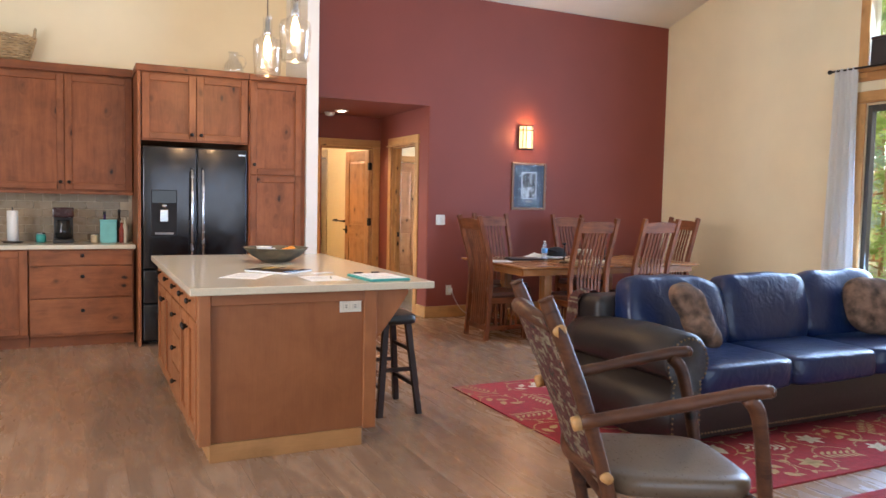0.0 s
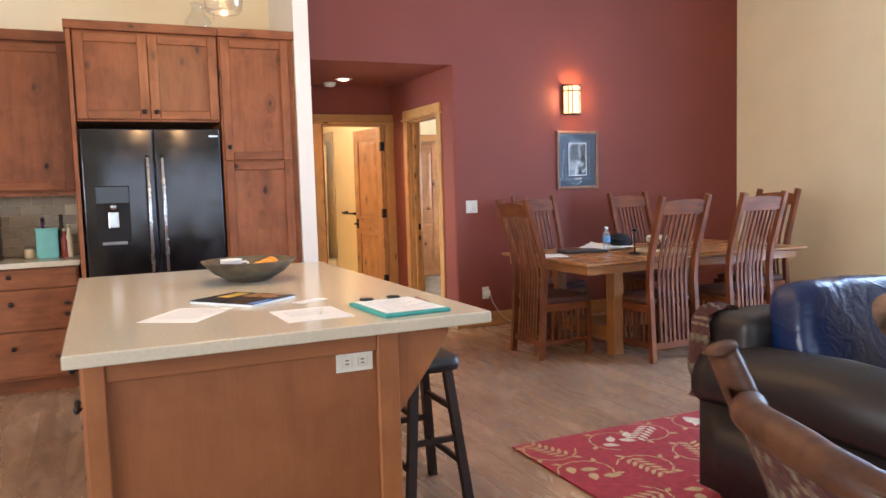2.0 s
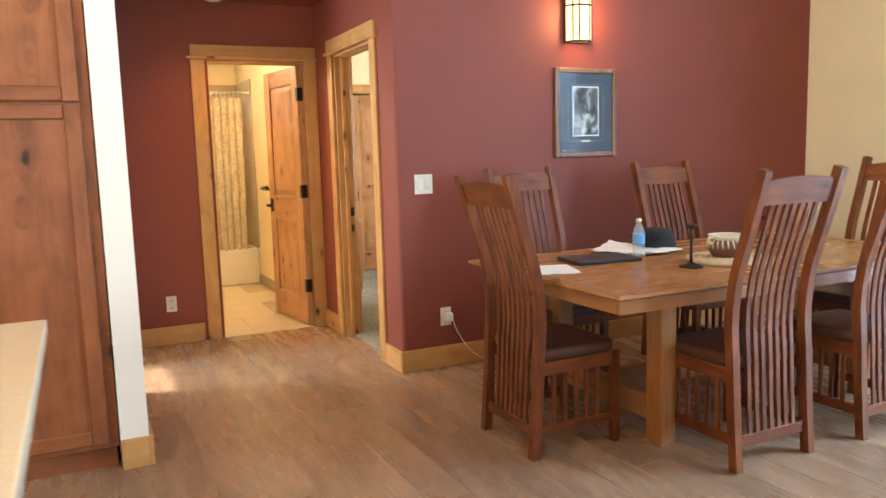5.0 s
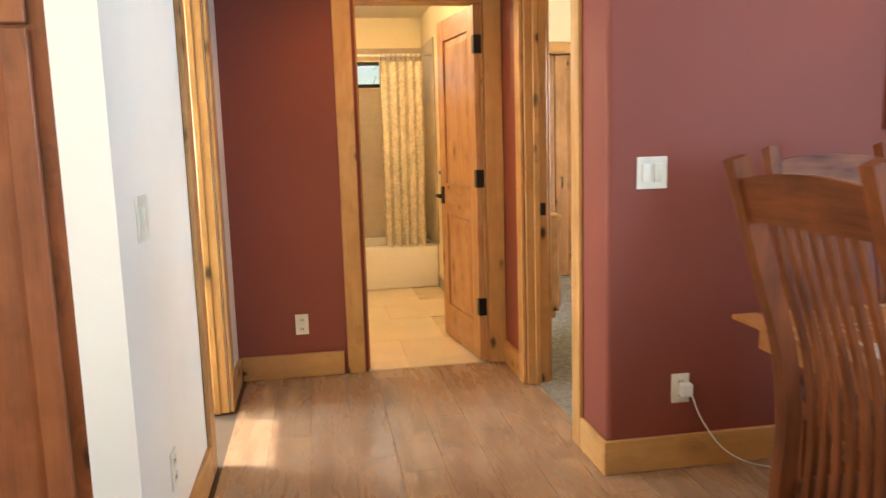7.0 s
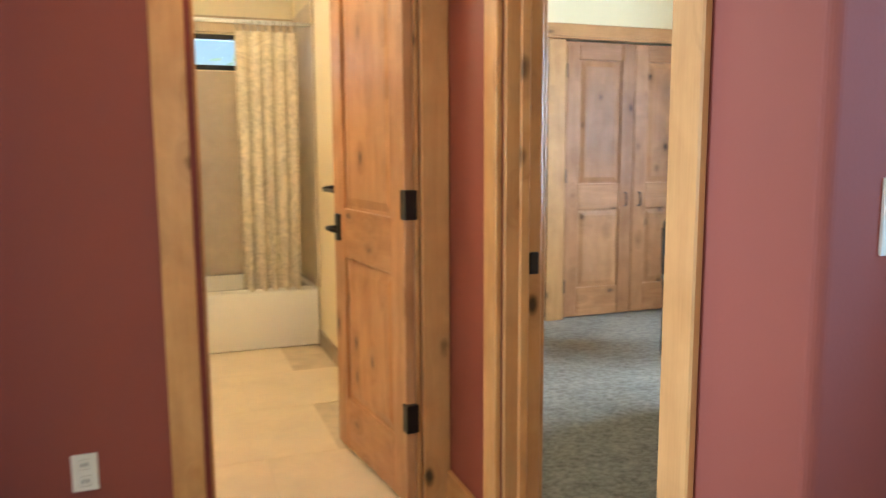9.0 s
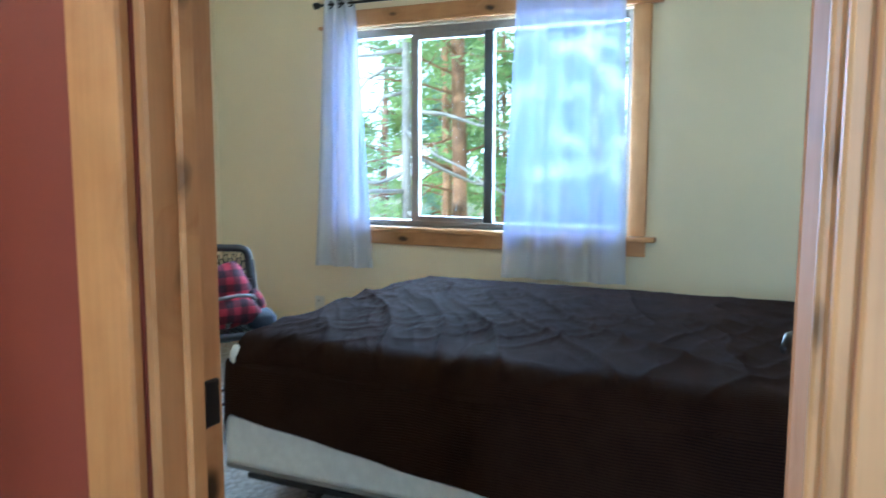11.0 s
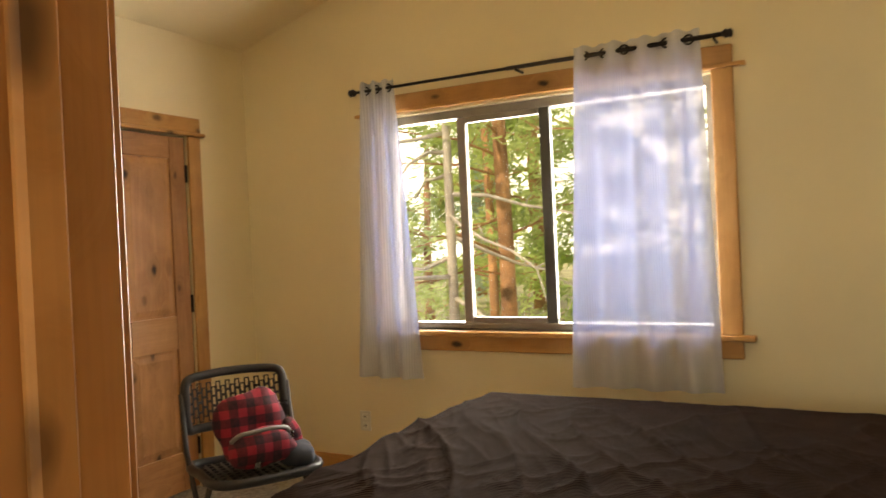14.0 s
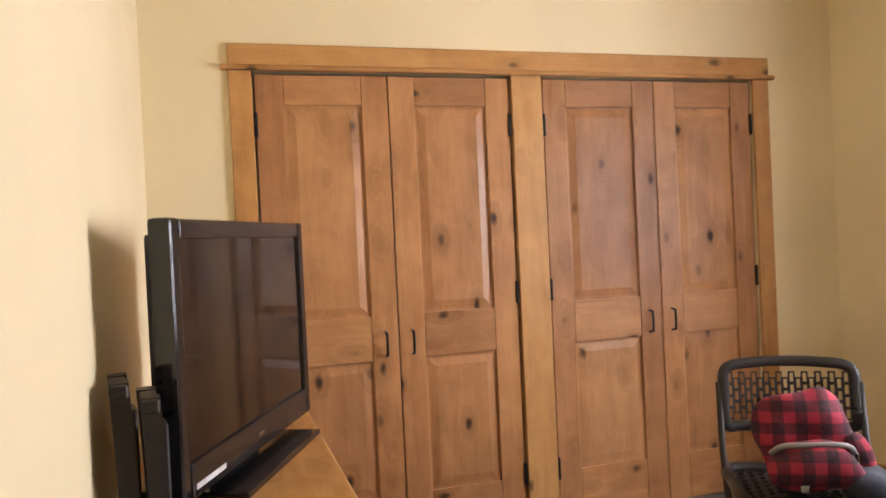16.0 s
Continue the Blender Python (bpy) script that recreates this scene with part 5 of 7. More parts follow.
for r in (0.03, 0.06, 0.09, 0.12, 0.15, 0.18, 0.205):
    tube([(r * math.cos(a), r * math.sin(a), 0.011) for a in [2 * math.pi * i / 40 for i in range(41)]], 0.0165 if r > 0.2 else 0.0155, 6, into=bm)
for v in bm.verts:
    v.co.z = max(0.0, min(v.co.z, 0.022))
part("coiled_mat", bm, IVORY, c, "", True)
c = thing("pottery_bowl", "brown pottery bowl with cream rim and handles", "bowl", at=(4.99, 7.05, TT + 0.0225))
part("bowl_body", lathe([(0.05, 0), (0.075, 0.012), (0.093, 0.045), (0.088, 0.075), (0.078, 0.088)], 32, close=True), POTTERY, c, "brown glazed body", True)
part("rim", lathe([(0.079, 0.086), (0.084, 0.094), (0.089, 0.110), (0.083, 0.112), (0.074, 0.095), (0.072, 0.089)], 32, close=False), CERAMIC, c, "cream glazed rim", True)
bm = bmesh.new()
for i in range(22):
    a = 2 * math.pi * i / 22
    tube([(0.0795 * math.cos(a), 0.0795 * math.sin(a), 0.086), (0.0905 * math.cos(a), 0.0905 * math.sin(a), 0.072), (0.0945 * math.cos(a + 0.05), 0.0945 * math.sin(a + 0.05), 0.046)], [0.005, 0.0045, 0.0015], 6, into=bm)
part("drip_pattern", bm, CERAMIC, c, "cream glaze drips", True)
for s in (-1, 1):
    part("ear_handle", tube(smooth_curve([(s * 0.082, 0, 0.098), (s * 0.118, 0, 0.10), (s * 0.112, 0, 0.078), (s * 0.09, 0, 0.068)], 4), 0.007, 8), CERAMIC, c, "", True)

# sconce and picture on the red wall
c = thing("wall_sconce", "mission wall sconce with glowing amber panels", "wall lamp", at=(5.10, 8.46, 2.02))
part("back_plate", bx(-0.09, 0.09, -0.014, 0, 0.0, 0.29, 0.003, 1), BRONZE, c)
bm = bmesh.new()
arc = [(0.092 * math.cos(a), -0.015 - 0.085 * math.sin(a)) for a in [math.pi * i / 14 for i in range(15)]]
for (x0, y0), (x1, y1) in zip(arc, arc[1:]):
    bm.faces.new([bm.verts.new(p) for p in ((x0, y0, 0.012), (x1, y1, 0.012), (x1, y1, 0.278), (x0, y0, 0.278))])
bmesh.ops.remove_doubles(bm, verts=bm.verts[:], dist=0.0005)
part("mica_shade", bm, MICA, c, "glowing amber panel", True).visible_shadow = False
for i in (0, 3, 5, 9, 11, 14):
    x, y = arc[i]
    part("metal_bar", bx(x - 0.0035, x + 0.0035, y - 0.005, y + 0.002, 0.0, 0.29), BRONZE, c)
for z in (0.0, 0.225, 0.278):
    bm = bmesh.new()
    k = 1.03
    for (x0, y0), (x1, y1) in zip(arc, arc[1:]):
        bm.faces.new([bm.verts.new(p) for p in ((x0 * k, y0 * k, z), (x1 * k, y1 * k, z), (x1 * k, y1 * k, z + 0.011), (x0 * k, y0 * k, z + 0.011))])
    bmesh.ops.remove_doubles(bm, verts=bm.verts[:], dist=0.0005)
    bmesh.ops.solidify(bm, geom=bm.faces[:], thickness=0.004)
    part("metal_band", bm, BRONZE, c)
bulb_light("sconce_light", (5.10, 8.405, 2.20), 20, WARM, 0.03)

c = thing("framed_picture", "framed landscape print with blue-grey double mat", "picture", at=(5.168, 8.46, 1.572))
PW, PH = 0.247, 0.29
FR = wood("frame_walnut", (0.30, 0.14, 0.05), (0.14, 0.06, 0.025), 2, 0.35, knots=False)
for n_, b in (("frame_side", (-PW, -PW + 0.032, -0.024, 0, -PH, PH)), ("frame_side", (PW - 0.032, PW, -0.024, 0, -PH, PH)), ("frame_rail", (-PW + 0.032, PW - 0.032, -0.023, 0, PH - 0.032, PH)), ("frame_rail", (-PW + 0.032, PW - 0.032, -0.023, 0, -PH, -PH + 0.032))):
    part(n_, bx(*b, 0.005, 1), FR, c)
part("mat_board", bx(-PW + 0.03, PW - 0.03, -0.010, -0.002, -PH + 0.03, PH - 0.03), plain("mat_blue", (0.075, 0.095, 0.115), 0.8, 0, 0, 60, 0.05), c, "blue-grey mat")
for b in ((-0.14, 0.14, 0.185, 0.187), (-0.14, 0.14, -0.187, -0.185), (-0.142, -0.140, -0.187, 0.187), (0.140, 0.142, -0.187, 0.187)):
    part("mat_line", bx(b[0], b[1], -0.0108, -0.0098, b[2], b[3]), plain("mat_line_grey", (0.25, 0.28, 0.30), 0.8, 0, 0), c)
s = Nodes("landscape_print")
v = s.coords((5, 5, 5), False)
s.color(s.ramp(s.noise(v, 1.6, 6, 0.6, 0.6), [(0.36, (0.015, 0.018, 0.018)), (0.5, (0.12, 0.12, 0.11)), (0.58, (0.45, 0.45, 0.43)), (0.7, (0.75, 0.74, 0.70))]))
s.rough(0.6)
part("print", bx(-0.098, 0.098, -0.0125, -0.009, -0.145, 0.165), s.m, c, "snowy river landscape print")
part("print_border", boxes((-0.106, 0.106, -0.0115, -0.0095, -0.153, -0.145), (-0.106, 0.106, -0.0115, -0.0095, 0.165, 0.173), (-0.106, -0.098, -0.0115, -0.0095, -0.145, 0.165), (0.098, 0.106, -0.0115, -0.0095, -0.145, 0.165)), PAPER, c)
part("name_plate", bx(-0.035, 0.035, -0.0125, -0.0095, -0.192, -0.178), CERAMIC, c, "small brass plate")
part("glazing", bx(-PW + 0.031, PW - 0.031, -0.0165, -0.0155, -PH + 0.031, PH - 0.031), PICGLASS, c, "glass").visible_shadow = False

# ceiling can and smoke alarm in the hall
c = thing("recessed_light", "lit recessed can light in the hall ceiling", "ceiling light", at=(3.09, 9.50, 2.46))
part("trim_ring", lathe([(0.062, -0.001), (0.085, -0.001), (0.085, -0.008), (0.062, -0.010)], 30), PAPER, c, "white trim ring", True)
part("lens", lathe([(0.052, -0.0095), (0.045, -0.014), (0.025, -0.018), (0.001, -0.019)], 30), CANGLOW, c, "glowing lens").visible_shadow = False
d_ = bpy.data.lights.new("can_light", "SPOT")
d_.energy, d_.color, d_.spot_size, d_.spot_blend, d_.shadow_soft_size = 22, (1.0, 0.54, 0.22), radians(125), 0.7, 0.06
o = new("can_light", d_)
o.matrix_world = look((3.09, 9.50, 2.425), (3.09, 9.50, 0))
c = thing("smoke_alarm", "round white smoke alarm on the hall ceiling", "smoke alarm", at=(3.03, 9.80, 2.46))
part("alarm_base", lathe([(0.068, 0.0), (0.068, -0.014), (0.06, -0.016)], 28), PAPER, c, "", True)
part("alarm_cover", lathe([(0.058, -0.014), (0.056, -0.034), (0.035, -0.042), (0.002, -0.043)], 28), PAPER, c, "", True)

# ---- living area ----
SX0, SX1, SY0, SY1 = 2.95, 5.75, 3.52, 4.50
c = thing("sofa", "black leather three-seat sofa with rolled nailhead arms", "sofa")
part("base", bx(SX0 + 0.12, SX1 - 0.12, SY0 + 0.06, SY1 - 0.04, 0.07, 0.34, 0.02, 2), LEATHER_ARM, c, "", True)
part("back", bx(SX0 + 0.10, SX1 - 0.10, SY1 - 0.26, SY1, 0.07, 0.80, 0.07, 4), LEATHER_ARM, c, "dark brown leather back", True)
for s, xc in ((-1, SX0 + 0.15), (1, SX1 - 0.15)):
    prof = []
    for i in range(15):
        a = math.radians(-50 + 280 * i / 14)
        prof.append((xc + 0.155 * math.cos(a) , 0.545 + 0.145 * math.sin(a)))
    prof = [(xc + 0.105, 0.07), (xc + 0.105, 0.44)] + prof + [(xc - 0.105, 0.44), (xc - 0.105, 0.07)]
    bm = bmesh.new()
    rings = []
    for y, k in ((SY0 + 0.0, 0.96), (SY0 + 0.02, 1.0), (SY0 + 0.35, 1.0), (SY1 - 0.16, 1.0), (SY1 - 0.05, 0.97)):
        rings.append([bm.verts.new((xc + (x - xc) * k, y, 0.07 + (z - 0.07) * k + (0.015 * math.sin((y - SY0) * 5) if z > 0.5 else 0))) for x, z in prof])
    for a, b in zip(rings, rings[1:]):
        for i in range(len(prof)):
            j = (i + 1) % len(prof)
            bm.faces.new((a[i], a[j], b[j], b[i]))
    bm.faces.new(rings[0]); bm.faces.new(rings[-1][::-1])
    arm = part("arm", bm, LEATHER_ARM, c, "dark brown leather rolled arm", True)
    bm = bmesh.new()
    path = [Vector((xc + (x - xc) * 0.90, SY0 - 0.001, 0.07 + (z - 0.07) * 0.955)) for x, z in prof]
    dist, nxt = 0.0, 0.0
    for a, b in zip(path, path[1:]):
        L = (b - a).length
        while nxt <= dist + L:
            q = a.lerp(b, (nxt - dist) / L)
            tube([(q.x, q.y + 0.002, q.z), (q.x, q.y - 0.004, q.z)], [0.0075, 0.004], 8, into=bm)
            nxt += 0.028
        dist += L
    part("nailhead_trim", bm, BRASS, arm, "row of brass nailheads", True)
bm = bmesh.new()
for i in range(88):
    x = SX0 + 0.28 + i * 0.0255
    tube([(x, SY0 + 0.062, 0.105), (x, SY0 + 0.055, 0.105)], [0.0075, 0.004], 8, into=bm)
part("nailhead_trim", bm, BRASS, c, "row of brass nailheads", True)
SW = (SX1 - SX0 - 0.54) / 3
for i in range(3):
    xm = SX0 + 0.27 + SW * (i + 0.5)
    part("seat_cushion", soft_box(SW / 2 + 0.012, 0.34, 0.095, 7, 44, 18, 0.012, i, 7), LEATHER_SKY_SHEEN, c, "black leather seat cushion", True, at=(xm, SY0 + 0.34, 0.405))
    part("back_cushion", soft_box(SW / 2 + 0.03, 0.115, 0.255, 4.5, 64, 34, 0.030, i + 5, 5.5), LEATHER_SKY_SHEEN, c, "plump black leather back cushion", True, at=(xm + (-0.02 if i == 0 else 0), SY0 + 0.645, 0.675), rot=(-14, 4 if i == 0 else 0, 0))
for x in (SX0 + 0.16, SX1 - 0.16):
    for y in (SY0 + 0.1, SY1 - 0.1):
        part("foot", lathe([(0.03, 0), (0.04, 0.03), (0.035, 0.075)], 14), DARKW, c, "", True, at=(x, y, 0))


def draped(name, label, category, pts, mat, w, th=0.012, seed=0, amp=0.02, n=26, m=12, at=(0, 0, 0), rz=0):
    """A cloth that follows a curve, w wide, with folds."""
    crv = smooth_curve(pts, 6)
    bm = bmesh.new()
    grid = []
    for i, p in enumerate(crv):
        row = []
        for j in range(m + 1):
            f = j / m - 0.5
            q = Vector((p.x + f * w * (1 + 0.12 * noise.noise((i * 0.2, seed, 1))), p.y, p.z))
            q += Vector((0.2, 1, 0.6)) * amp * noise.noise((i * 0.22 + seed * 3, j * 0.42, seed))
            row.append(bm.verts.new(q))
        grid.append(row)
    for a, b in zip(grid, grid[1:]):
        for j in range(m):
            bm.faces.new((a[j], a[j + 1], b[j + 1], b[j]))
    bmesh.ops.solidify(bm, geom=bm.faces[:], thickness=th)
    o = shape(name, bm, mat, None, True)
    o.matrix_basis = pose(*at, 0, 0, rz)
    return tagged(o, label, category)


def tapestry():
    s = Nodes("tapestry")
    tc = s.n("ShaderNodeTexCoord")
    sn = s.n("ShaderNodeVectorMath", operation="SNAP")
    s.l(tc.outputs["Object"], sn.inputs[0])
    sn.inputs[1].default_value = (1.0, 0.015, 0.011)
    sep = s.n("ShaderNodeSeparateXYZ")
    s.l(sn.outputs[0], sep.inputs[0])
    cmb = s.n("ShaderNodeCombineXYZ")
    s.l(sep.outputs[1], cmb.inputs[1])
    s.l(sep.outputs[2], cmb.inputs[2])
    k = s.noise(cmb.outputs[0], 26, 3)
    c = s.ramp(k, [(0.36, (0.028, 0.030, 0.022)), (0.40, (0.15, 0.022, 0.024)), (0.52, (0.11, 0.016, 0.018)), (0.55, (0.40, 0.33, 0.21)), (0.62, (0.34, 0.27, 0.17)), (0.65, (0.20, 0.07, 0.035))])
    s.color(s.mix(0.35, c, s.ramp(s.noise(s.coords(), 140, 3), [(0.3, (0.03, 0.02, 0.02)), (0.7, (0.34, 0.22, 0.16))])))
    s.rough(0.95)
    s.bump(s.noise(s.coords(), 260, 2), 0.5, 0.003)
    return s.m


TAPESTRY = tapestry()


# fringed throw over the back corner, and camouflage fleece things on the seat
draped("throw_blanket", "patterned cream and burgundy throw over the sofa back", "blanket", [(0, 0.03, 0.40), (0, 0.025, 0.54), (0, 0.02, 0.68), (0, -0.03, 0.765), (0, -0.12, 0.785), (0, -0.16, 0.76)], TAPESTRY, 0.10, 0.010, 3, 0.03, at=(3.03, 4.47, 0.035), rz=90)
o = shape("fleece_jacket", soft_box(0.105, 0.075, 0.215, 2.5, 90, 60, 0.045, 17, 9), CAMO, None, True)
o.matrix_basis = pose(3.42, 3.80, 0.735, -24, -22, 12)
tagged(o, "crumpled brown camouflage fleece heaped against the cushion", "jacket")
o = shape("throw_pillow", soft_box(0.22, 0.09, 0.20, 3.2, 30, 16, 0.015, 3), CAMO, None, True)
o.matrix_basis = pose(5.20, 3.92, 0.70, -22, 8, -15)
tagged(o, "brown patterned throw pillow leaning on the sofa", "pillow")

# rocking chair
c = thing("rocking_chair", "hickory log rocking chair with tapestry back and taupe seat", "rocking chair", at=(2.02, 2.62, 0), rz=-21)
def log(name, pts, r, label=""):
    pts = smooth_curve(pts, 4)
    k = len(pts)
    rr = [r * (1 + 0.13 * noise.noise((i * 0.5, r * 50, len(name)))) for i in range(k)]
    bm = tube(pts, rr, 14)
    for q in bm.verts:
        q.co += q.co.normalized() * 0.0022 * noise.noise(q.co * 55)
    return part(name, bm, LOG, c, label, True)
for s in (-1, 1):
    log("back_post", [(-0.13, s * 0.24, 0.10), (-0.20, s * 0.245, 0.40), (-0.32, s * 0.255, 0.78), (-0.425, s * 0.262, 1.03), (-0.44, s * 0.262, 1.066)], 0.026)
    log("arm", [(-0.33, s * 0.29, 0.66), (-0.05, s * 0.315, 0.715), (0.20, s * 0.325, 0.765), (0.30, s * 0.33, 0.775)], 0.023)
    part("arm_tip", tube([(0.295, s * 0.33, 0.775), (0.308, s * 0.3305, 0.7755), (0.316, s * 0.331, 0.776)], [0.0235, 0.020, 0.010], 12), LOG, c, "rounded log end", True)
    part("arm_tenon", tube([(-0.345, s * 0.289, 0.657), (-0.318, s * 0.29, 0.663)], [0.024, 0.025], 12), LOGEND, c, "peeled log end", True)
    log("front_post", [(0.36, s * 0.27, 0.075), (0.325, s * 0.285, 0.40), (0.275, s * 0.315, 0.68), (0.225, s * 0.325, 0.752)], 0.025)
    log("rocker", [(-0.62, s * 0.25, 0.145), (-0.35, s * 0.25, 0.055), (0.0, s * 0.25, 0.025), (0.30, s * 0.25, 0.062), (0.50, s * 0.25, 0.12)], 0.025)
    log("side_rung", [(-0.16, s * 0.245, 0.25), (0.31, s * 0.275, 0.25)], 0.017)
log("front_rung", [(0.31, -0.27, 0.22), (0.31, 0.27, 0.22)], 0.018)
log("seat_bar", [(0.30, -0.28, 0.37), (0.30, 0.28, 0.37)], 0.022)
log("seat_bar", [(-0.19, -0.24, 0.37), (-0.19, 0.24, 0.37)], 0.022)
bm = bmesh.new()
g = []
for i in range(13):
    z = 0.47 + 0.53 * i / 12
    x = -0.225 - 0.215 * (i / 12) ** 1.05
    row = []
    for j in range(13):
        f = j / 12 * 2 - 1
        row.append(bm.verts.new((x - 0.045 * (1 - f * f), f * 0.245, z + 0.01 * noise.noise((i, j * 0.4, 2)))))
    g.append(row)
for a, b in zip(g, g[1:]):
    for j in range(12):
        bm.faces.new((a[j], a[j + 1], b[j + 1], b[j]))
bmesh.ops.solidify(bm, geom=bm.faces[:], thickness=0.03)
back_panel = part("backrest", bm, TAPESTRY, c, "burgundy and cream lodge tapestry", True)
log("top_rail", [(-0.395, -0.25, 0.965), (-0.46, -0.1, 0.995), (-0.46, 0.1, 0.995), (-0.395, 0.25, 0.965)], 0.027)
log("lower_back_rail", [(-0.225, -0.245, 0.47), (-0.28, 0, 0.47), (-0.225, 0.245, 0.47)], 0.020)
part("rail_tip", tube([(-0.392, -0.285, 0.962), (-0.397, -0.255, 0.965)], [0.022, 0.026], 12), LOGEND, c, "peeled log end", True)
part("rail_tip", tube([(-0.215, -0.285, 0.47), (-0.222, -0.25, 0.47)], [0.018, 0.021], 12), LOGEND, c, "peeled log end", True)
part("seat", soft_box(0.275, 0.265, 0.045, 5, 36, 10, 0.006, 2), LEATHER_TAN, c, "taupe leather padded seat", True, at=(0.06, 0, 0.42), rot=(0, 3, 0))

# rugs with raised-tone floral motifs
RUGRED = plain("rug_red", (0.33, 0.022, 0.028), 0.95, 0, 0.6, 220, 0.22)
RUGGOLD = plain("rug_gold", (0.46, 0.30, 0.13), 0.95, 0, 0.6, 220, 0.2)
RUGPALE = plain("rug_pale", (0.60, 0.50, 0.36), 0.95, 0, 0.6, 220, 0.2)


def leaf_poly(bm, cx, cy, ang, L, W, z, n=10):
    ca, sa = math.cos(ang), math.sin(ang)
    pts = []
    for i in range(n):
        t = i / (n - 1)
        pts.append((t * L, W * math.sin(math.pi * t ** 0.8)))
    pts += [(t * L, -w) for t, w in [(i / (n - 1), W * math.sin(math.pi * (i / (n - 1)) ** 0.8)) for i in range(n - 2, 0, -1)]]
    bm.faces.new([bm.verts.new((cx + x * ca - y * sa, cy + x * sa + y * ca, z)) for x, y in pts])


def rug(x0, x1, y0, y1, seed, label):
    t = thing("area_rug", label, "rug", "living room rugs", at=((x0 + x1) / 2, (y0 + y1) / 2, 0.0))
    w, d = (x1 - x0) / 2, (y1 - y0) / 2
    part("rug_base", bx(-w, w, -d, d, 0.0, 0.010, 0.003, 1), RUGRED, t, "red pile")
    rnd = random.Random(seed)
    gold, pale = bmesh.new(), bmesh.new()
    ny, nx = int(2 * d / 0.30), int(2 * w / 0.30)
    for i in range(nx):
        for j in range(ny):
            cx = -w + (i + 0.5) * 2 * w / nx + rnd.uniform(-0.05, 0.05)
            cy = -d + (j + 0.5) * 2 * d / ny + rnd.uniform(-0.05, 0.05)
            a0 = rnd.uniform(0, 6.28)
            kind_ = rnd.randint(0, 3)
            target = gold if rnd.random() < 0.5 else pale
            # a curling stem through each motif
            for k in range(9):
                ang = a0 + 0.45 * k
                sx, sy = cx + 0.13 * math.cos(ang), cy + 0.13 * math.sin(ang)
                leaf_poly(gold, sx, sy, ang + 1.75, 0.075, 0.005, 0.0104, 6)
                if k % 3 == 1:
                    leaf_poly(gold, sx, sy, ang + 0.5, 0.055, 0.013, 0.0105, 7)
            if kind_ == 0:
                for k in range(6):
                    leaf_poly(target, cx, cy, a0 + k * 1.047, rnd.uniform(0.075, 0.10), 0.022, 0.0107)
            elif kind_ == 1:
                for k in range(6):
                    s = k / 5 * 0.20 - 0.10
                    for q in (-1, 1):
                        leaf_poly(target, cx + s * math.cos(a0), cy + s * math.sin(a0), a0 + q * 0.9, 0.07, 0.011, 0.0106 + 0.0001 * k, 7)
            elif kind_ == 2:
                for k in range(4):
                    s = k / 3 * 0.18 - 0.09
                    leaf_poly(target, cx + s * math.cos(a0), cy + s * math.sin(a0), a0 + (0.8 if k % 2 else -0.8), 0.09, 0.024, 0.0106)
            else:
                leaf_poly(target, cx - 0.05 * math.cos(a0), cy - 0.05 * math.sin(a0), a0, 0.15, 0.05, 0.0106)
                for k in range(3):
                    leaf_poly(pale, cx, cy, a0 + 2.2 + k * 0.7, 0.08, 0.018, 0.0108)
    tagged(part("gold_motif", gold, RUGGOLD, t, "gold leaf motifs"), kind="stuff")
    tagged(part("pale_motif", pale, RUGPALE, t, "pale flower motifs"), kind="stuff")


rug(2.62, 6.3, 3.02, 5.38, 4, "red floral area rug in front of the sofa")
rug(3.30, 6.3, 0.6, 2.80, 9, "second red floral rug on the wood floor")


# ---- great room glass door and high window ----
c = thing("window_2", "tall glazed patio door with alder trim", "patio door", kind="structure")
for y0, y1 in ((5.50, 5.55), (4.53, 4.57), (3.55, 3.60)):
    part("frame_post", bx(7.33, 7.40, y0, y1, 0, 2.42, 0.003, 1), DARKFRAME, c)
part("frame_head", bx(7.33, 7.40, 3.60, 5.50, 2.36, 2.42, 0.003, 1), DARKFRAME, c)
part("threshold", bx(7.31, 7.45, 3.60, 5.50, -0.02, 0.04, 0.003, 1), DARKFRAME, c)
for y0, y1 in ((3.60, 4.53), (4.57, 5.50)):
    part("pane", bx(7.362, 7.368, y0, y1, 0.04, 2.36), GLASS, c).visible_shadow = False
part("casing_board", bx(7.288, 7.31, 5.55, 5.655, 0, 2.44, 0.004, 1), ALDER, c)
part("header_strip", bx(7.268, 7.31, 3.45, 5.69, 2.44, 2.462, 0.003, 1), ALDER_Y, c)
part("header_board", bx(7.286, 7.31, 3.45, 5.655, 2.462, 2.56, 0.004, 1), ALDER_Y, c)
c = thing("window_3", "high fixed window with alder trim", "window", kind="structure")
part("casing_board", bx(7.288, 7.31, 5.55, 5.655, 2.70, 3.80, 0.004, 1), ALDER, c)
part("window_sill", bx(7.24, 7.44, 3.50, 5.69, 2.75, 2.782, 0.004, 1), ALDER_Y, c)
part("apron_board", bx(7.29, 7.31, 3.55, 5.655, 2.66, 2.748, 0.003, 1), ALDER_Y, c)
part("pane", bx(7.38, 7.386, 3.55, 5.55, 2.78, 3.72), GLASS, c).visible_shadow = False
c = thing("storage_box", "small dark box on the high window sill", "box", at=(7.32, 5.38, 2.782))
part("box_body", bx(-0.07, 0.07, -0.10, 0.12, 0, 0.27, 0.008, 2), plain("dark_box", (0.03, 0.022, 0.02), 0.5, 0, 0.1), c)
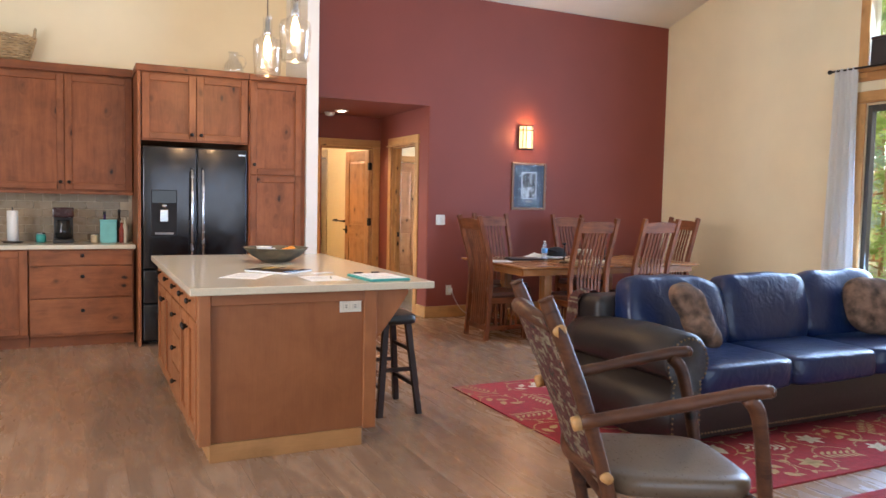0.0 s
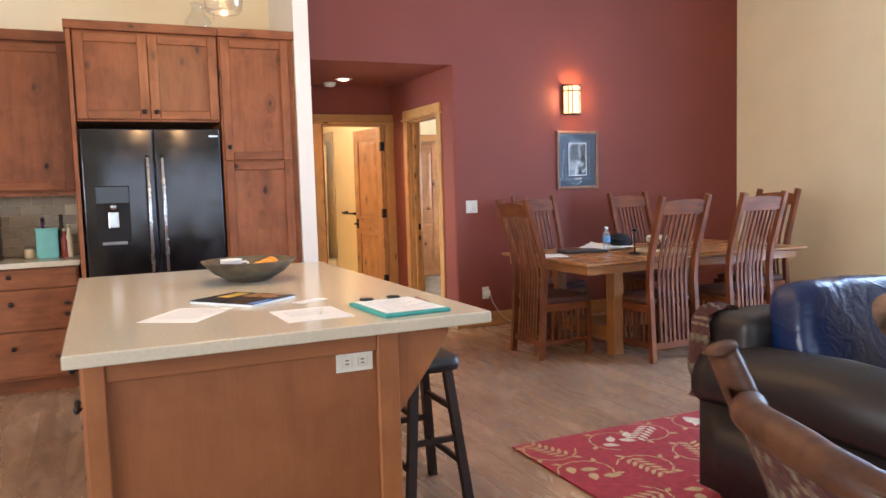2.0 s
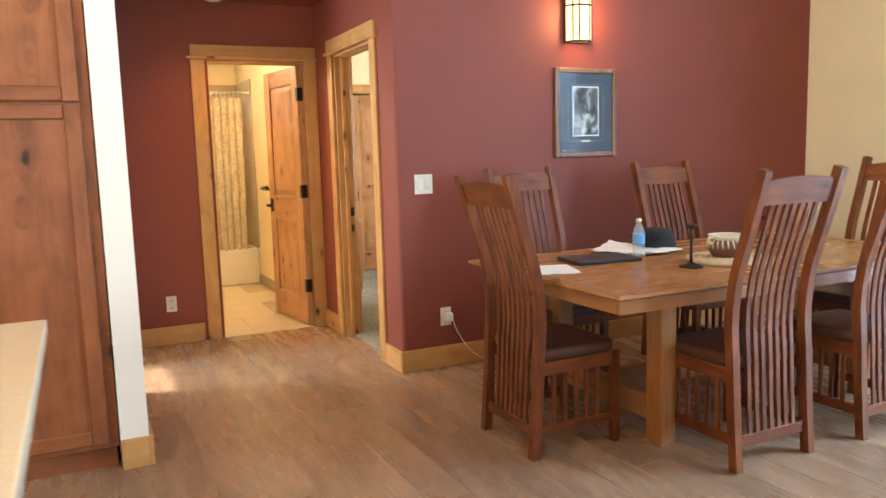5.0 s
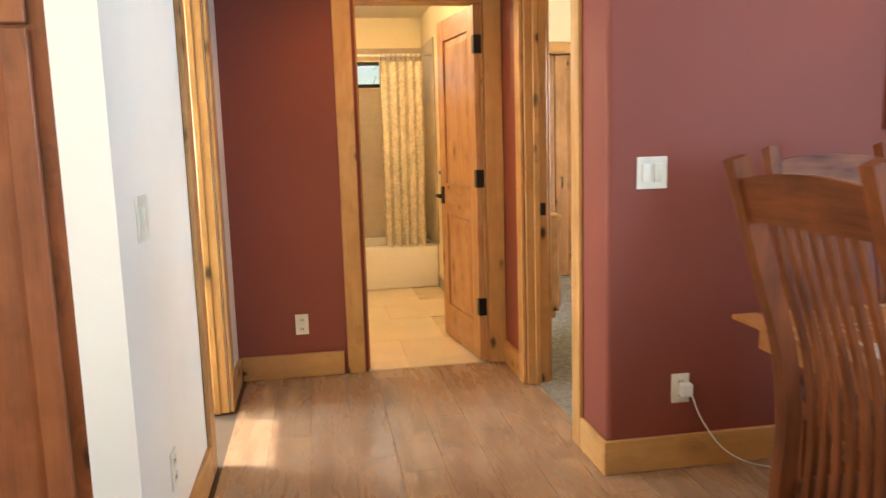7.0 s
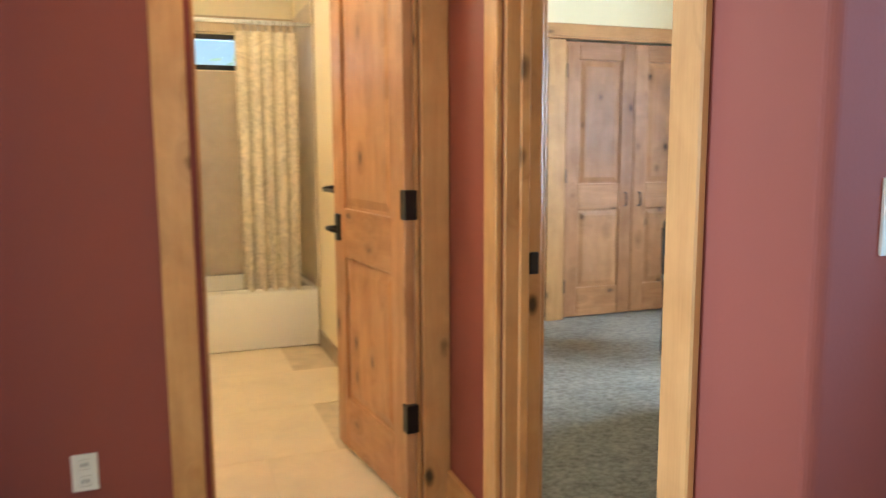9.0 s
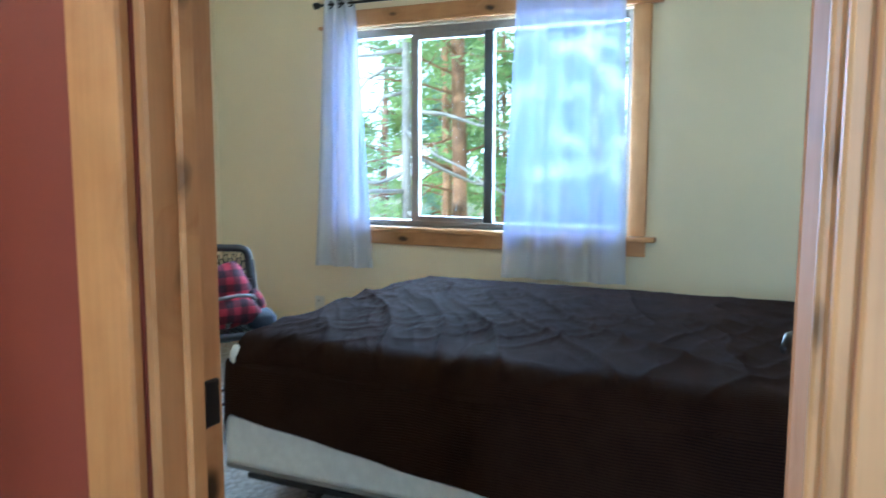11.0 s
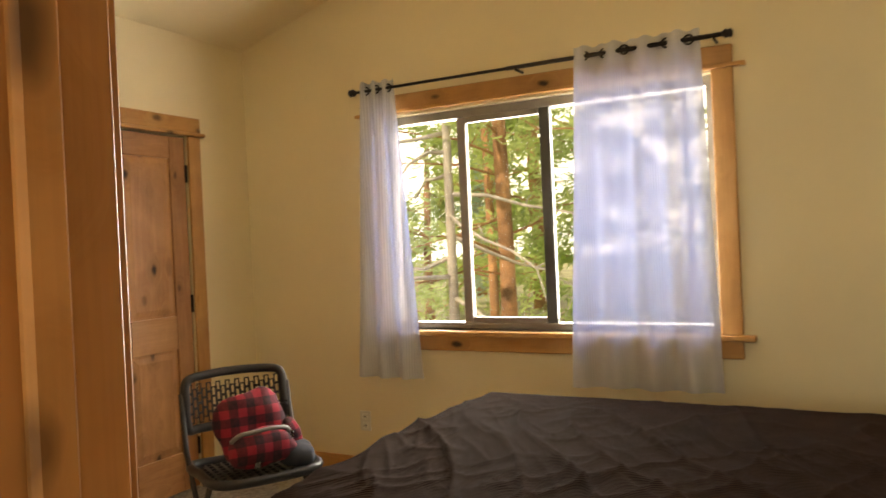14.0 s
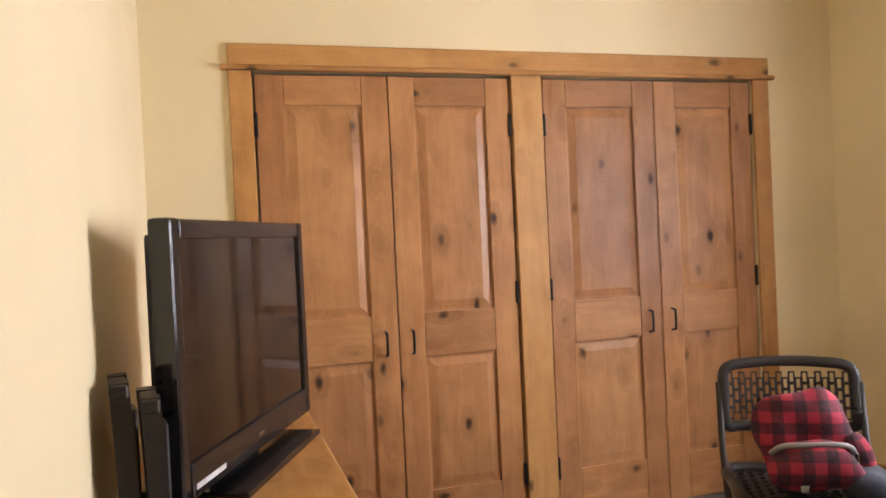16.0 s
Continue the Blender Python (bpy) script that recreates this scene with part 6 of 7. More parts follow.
part("box_lid", bx(-0.075, 0.075, -0.105, 0.125, 0.272, 0.30, 0.006, 1), plain("dark_lid", (0.05, 0.03, 0.025), 0.45, 0, 0.1), c)
# wide window behind
c = thing("window_4", "wide window in the south wall", "window", kind="structure")
for x in (0.2, 1.75, 3.35, 4.94):
    part("frame_post", bx(x, x + 0.06, SOUTH - 0.09, SOUTH - 0.03, 0.5, 2.9), VINYL, c)
part("frame_rail", boxes((0.26, 4.94, SOUTH - 0.085, SOUTH - 0.035, 0.5, 0.56), (0.26, 4.94, SOUTH - 0.085, SOUTH - 0.035, 2.84, 2.9)), VINYL, c)


def curtain(name, label, x, y0, y1, y0b, y1b, z0, z1, folds, mat, depth=0.03, seed=0, rod_r=0.012):
    """A hanging sheer in the plane x=const: top from y0 to y1, hem from y0b to y1b."""
    bm = bmesh.new()
    nu, nv = folds * 10, 24
    g = []
    for j in range(nv + 1):
        v = j / nv
        z = z1 + (z0 - z1) * v
        row = []
        for i in range(nu + 1):
            u = i / nu
            y = (y0 + (y1 - y0) * u) * (1 - v) + (y0b + (y1b - y0b) * u) * v
            a = u * folds * 2 * math.pi
            dx = depth * (0.75 + 0.25 * v) * math.sin(a + 0.6 * noise.noise((u * 3, v * 1.5, seed))) + 0.012 * noise.noise((u * 5, v * 2, seed + 4))
            row.append(bm.verts.new((x + dx, y, z + (0.006 * math.sin(a * 2) if j == 0 else 0))))
        g.append(row)
    for a, b in zip(g, g[1:]):
        for i in range(nu):
            bm.faces.new((a[i], a[i + 1], b[i + 1], b[i]))
    for f in bm.faces:
        f.smooth = True
    return part(name, bm, mat, curtain.owner, label, True)


c = thing("curtain", "long white sheer curtain beside the patio door", "curtain", "curtains")
curtain.owner = c
curtain("sheer_panel", "", 7.22, 5.60, 5.86, 5.54, 5.92, 0.03, 2.80, 4, SHEER_PATIO, 0.03, 2)
c = thing("curtain_rod", "black rod above the patio door", "curtain rod")
part("rod", tube([(7.22, 3.4, 2.79), (7.22, 5.90, 2.79)], 0.011, 10), BRONZE, c, "", True)
part("finial", lathe([(0.012, 0), (0.022, 0.012), (0.022, 0.03), (0.008, 0.045)], 14), BRONZE, c, "", True, at=(7.22, 5.90, 2.79), rot=(-90, 0, 0))
part("bracket", tube([(7.31, 5.75, 2.79), (7.22, 5.75, 2.79)], 0.008, 8), BRONZE, c, "", True)


# ---- bathroom ----
c = thing("bathtub", "cream acrylic alcove bathtub", "bathtub", at=(2.17, 12.40, 0))
part("apron", bx(0, 1.622, 0, 0.05, 0, 0.37, 0.012, 2), PORCELAIN, c, "", True)
bm = bmesh.new()
outer = [(0, 0.0), (1.622, 0.0), (1.622, 0.72), (0, 0.72)]
inner = [(0.09, 0.08), (1.53, 0.08), (1.53, 0.64), (0.09, 0.64)]
floor_ = [(0.2, 0.14), (1.42, 0.14), (1.42, 0.58), (0.2, 0.58)]
r0 = [bm.verts.new((x, y, 0.36)) for x, y in outer]
r1 = [bm.verts.new((x, y, 0.385)) for x, y in outer]
r2 = [bm.verts.new((x, y, 0.385)) for x, y in inner]
r3 = [bm.verts.new((x, y, 0.06)) for x, y in floor_]
for a, b in ((r0, r1), (r1, r2), (r2, r3)):
    for i in range(4):
        bm.faces.new((a[i], a[(i + 1) % 4], b[(i + 1) % 4], b[i]))
bm.faces.new(r3)
bmesh.ops.bevel(bm, geom=bm.edges[:], offset=0.012, segments=2, affect="EDGES")
part("basin", bm, PORCELAIN, c, "", True)
SUR = setting("wall_tub_surround", boxes((2.17, 3.786, 13.112, 13.128, 0.385, 1.79), (3.786, 3.798, 12.36, 13.11, 0.385, 2.16), (2.17, 2.495, 13.112, 13.128, 1.79, 2.16), (3.465, 3.786, 13.112, 13.128, 1.79, 2.16), (2.495, 3.465, 13.112, 13.128, 2.05, 2.16)), SURROUND, "beige mottled stone tub surround")
c = thing("window_5", "high narrow bathroom window", "window", kind="structure")
for b in ((2.50, 2.54, 1.80, 2.04), (3.42, 3.46, 1.80, 2.04), (2.54, 3.42, 1.80, 1.835), (2.54, 3.42, 2.005, 2.04)):
    part("window_frame", bx(b[0], b[1], 13.135, 13.20, b[2], b[3], 0.003, 1), BRONZE, c)
part("pane", bx(2.54, 3.42, 13.16, 13.166, 1.835, 2.005), GLASS, c).visible_shadow = False
c = thing("shower_curtain", "drawn shower curtain with taupe toile print", "shower curtain")
bm = bmesh.new()
g = []
nu, nv = 80, 20
for j in range(nv + 1):
    v = j / nv
    row = []
    for i in range(nu + 1):
        u = i / nu
        a = u * 5 * 2 * math.pi
        row.append(bm.verts.new((3.33 + (0.375 - 0.02 * v) * u, 12.42 + 0.028 * math.sin(a + 0.8 * noise.noise((u * 4, v, 0))) * (0.6 + 0.4 * v), 1.965 - 1.59 * v)))
    g.append(row)
for a, b in zip(g, g[1:]):
    for i in range(nu):
        bm.faces.new((a[i], a[i + 1], b[i + 1], b[i]))
part("curtain_cloth", bm, PRINT, c, "cream cloth with taupe print", True)
for i in range(9):
    x = 3.345 + 0.345 * i / 8
    part("ring", tube([(x, 12.42 + 0.024 * math.cos(t), 2.0 + 0.032 * math.sin(t)) for t in [2 * math.pi * k / 12 for k in range(13)]], 0.003, 6), CHROME, c, "", True)
c = thing("shower_rod", "white shower curtain rod across the alcove", "rod")
part("rod", tube([(2.165, 12.42, 2.02), (3.80, 12.42, 2.02)], 0.0125, 12), PAPER, c, "", True)
part("flange", lathe([(0.03, 0), (0.03, 0.012), (0.015, 0.014)], 16), PAPER, c, "", True, at=(3.80, 12.42, 2.02), rot=(0, -90, 0))
c = thing("towel_bar", "dark bronze towel bar on the bathroom wall", "towel bar")
part("bar", tube([(3.735, 11.35, 1.035), (3.735, 11.86, 1.035)], 0.009, 10), BRONZE, c, "", True)
for y in (11.37, 11.84):
    part("bracket", tube([(3.80, y, 1.035), (3.728, y, 1.035)], [0.024, 0.012], 12), BRONZE, c, "", True)
c = thing("ceiling_lamp", "round frosted bathroom ceiling lamp", "ceiling lamp", at=(2.70, 11.3, 2.44))
part("lamp_base", lathe([(0.13, 0), (0.13, -0.02)], 24), BRONZE, c, "", True)
part("diffuser", lathe([(0.125, -0.02), (0.115, -0.06), (0.06, -0.09), (0.004, -0.095)], 24), glow("bath_glow", (1.0, 0.78, 0.5), 6), c, "lit frosted glass", True).visible_shadow = False
bulb_light("bath_light", (2.70, 11.3, 2.30), 52, (1.0, 0.76, 0.47), 0.1)
# out of view: a lamp added only to fill the side room with warm light
c = thing("ceiling_lamp", "unseen round frosted lamp added to light the side room", "ceiling lamp", at=(1.45, 9.3, 2.46))
part("lamp_base", lathe([(0.13, 0), (0.13, -0.02)], 24), BRONZE, c, "", True)
part("diffuser", lathe([(0.125, -0.02), (0.115, -0.06), (0.06, -0.09), (0.004, -0.095)], 24), glow("side_fill_glow", (1.0, 0.78, 0.5), 6), c, "lit frosted glass", True).visible_shadow = False
bulb_light("side_room_fill", (1.45, 9.3, 2.32), 7, (1.0, 0.78, 0.50), 0.1)

# ---- bedroom window ----
c = thing("window_1", "sliding bedroom window with alder trim", "window", kind="structure")
WY0, WY1, WZ0, WZ1 = 9.65, 11.44, 0.865, 2.06
part("casing_board", bx(BX1 - 0.02, BX1, WY0 - 0.095, WY0, WZ0, WZ1 + 0.012, 0.004, 1), ALDER, c)
part("casing_board", bx(BX1 - 0.02, BX1, WY1, WY1 + 0.095, WZ0, WZ1 + 0.012, 0.004, 1), ALDER, c)
part("header_strip", bx(BX1 - 0.036, BX1, WY0 - 0.15, WY1 + 0.15, WZ1 + 0.012, WZ1 + 0.03, 0.003, 1), ALDER_Y, c)
part("header_board", bx(BX1 - 0.024, BX1, WY0 - 0.095, WY1 + 0.095, WZ1 + 0.03, WZ1 + 0.115, 0.004, 1), ALDER_Y, c)
part("window_sill", bx(BX1 - 0.055, BX1 + 0.075, WY0 - 0.15, WY1 + 0.15, WZ0 - 0.028, WZ0, 0.005, 1), ALDER_Y, c)
part("apron_board", bx(BX1 - 0.02, BX1, WY0 - 0.095, WY1 + 0.095, WZ0 - 0.11, WZ0 - 0.029, 0.004, 1), ALDER_Y, c)
for b in ((WY0, WY0 + 0.035, WZ0, WZ1), (WY1 - 0.035, WY1, WZ0, WZ1)):
    part("window_frame", bx(BX1 + 0.05, BX1 + 0.13, b[0], b[1], b[2], b[3], 0.003, 1), VINYL, c)
for b in ((WY0 + 0.035, WY1 - 0.035, WZ0, WZ0 + 0.035), (WY0 + 0.035, WY1 - 0.035, WZ1 - 0.045, WZ1)):
    part("window_frame", bx(BX1 + 0.05, BX1 + 0.13, b[0], b[1], b[2], b[3], 0.003, 1), VINYL, c)
s_ = part("sliding_sash", boxes((BX1 + 0.055, BX1 + 0.095, 10.935, 10.985, WZ0 + 0.02, WZ1 - 0.03), (BX1 + 0.055, BX1 + 0.095, 10.515, 10.935, WZ0 + 0.02, WZ0 + 0.065), (BX1 + 0.055, BX1 + 0.095, 10.515, 10.935, WZ1 - 0.075, WZ1 - 0.03), bevel=0.003), VINYL, c)
part("screen_bar", boxes((BX1 + 0.06, BX1 + 0.10, 10.455, 10.512, WZ0 + 0.02, WZ1 - 0.03), bevel=0.003), DARKFRAME, c, "dark meeting rail")
for y0, y1 in ((WY0 + 0.03, 10.46), (10.51, 10.94), (10.98, WY1 - 0.03)):
    part("pane", bx(BX1 + 0.085, BX1 + 0.090, y0, y1, WZ0 + 0.03, WZ1 - 0.04), GLASS, c).visible_shadow = False

c = thing("curtain_rod", "black rod with finials above the bedroom window", "curtain rod")
RX, RZ = 7.12, 2.205
part("rod", tube([(RX, 9.585, RZ), (RX, 10.62, RZ)], 0.011, 10), BRONZE, c, "", True)
part("rod", tube([(RX, 10.60, RZ), (RX, 11.535, RZ)], 0.0085, 10), BRONZE, c, "", True)
for y, r in ((9.585, 90), (11.535, -90)):
    part("finial", lathe([(0.012, 0), (0.016, 0.008), (0.022, 0.016), (0.016, 0.026), (0.022, 0.036), (0.010, 0.046)], 14), BRONZE, c, "", True, at=(RX, y, RZ), rot=(r, 0, 0))
for y in (9.62, 10.565, 11.50):
    part("bracket", tube([(BX1, y, RZ - 0.012), (RX, y, RZ - 0.012), (RX - 0.012, y, RZ)], 0.007, 8), BRONZE, c, "", True)
for y0, y1, y0b, y1b, folds, z0, ny in ((11.29, 11.505, 11.17, 11.60, 3, 0.605, 3), (9.68, 10.26, 9.635, 10.335, 4, 0.61, 6)):
    c = thing("curtain", "white striped sheer panel on grommets", "curtain", "bedroom curtains")
    curtain.owner = c
    curtain("sheer_panel", "striped sheer cloth", RX, y0, y1, y0b, y1b, z0, RZ + 0.045, folds, SHEER, 0.028, y0)
    for k in range(ny):
        y = y0 + (y1 - y0) * (k + 0.5) / ny
        part("grommet", tube([(RX + 0.004 * (-1) ** k, y + 0.021 * math.cos(t), RZ + 0.021 * math.sin(t)) for t in [2 * math.pi * q / 14 for q in range(15)]], 0.0045, 6), BRONZE, c, "black grommet", True)

# ---- bed ----
EX0, EX1, EY0, EY1 = 5.12, 6.72, 8.60, 10.63
c = thing("bed", "bed with brown corduroy cover on a white box spring", "bed")
part("box_spring", bx(EX0, EX1, EY0, EY1, 0.195, 0.405, 0.03, 3), WHITE_FAB, c, "white quilted box spring", True)
part("dust_corner", bx(EX0 + 0.012, EX1 - 0.012, EY0 + 0.01, EY1 + 0.004, 0.178, 0.205, 0.008, 1), GREY_FAB, c, "grey underside cloth")
part("mattress", bx(EX0 + 0.01, EX1 - 0.01, EY0, EY1 - 0.01, 0.405, 0.63, 0.06, 4), WHITE_FAB, c, "", True)
for x in (EX0 + 0.03, EX1 - 0.03):
    part("frame_rail", boxes((x - 0.02, x + 0.02, EY0 + 0.1, EY1 - 0.1, 0.16, 0.178)), BLACK, c, "black steel rail")
for y in (EY0 + 0.37, EY1 - 0.37):
    part("frame_rail", boxes((EX0, EX1, y - 0.02, y + 0.02, 0.14, 0.16)), BLACK, c, "black steel rail")
    for x in (EX0 + 0.03, EX1 - 0.03):
        l_ = part("leg", lathe([(0.022, 0.05), (0.022, 0.09), (0.015, 0.10), (0.015, 0.15)], 14), BLACK, c, "black steel leg", True, at=(x, y, 0.008))
        part("caster", lathe([(0.012, -0.014), (0.024, -0.012), (0.026, 0), (0.024, 0.012), (0.012, 0.014)], 16), BRASS, l_, "small brass-coloured caster", True, at=(0, 0, 0.026), rot=(0, 90, 0))


def bedspread():
    bm = bmesh.new()
    R = 0.10
    nx, ny = 230, 240
    ux0, ux1 = -0.50, EX1 - EX0 + 0.36
    vy0, vy1 = 0.085, EY1 - EY0 + 0.27
    w, d = EX1 - EX0, EY1 - EY0
    g = []
    for j in range(ny + 1):
        v = vy0 + (vy1 - vy0) * j / ny
        row = []
        hem = 0.42 - 0.20 * min(1, max(0, v / d)) ** 1.3
        for i in range(nx + 1):
            u = ux0 + (ux1 - ux0) * i / nx
            if u < 0:
                u = u * hem / 0.50
            px, py, drop = u, v, 0.0
            ox = min(u - R, 0) + max(u - (w - R), 0)
            oy = max(v - (d - R), 0)
            s = math.hypot(ox, oy)
            if s > 0:
                nxv, nyv = ox / s, oy / s
                bxp, byp = u - ox, v - oy
                if s < R * math.pi / 2:
                    a = s / R
                    px, py, drop = bxp + nxv * R * math.sin(a), byp + nyv * R * math.sin(a), R * (1 - math.cos(a))
                else:
                    e = s - R * math.pi / 2
                    px, py, drop = bxp + nxv * (R + 0.05 * e), byp + nyv * (R + 0.05 * e), R + e
            p = Vector((EX0 + px, EY0 + py, 0.665 - drop))
            bend = 0.55 * noise.noise(Vector((u * 0.9, v * 0.9, 5)))
            q = Vector((u * 0.8 + v * 0.9 + bend, v * 2.6 - u * 1.3 + bend, 0))
            wr = 0.005 * noise.noise(q)
            wr += 0.021 * (1 - abs(noise.noise(Vector((u * 0.9 + v * 0.6, v * 4.2 - u * 2.6 + bend * 2, 3))))) ** 9
            wr += 0.010 * (1 - abs(noise.noise(Vector((u * 1.5 - v * 1.1, v * 5.5 + u * 3.6 - bend * 2, 7))))) ** 10
            wr += 0.006 * (1 - abs(noise.noise(Vector((u * 1.8 + v, v * 8.5 - u * 5.0 + bend * 3, 11))))) ** 8 - 0.011
            wr *= min(1.0, max(0.12, (w - u) / 0.5))
            if drop > R:
                out = Vector((px - w / 2, py - d / 2, 0)).normalized()
                p += out * (0.020 + 0.022 * noise.noise((u * 2, v * 5, 1)))
            else:
                p.z += wr + 0.03 * math.sin(math.pi * min(1, max(0, (u / w)))) * 0.6
            row.append(bm.verts.new(p))
        g.append(row)
    for a, b in zip(g, g[1:]):
        for i in range(nx):
            bm.faces.new((a[i], a[i + 1], b[i + 1], b[i]))
    bmesh.ops.solidify(bm, geom=bm.faces[:], thickness=0.012)
    return bm


o = shape("bedspread", bedspread(), CORD, None, True)
tagged(o, "rumpled dark brown corduroy bedspread spread over the bed", "bedspread")
o = shape("pillow", soft_box(0.40, 0.10, 0.085, 2.6, 44, 22, 0.018, 8), LINEN, None, True)
o.matrix_basis = pose(5.66, 8.662, 0.640, -14, 0, 0)
tagged(o, "cream pillow propped against the wall at the bed head", "pillow")

# ---- folding chair with backpack ----
c = thing("folding_chair", "black folding chair with slotted plastic back", "chair", at=(5.98, 11.36, 0.008), rz=150)
def slotted(w, h, bend, nx, ny, th=0.008, horizontal=False):
    """A bowed plastic panel pierced by rows of long slots."""
    bm = bmesh.new()
    cw, ch = w / nx, h / ny
    def P(x, z, y):
        f = 2 * x / w - 1
        return (x - w / 2, y - bend * (1 - f * f), z)
    for i in range(nx):
        for j in range(ny):
            off = 0.5 * ch * (i % 2)
            x0, x1 = i * cw, (i + 1) * cw
            z0, z1 = j * ch + off, (j + 1) * ch + off
            if z1 > h + 0.001:
                continue
            mx, mz = cw * 0.20, ch * 0.13
            O = [(x0, z0), (x1, z0), (x1, z1), (x0, z1)]
            I = [(x0 + mx, z0 + mz), (x1 - mx, z0 + mz), (x1 - mx, z1 - mz), (x0 + mx, z1 - mz)]
            for y in (0, th):
                o4 = [bm.verts.new(P(a, b, y)) for a, b in O]
                i4 = [bm.verts.new(P(a, b, y)) for a, b in I]
                for k in range(4):
                    q = (k + 1) % 4
                    bm.faces.new((o4[k], o4[q], i4[q], i4[k]) if y else (o4[q], o4[k], i4[k], i4[q]))
                if y == 0:
                    keep = i4
                else:
                    for k in range(4):
                        q = (k + 1) % 4
                        bm.faces.new((keep[k], keep[q], i4[q], i4[k]))
    return bm
part("backrest_mesh", slotted(0.41, 0.17, 0.035, 19, 4), BLACK, c, "slotted black plastic", at=(0, -0.222, 0.60), rot=(8, 0, 0))
rim = smooth_curve([(-0.215, -0.205, 0.64), (-0.215, -0.212, 0.585), (-0.16, -0.235, 0.575), (0, -0.255, 0.575), (0.16, -0.235, 0.575), (0.215, -0.212, 0.585), (0.218, -0.222, 0.70), (0.205, -0.235, 0.785), (0.1, -0.268, 0.80), (0, -0.278, 0.802), (-0.1, -0.268, 0.80), (-0.205, -0.235, 0.785), (-0.218, -0.222, 0.70), (-0.215, -0.205, 0.64)], 5)
part("backrest_rim", tube(rim, 0.020, 8), BLACK, c, "", True)
part("seat_pan", slotted(0.40, 0.36, 0.0, 12, 9, 0.012), BLACK, c, "pierced black plastic seat", at=(0, -0.17, 0.43), rot=(-90, 0, 0))
part("seat_rim", tube(smooth_curve([(-0.21, -0.18, 0.435), (-0.225, 0.0, 0.44), (-0.20, 0.20, 0.44), (0, 0.225, 0.435), (0.20, 0.20, 0.44), (0.225, 0.0, 0.44), (0.21, -0.18, 0.435), (0, -0.19, 0.43), (-0.21, -0.18, 0.435)], 5), 0.02, 8), BLACK, c, "", True)
for s in (-1, 1):
    part("front_leg", tube([(s * 0.235, -0.225, 0.735), (s * 0.236, -0.17, 0.50), (s * 0.236, 0.22, 0.012)], 0.0115, 10), BLACK, c, "black steel tube", True)
    part("rear_leg", tube([(s * 0.215, 0.12, 0.43), (s * 0.215, -0.24, 0.012)], 0.0115, 10), BLACK, c, "black steel tube", True)
    part("foot_cap", tube([(s * 0.236, 0.212, 0.022), (s * 0.236, 0.232, 0.0)], 0.0145, 10), BLACK, c, "", True)
    part("side_link", tube([(s * 0.228, -0.16, 0.46), (s * 0.222, 0.05, 0.41)], 0.006, 6), BLACK, c, "", True)
part("cross_bar", tube([(-0.215, -0.20, 0.06), (0.215, -0.20, 0.06)], 0.008, 8), BLACK, c, "", True)
part("cross_bar", tube([(-0.236, 0.15, 0.10), (0.236, 0.15, 0.10)], 0.008, 8), BLACK, c, "", True)

c = thing("backpack", "red and black plaid backpack slumped on the chair", "backpack", at=(5.955, 11.315, 0.462), rz=150)
def slouch(bm, sag, flare):
    """Lets a stuffed bag widen towards its base and fold in under its top."""
    zs = [v.co.z for v in bm.verts]
    z0, z1 = min(zs), max(zs)
    for v in bm.verts:
        t = (v.co.z - z0) / (z1 - z0)
        v.co.x *= 1 + flare * (1 - t)
        v.co.y += sag * math.sin(math.pi * t) * (0.6 + 0.4 * math.cos(v.co.x * 9))
        v.co.z -= 0.018 * math.sin(v.co.x * 14 + 1.0) * t
    return bm


part("bag_body", slouch(soft_box(0.130, 0.082, 0.152, 3.0, 70, 40, 0.030, 11, 9), -0.012, 0.16), PLAID, c, "red and black plaid fleece", True, at=(0.0, -0.065, 0.154), rot=(10, 0, 0))
part("front_pocket", slouch(soft_box(0.115, 0.065, 0.086, 2.8, 70, 34, 0.026, 14, 10), 0.02, 0.30), PLAID, c, "plaid front pocket", True, at=(0.012, 0.045, 0.088), rot=(16, 0, 0))
part("side_fold", soft_box(0.04, 0.055, 0.085, 2.6, 36, 22, 0.02, 5, 14), PLAID, c, "plaid side pocket", True, at=(-0.148, -0.02, 0.08), rot=(8, 10, 20))
part("zipper", tube(smooth_curve([(0.125, 0.052, 0.118), (0.095, 0.076, 0.146), (0.03, 0.088, 0.154), (-0.05, 0.088, 0.157), (-0.10, 0.074, 0.148), (-0.122, 0.056, 0.118)], 6), 0.009, 8), ZIP, c, "grey zip band", True)
part("zip_pull", bx(-0.122, -0.111, 0.078, 0.090, 0.095, 0.135, 0.002, 1), CHROME, c, "silver zip pull")
part("logo_tag", bx(0.03, 0.055, 0.118, 0.125, 0.015, 0.04, 0.002, 1), CHROME, c, "small silver tag")
o = shape("crumpled_clothing", soft_box(0.09, 0.07, 0.045, 2.6, 26, 14, 0.02, 21, 12), plain("dark_teal_cloth", (0.03, 0.035, 0.05), 0.9, 0, 0.4, 60, 0.5), None, True)
o.matrix_basis = pose(6.06, 11.20, 0.492, 0, 0, 60)
tagged(o, "crumpled dark clothing lying on the chair seat", "clothing")

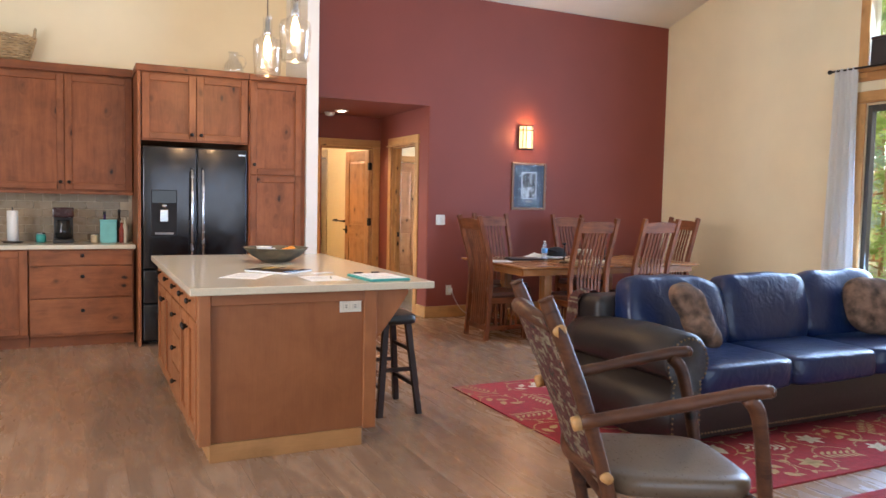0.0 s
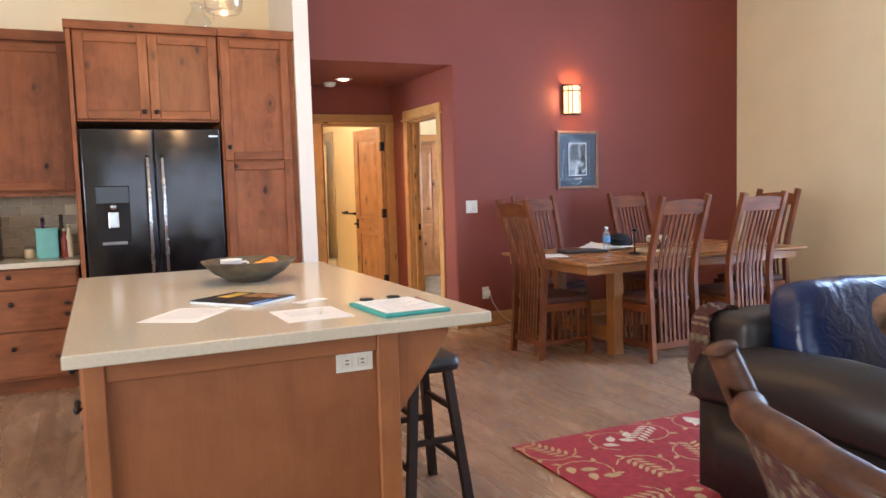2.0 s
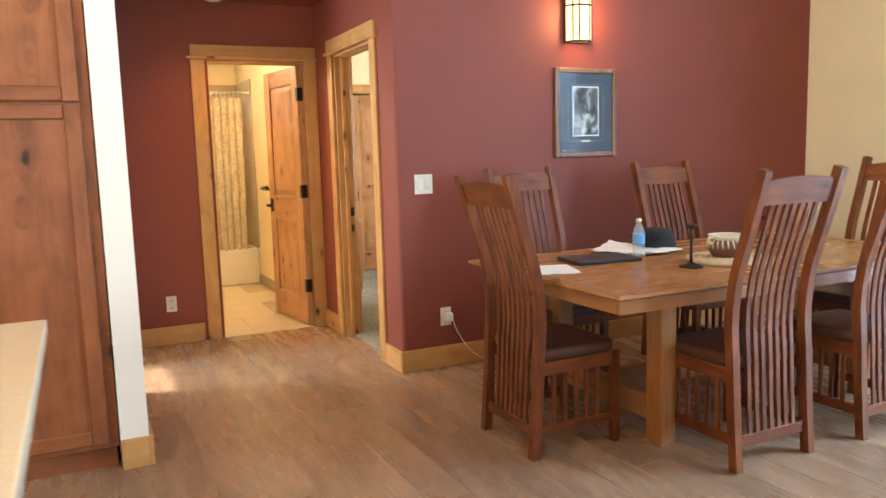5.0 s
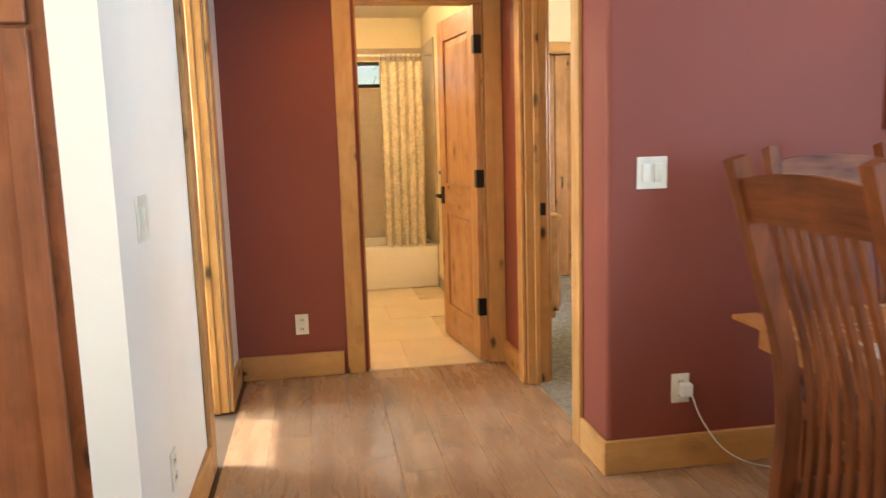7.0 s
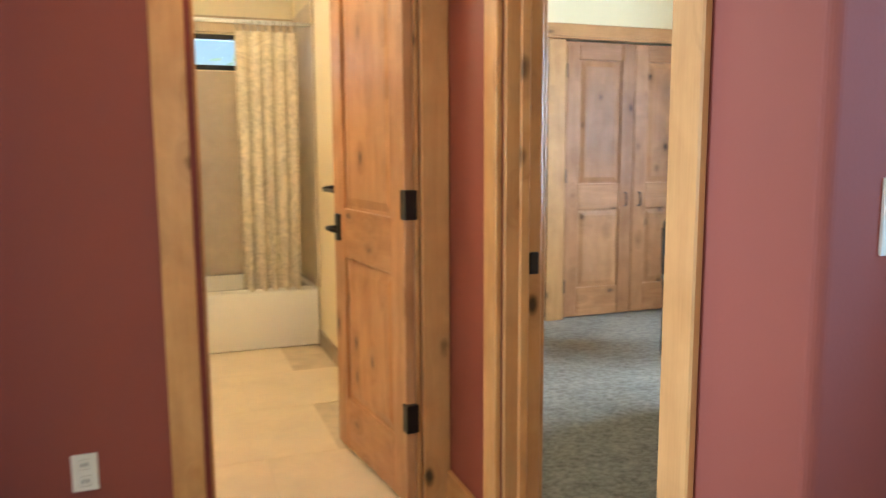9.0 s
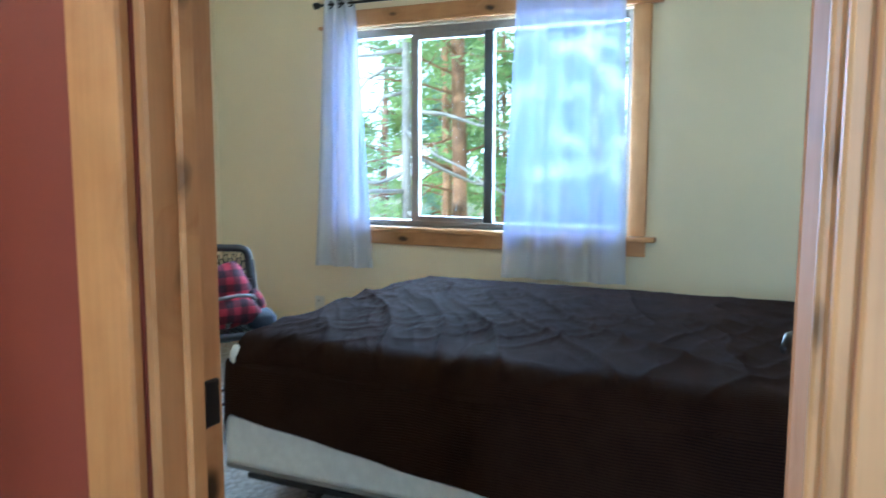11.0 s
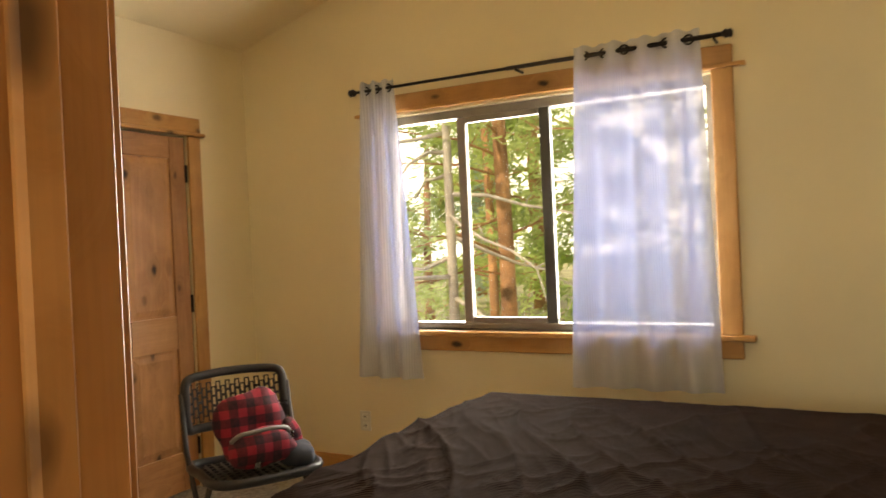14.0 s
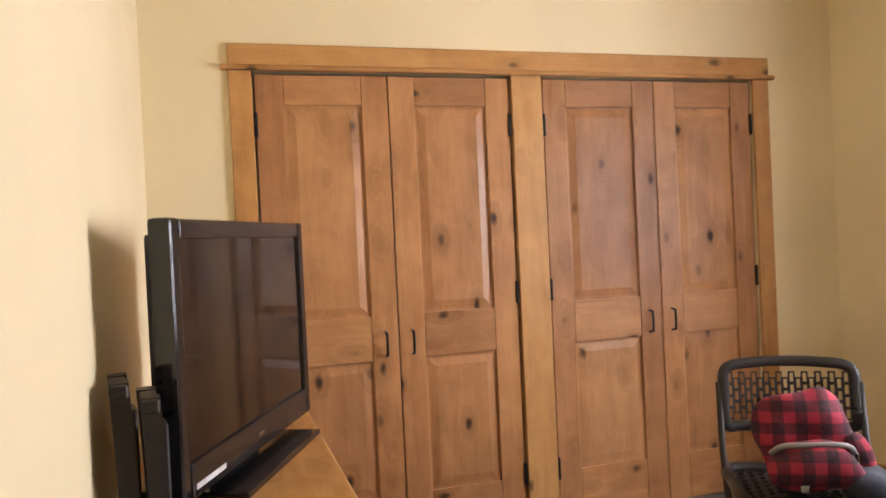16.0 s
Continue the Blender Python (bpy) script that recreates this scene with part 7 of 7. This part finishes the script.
# ---- television on its cabinet ----
c = thing("tv_cabinet", "low orange-brown wood cabinet under the television", "cabinet", at=(4.22, 11.42, 0.008), rz=0)
part("cabinet_body", bx(-0.27, 0.20, -0.50, 0.55, 0.05, 0.72, 0.005, 1), DOORW, c)
part("cabinet_top", bx(-0.28, 0.215, -0.52, 0.57, 0.72, 0.745, 0.006, 1), ALDER_Y, c)
for y0, y1 in ((-0.48, 0.02), (0.03, 0.53)):
    d = part("cabinet_door", bx(0.201, 0.218, y0, y1, 0.08, 0.70, 0.004, 1), DOORW, c)
    part("knob", lathe([(0.008, 0), (0.006, 0.012), (0.014, 0.022), (0.004, 0.03)], 12), BRONZE, d, "", True, at=(0.218, y1 - 0.05 if y0 < 0 else y0 + 0.05, 0.42), rot=(0, 90, 0))
part("plinth", bx(-0.25, 0.18, -0.48, 0.53, 0, 0.05), ALDER_Y, c)
ang = 66.0
c = thing("television", "black flat-screen television switched off", "television", at=(4.20, 11.375, 0.753), rz=ang)
TW = 0.437
part("screen_glass", bx(-TW + 0.045, TW - 0.045, -0.046, -0.040, 0.115, 0.585), SCREEN, c, "dark glossy screen")
for b in ((-TW, -TW + 0.045, -0.055, -0.005, 0.035, 0.63), (TW - 0.045, TW, -0.055, -0.005, 0.035, 0.63)):
    part("bezel_side", bx(*b, 0.010, 2), BLACK_GLOSS, c, "gloss black bezel")
part("bezel_top", bx(-TW + 0.045, TW - 0.045, -0.054, -0.006, 0.585, 0.628, 0.008, 2), BLACK_GLOSS, c, "gloss black bezel")
part("bezel_bottom", bx(-TW + 0.045, TW - 0.045, -0.056, -0.006, 0.037, 0.115, 0.008, 2), BLACK_GLOSS, c, "gloss black bezel")
part("back_shell", bx(-TW + 0.03, TW - 0.03, -0.006, 0.022, 0.10, 0.60, 0.015, 2), BLACK, c)
part("back_bulge", bx(-TW + 0.10, TW - 0.10, 0.022, 0.06, 0.16, 0.42, 0.015, 2), BLACK, c)
part("side_ports", boxes((-TW + 0.098, -TW + 0.102, 0.03, 0.052, 0.20, 0.25), (-TW + 0.098, -TW + 0.102, 0.03, 0.052, 0.27, 0.30), bevel=0.001), BRASS, c, "side sockets")
part("side_labels", boxes(*[(-TW + 0.0975, -TW + 0.101, 0.035, 0.05, 0.32 + i * 0.015, 0.324 + i * 0.015) for i in range(6)]), PAPER, c)
part("maker_mark", bx(-0.022, 0.022, -0.0575, -0.0555, 0.072, 0.082), CHROME, c)
part("feature_sticker", bx(-TW + 0.06, -TW + 0.21, -0.0575, -0.0555, 0.056, 0.068), GREYBAR, c, "small pale sticker")
part("stand_neck", bx(-0.10, 0.10, -0.01, 0.05, 0.01, 0.12, 0.01, 2), BLACK, c)
part("stand_foot", bx(-0.28, 0.28, -0.13, 0.13, 0, 0.016, 0.006, 2), BLACK_GLOSS, c, "gloss black foot plate")

# black folded panels standing behind the television
for i, (x, y, z, r, l_) in enumerate(((3.972, 10.95, 1.04, -82, "black folded frame leaning beside the television"), (4.028, 10.93, 1.01, -80, "second black folded frame leaning beside the television"))):
    c = thing("folded_stand", l_, "folded stand", "folded stands", at=(x, y, 0.008), rz=8)
    for s in (-1, 1):
        part("square_tube", tube([(0.03, s * 0.05, 0), (-0.01, s * 0.05, z + 0.02)], 0, flat=(0.018, 0.02)), BLACK, c)
    part("flat_panel", bx(-0.012, 0.022, -0.035, 0.035, 0.05, z - 0.04, 0.004, 1), BLACK, c)
    part("end_cap", bx(-0.028, 0.006, -0.075, 0.075, z - 0.01, z + 0.018, 0.004, 1), BLACK, c)

# ---- outdoors ----
GRASS = plain("dry_meadow", (0.38, 0.36, 0.17), 0.95, 0, 0.6, 3, 0.4)
tagged(shape("ground", bx(-400, 400, -400, 400, -1.2, -1.0), GRASS), "dry grassy ground outside", "ground", "", "structure")
BARK = plain("pine_bark", (0.52, 0.27, 0.14), 0.95, 0, 0.9, 14, 0.55)
# weathered bark, its colour lightened to carry the glare of full sun
DEADBARK_SUNLIT = plain("sunlit_dead_bark", (0.62, 0.56, 0.50), 0.95, 0, 0.8, 14, 0.4)


def needles(name, c0, c1):
    s = Nodes(name)
    geo = s.n("ShaderNodeNewGeometry")
    s.color(s.ramp(geo.outputs["Random Per Island"], [(0.0, c0), (1.0, c1)]))
    s.rough(0.6)
    tl = s.n("ShaderNodeBsdfTranslucent")
    tl.inputs[0].default_value = (*c1, 1)
    mx = s.n("ShaderNodeMixShader")
    mx.inputs[0].default_value = 0.4
    s.l(s.b.outputs[0], mx.inputs[1])
    s.l(tl.outputs[0], mx.inputs[2])
    s.l(mx.outputs[0], s.t.nodes["Material Output"].inputs[0])
    return s.m


NEEDLE = needles("pine_needles", (0.20, 0.34, 0.08), (0.68, 0.82, 0.32))
# far pines: distance haze put into the needles as a bluer, greyer colour
NEEDLE_HAZE = needles("far_haze_needles", (0.20, 0.34, 0.24), (0.50, 0.66, 0.48))


def pine(x, y, h, r, seed, leafy=1.0, bare_low=0.25, mat=NEEDLE, bark=BARK, label="tall ponderosa pine with reddish bark", clumps=16, limb=0.034):
    rnd = random.Random(seed)
    t = thing("pine_tree", label, "tree", "trees outside", at=(x, y, -1.0))
    lean = rnd.uniform(-0.03, 0.03)
    part("trunk", tube([(lean * z, 0.4 * lean * z * math.sin(z), z) for z in [h * i / 14 for i in range(15)]], [r * (1 - 0.9 * i / 14) + 0.01 for i in range(15)], 12), bark, t, "", True)
    limbs, fol = bmesh.new(), []
    n = int(h * 2.5)
    for i in range(n):
        z = h * (0.10 + 0.88 * i / n)
        L = (0.42 * h * (1 - z / h) + 0.7) * rnd.uniform(0.6, 1.1) * 0.62
        a = rnd.uniform(0, 6.283)
        droop = rnd.uniform(-0.55, 0.55)
        pts = []
        for k in range(6):
            f = k / 5
            pts.append((lean * z + math.cos(a + 0.5 * f * rnd.uniform(-1, 1)) * L * f, math.sin(a + 0.4 * f) * L * f, z + droop * L * f - 0.2 * L * f * f + rnd.uniform(-0.14, 0.14) * (1 if k else 0)))
        tube(pts, [limb * (1 - 0.85 * k / 5) * (0.6 + r) for k in range(6)], 6, into=limbs)
        for _ in range(3):
            k = rnd.randint(2, 5)
            p = Vector(pts[k])
            e = p + Vector((rnd.uniform(-1, 1), rnd.uniform(-1, 1), rnd.uniform(-0.3, 0.6))) * 0.45
            tube([p, p.lerp(e, 0.5) + Vector((0, 0, 0.04)), e], [0.016, 0.012, 0.005], 5, into=limbs)
            fol.append((e, z / h))
        for k in range(2, 6):
            fol.append((Vector(pts[k]), z / h))
    part("limbs", limbs, bark, t, "", True)
    verts, faces = [], []
    for p, f in fol:
        if f < bare_low or rnd.random() > leafy:
            continue
        for _ in range(clumps):
            d = Vector((rnd.gauss(0, 1), rnd.gauss(0, 1), rnd.gauss(0.2, 0.8))).normalized()
            q = p + Vector((rnd.gauss(0, 0.16), rnd.gauss(0, 0.16), rnd.gauss(0, 0.12)))
            s = d.orthogonal().normalized() * rnd.uniform(0.022, 0.05)
            L = rnd.uniform(0.12, 0.26)
            b = len(verts)
            verts += [tuple(q - s), tuple(q + s), tuple(q + d * L + s * 0.5), tuple(q + d * L - s * 0.5)]
            faces.append((b, b + 1, b + 2, b + 3))
    me = bpy.data.meshes.new("crown")
    me.from_pydata(verts, [], faces)
    me.materials.append(mat)
    o = new("crown", me)
    o.parent = t
    tagged(o, "green needle clumps", kind="stuff")


pine(16.2, 14.55, 17, 0.15, 3, 0.9, 0.12, clumps=22)
pine(15.0, 15.05, 14, 0.085, 12, 0.35, 0.40, bark=DEADBARK_SUNLIT, label="pine with pale bare lower branches", limb=0.06)
pine(19.5, 10.2, 13, 0.18, 5, 0.8, 0.10, clumps=20)
pine(21.0, 17.0, 14, 0.12, 8, 0.9, 0.05, clumps=20)
pine(22.5, 12.4, 10, 0.08, 21, 0.75, 0.0, clumps=24)
pine(27.0, 18.0, 16, 0.26, 31, 0.8, 0.0, mat=NEEDLE_HAZE, clumps=22)
pine(30.0, 10.0, 14, 0.24, 35, 0.9, 0.0, mat=NEEDLE_HAZE, clumps=20)
pine(33.0, 23.0, 16, 0.24, 37, 1.0, 0.0, mat=NEEDLE_HAZE, clumps=20)
pine(21.5, 15.6, 11, 0.07, 51, 1.0, 0.0, clumps=34)
pine(24.5, 18.6, 13, 0.08, 52, 1.0, 0.0, clumps=34)
pine(20.5, 14.2, 7, 0.06, 53, 1.0, 0.0, clumps=34, label="young bright green pine")
pine(23.0, 20.0, 9, 0.14, 54, 1.0, 0.0, clumps=30, label="young bright green pine")
pine(28.0, 20.0, 8, 0.15, 55, 1.0, 0.0, mat=NEEDLE_HAZE, clumps=30)
pine(16.0, 3.4, 14, 0.22, 41, 1.0, 0.1, clumps=14)
pine(6.5, 24.0, 15, 0.22, 43, 1.0, 0.05, mat=NEEDLE_HAZE, clumps=14)
pine(1.0, 22.0, 15, 0.22, 44, 1.0, 0.05, mat=NEEDLE_HAZE, clumps=14)

SKYGLOW = glow("bright_sky", (0.93, 0.97, 1.0), 3.0)
tagged(shape("backdrop", bx(90, 90.5, -60, 120, -1.0, 60), SKYGLOW), "bright hazy sky beyond the trees", "sky", "", "structure")

# parked truck seen through the patio door
c = thing("parked_car", "pale blue car parked outside the patio door", "car", at=(12.8, 6.75, -1.0), rz=80)
BLUEP = plain("car_paint", (0.16, 0.34, 0.50), 0.25, 0.2, 0, 20, 0.05, 0.6)
bm = bmesh.new()
vs, fs = box(bm, -2.1, 2.1, -0.88, 0.88, 0.32, 0.92)
bmesh.ops.bevel(bm, geom=bm.edges[:], offset=0.12, segments=3, affect="EDGES")
part("body", bm, BLUEP, c, "pale blue bodywork", True)
bm = bmesh.new()
vs, fs = box(bm, -1.5, 1.1, -0.78, 0.78, 0.90, 1.52)
for v in vs[4:]:
    v.co.x *= 0.72
    v.co.y *= 0.86
bmesh.ops.bevel(bm, geom=bm.edges[:], offset=0.08, segments=2, affect="EDGES")
part("cabin", bm, BLACK_GLOSS, c, "dark glazed cabin", True)
for x in (-1.3, 1.3):
    for y in (-0.82, 0.82):
        w_ = part("wheel", lathe([(0.20, -0.1), (0.33, -0.1), (0.34, 0), (0.33, 0.1), (0.20, 0.1)], 20), BLACK, c, "", True, at=(x, y, 0.34), rot=(90, 0, 0))
        part("rim", lathe([(0.02, -0.09), (0.19, -0.08), (0.19, 0.08), (0.02, 0.09)], 18), CHROME, w_, "", True)

# ---- tiles and planks, last ----
def tile_mesh(name, w, d, h, bev, mat):
    bm = bx(0, w, 0, d, -0.004, h)
    for v in bm.verts:
        if v.co.z > 0:
            v.co.x += bev if v.co.x < w / 2 else -bev
            v.co.y += bev if v.co.y < d / 2 else -bev
    me = bpy.data.meshes.new(name)
    bmesh.ops.recalc_face_normals(bm, faces=bm.faces[:])
    bm.to_mesh(me)
    bm.free()
    me.materials.append(mat)
    return me


me = tile_mesh("tile", 0.607, 0.607, 0.0, 0.0015, TILE)
for i in range(3):
    for j in range(4):
        x, y = 2.02 + i * 0.61 + (0.30 if j % 2 else 0), 10.035 + j * 0.61
        if x > 3.35:
            continue
        o = new("tile", me)
        o.parent = BATHFLOOR
        o.location = (x, y, 0.0)
splash = setting("wall_splash", bx(-1.70, 0.632, 8.572, 8.579, 0.916, 1.39), GROUT, "beige tiled backsplash behind the counter")
bm = bx(0, 0.147, -0.006, 0, 0, 0.072)
for v in bm.verts:
    if v.co.y < -0.003:
        v.co.x += 0.002 if v.co.x < 0.07 else -0.002
        v.co.z += 0.002 if v.co.z < 0.03 else -0.002
me = bpy.data.meshes.new("tile")
bmesh.ops.recalc_face_normals(bm, faces=bm.faces[:])
bm.to_mesh(me)
bm.free()
me.materials.append(SPLASH)
for r in range(6):
    for k in range(16):
        x = -1.72 + k * 0.15 + (0.075 if r % 2 else 0)
        if x < -1.70 or x + 0.147 > 0.63:
            continue
        o = new("tile", me)
        o.parent = splash
        o.location = (x, 8.572, 0.918 + r * 0.0755)

PWID, PLEN = 0.178, 1.22
plank = tile_mesh("plank", PWID - 0.0008, PLEN - 0.0008, 0.0, 0.0007, FLOORW)
rnd = random.Random(5)
near, far = [], []
col = 0
x = WEST
while x < EAST - 0.01:
    y = SOUTH - rnd.uniform(0, PLEN)
    y_end = 10.02 if x > 2.20 and x < 3.80 else 8.58
    while y < y_end:
        (near if -0.6 < x < 4.4 and 2.6 < y < 10 else far).append((x, y, y_end))
        y += PLEN
    x += PWID
def cut(px, py, ye):
    return max(py, SOUTH), min(py + PLEN - 0.0015, ye), max(px, WEST), min(px + PWID - 0.0015, EAST)
rest = bmesh.new()
count = 0
for px, py, ye in near:
    y0, y1, x0, x1 = cut(px, py, ye)
    if y1 - y0 < 0.02:
        continue
    if count < 300 and y1 - y0 > PLEN - 0.01 and x1 - x0 > PWID - 0.01:
        o = new("plank", plank)
        o.parent = FLOOR
        o.location = (px, py, 0.0)
        count += 1
    else:
        far.append((px, py, ye))
for px, py, ye in far:
    y0, y1, x0, x1 = cut(px, py, ye)
    if y1 - y0 > 0.02 and x1 - x0 > 0.02:
        box(rest, x0, x1, y0, y1, -0.004, 0.0)
tagged(part("plank_field", rest, FLOORW, FLOOR, "further wood planks"), kind="stuff")
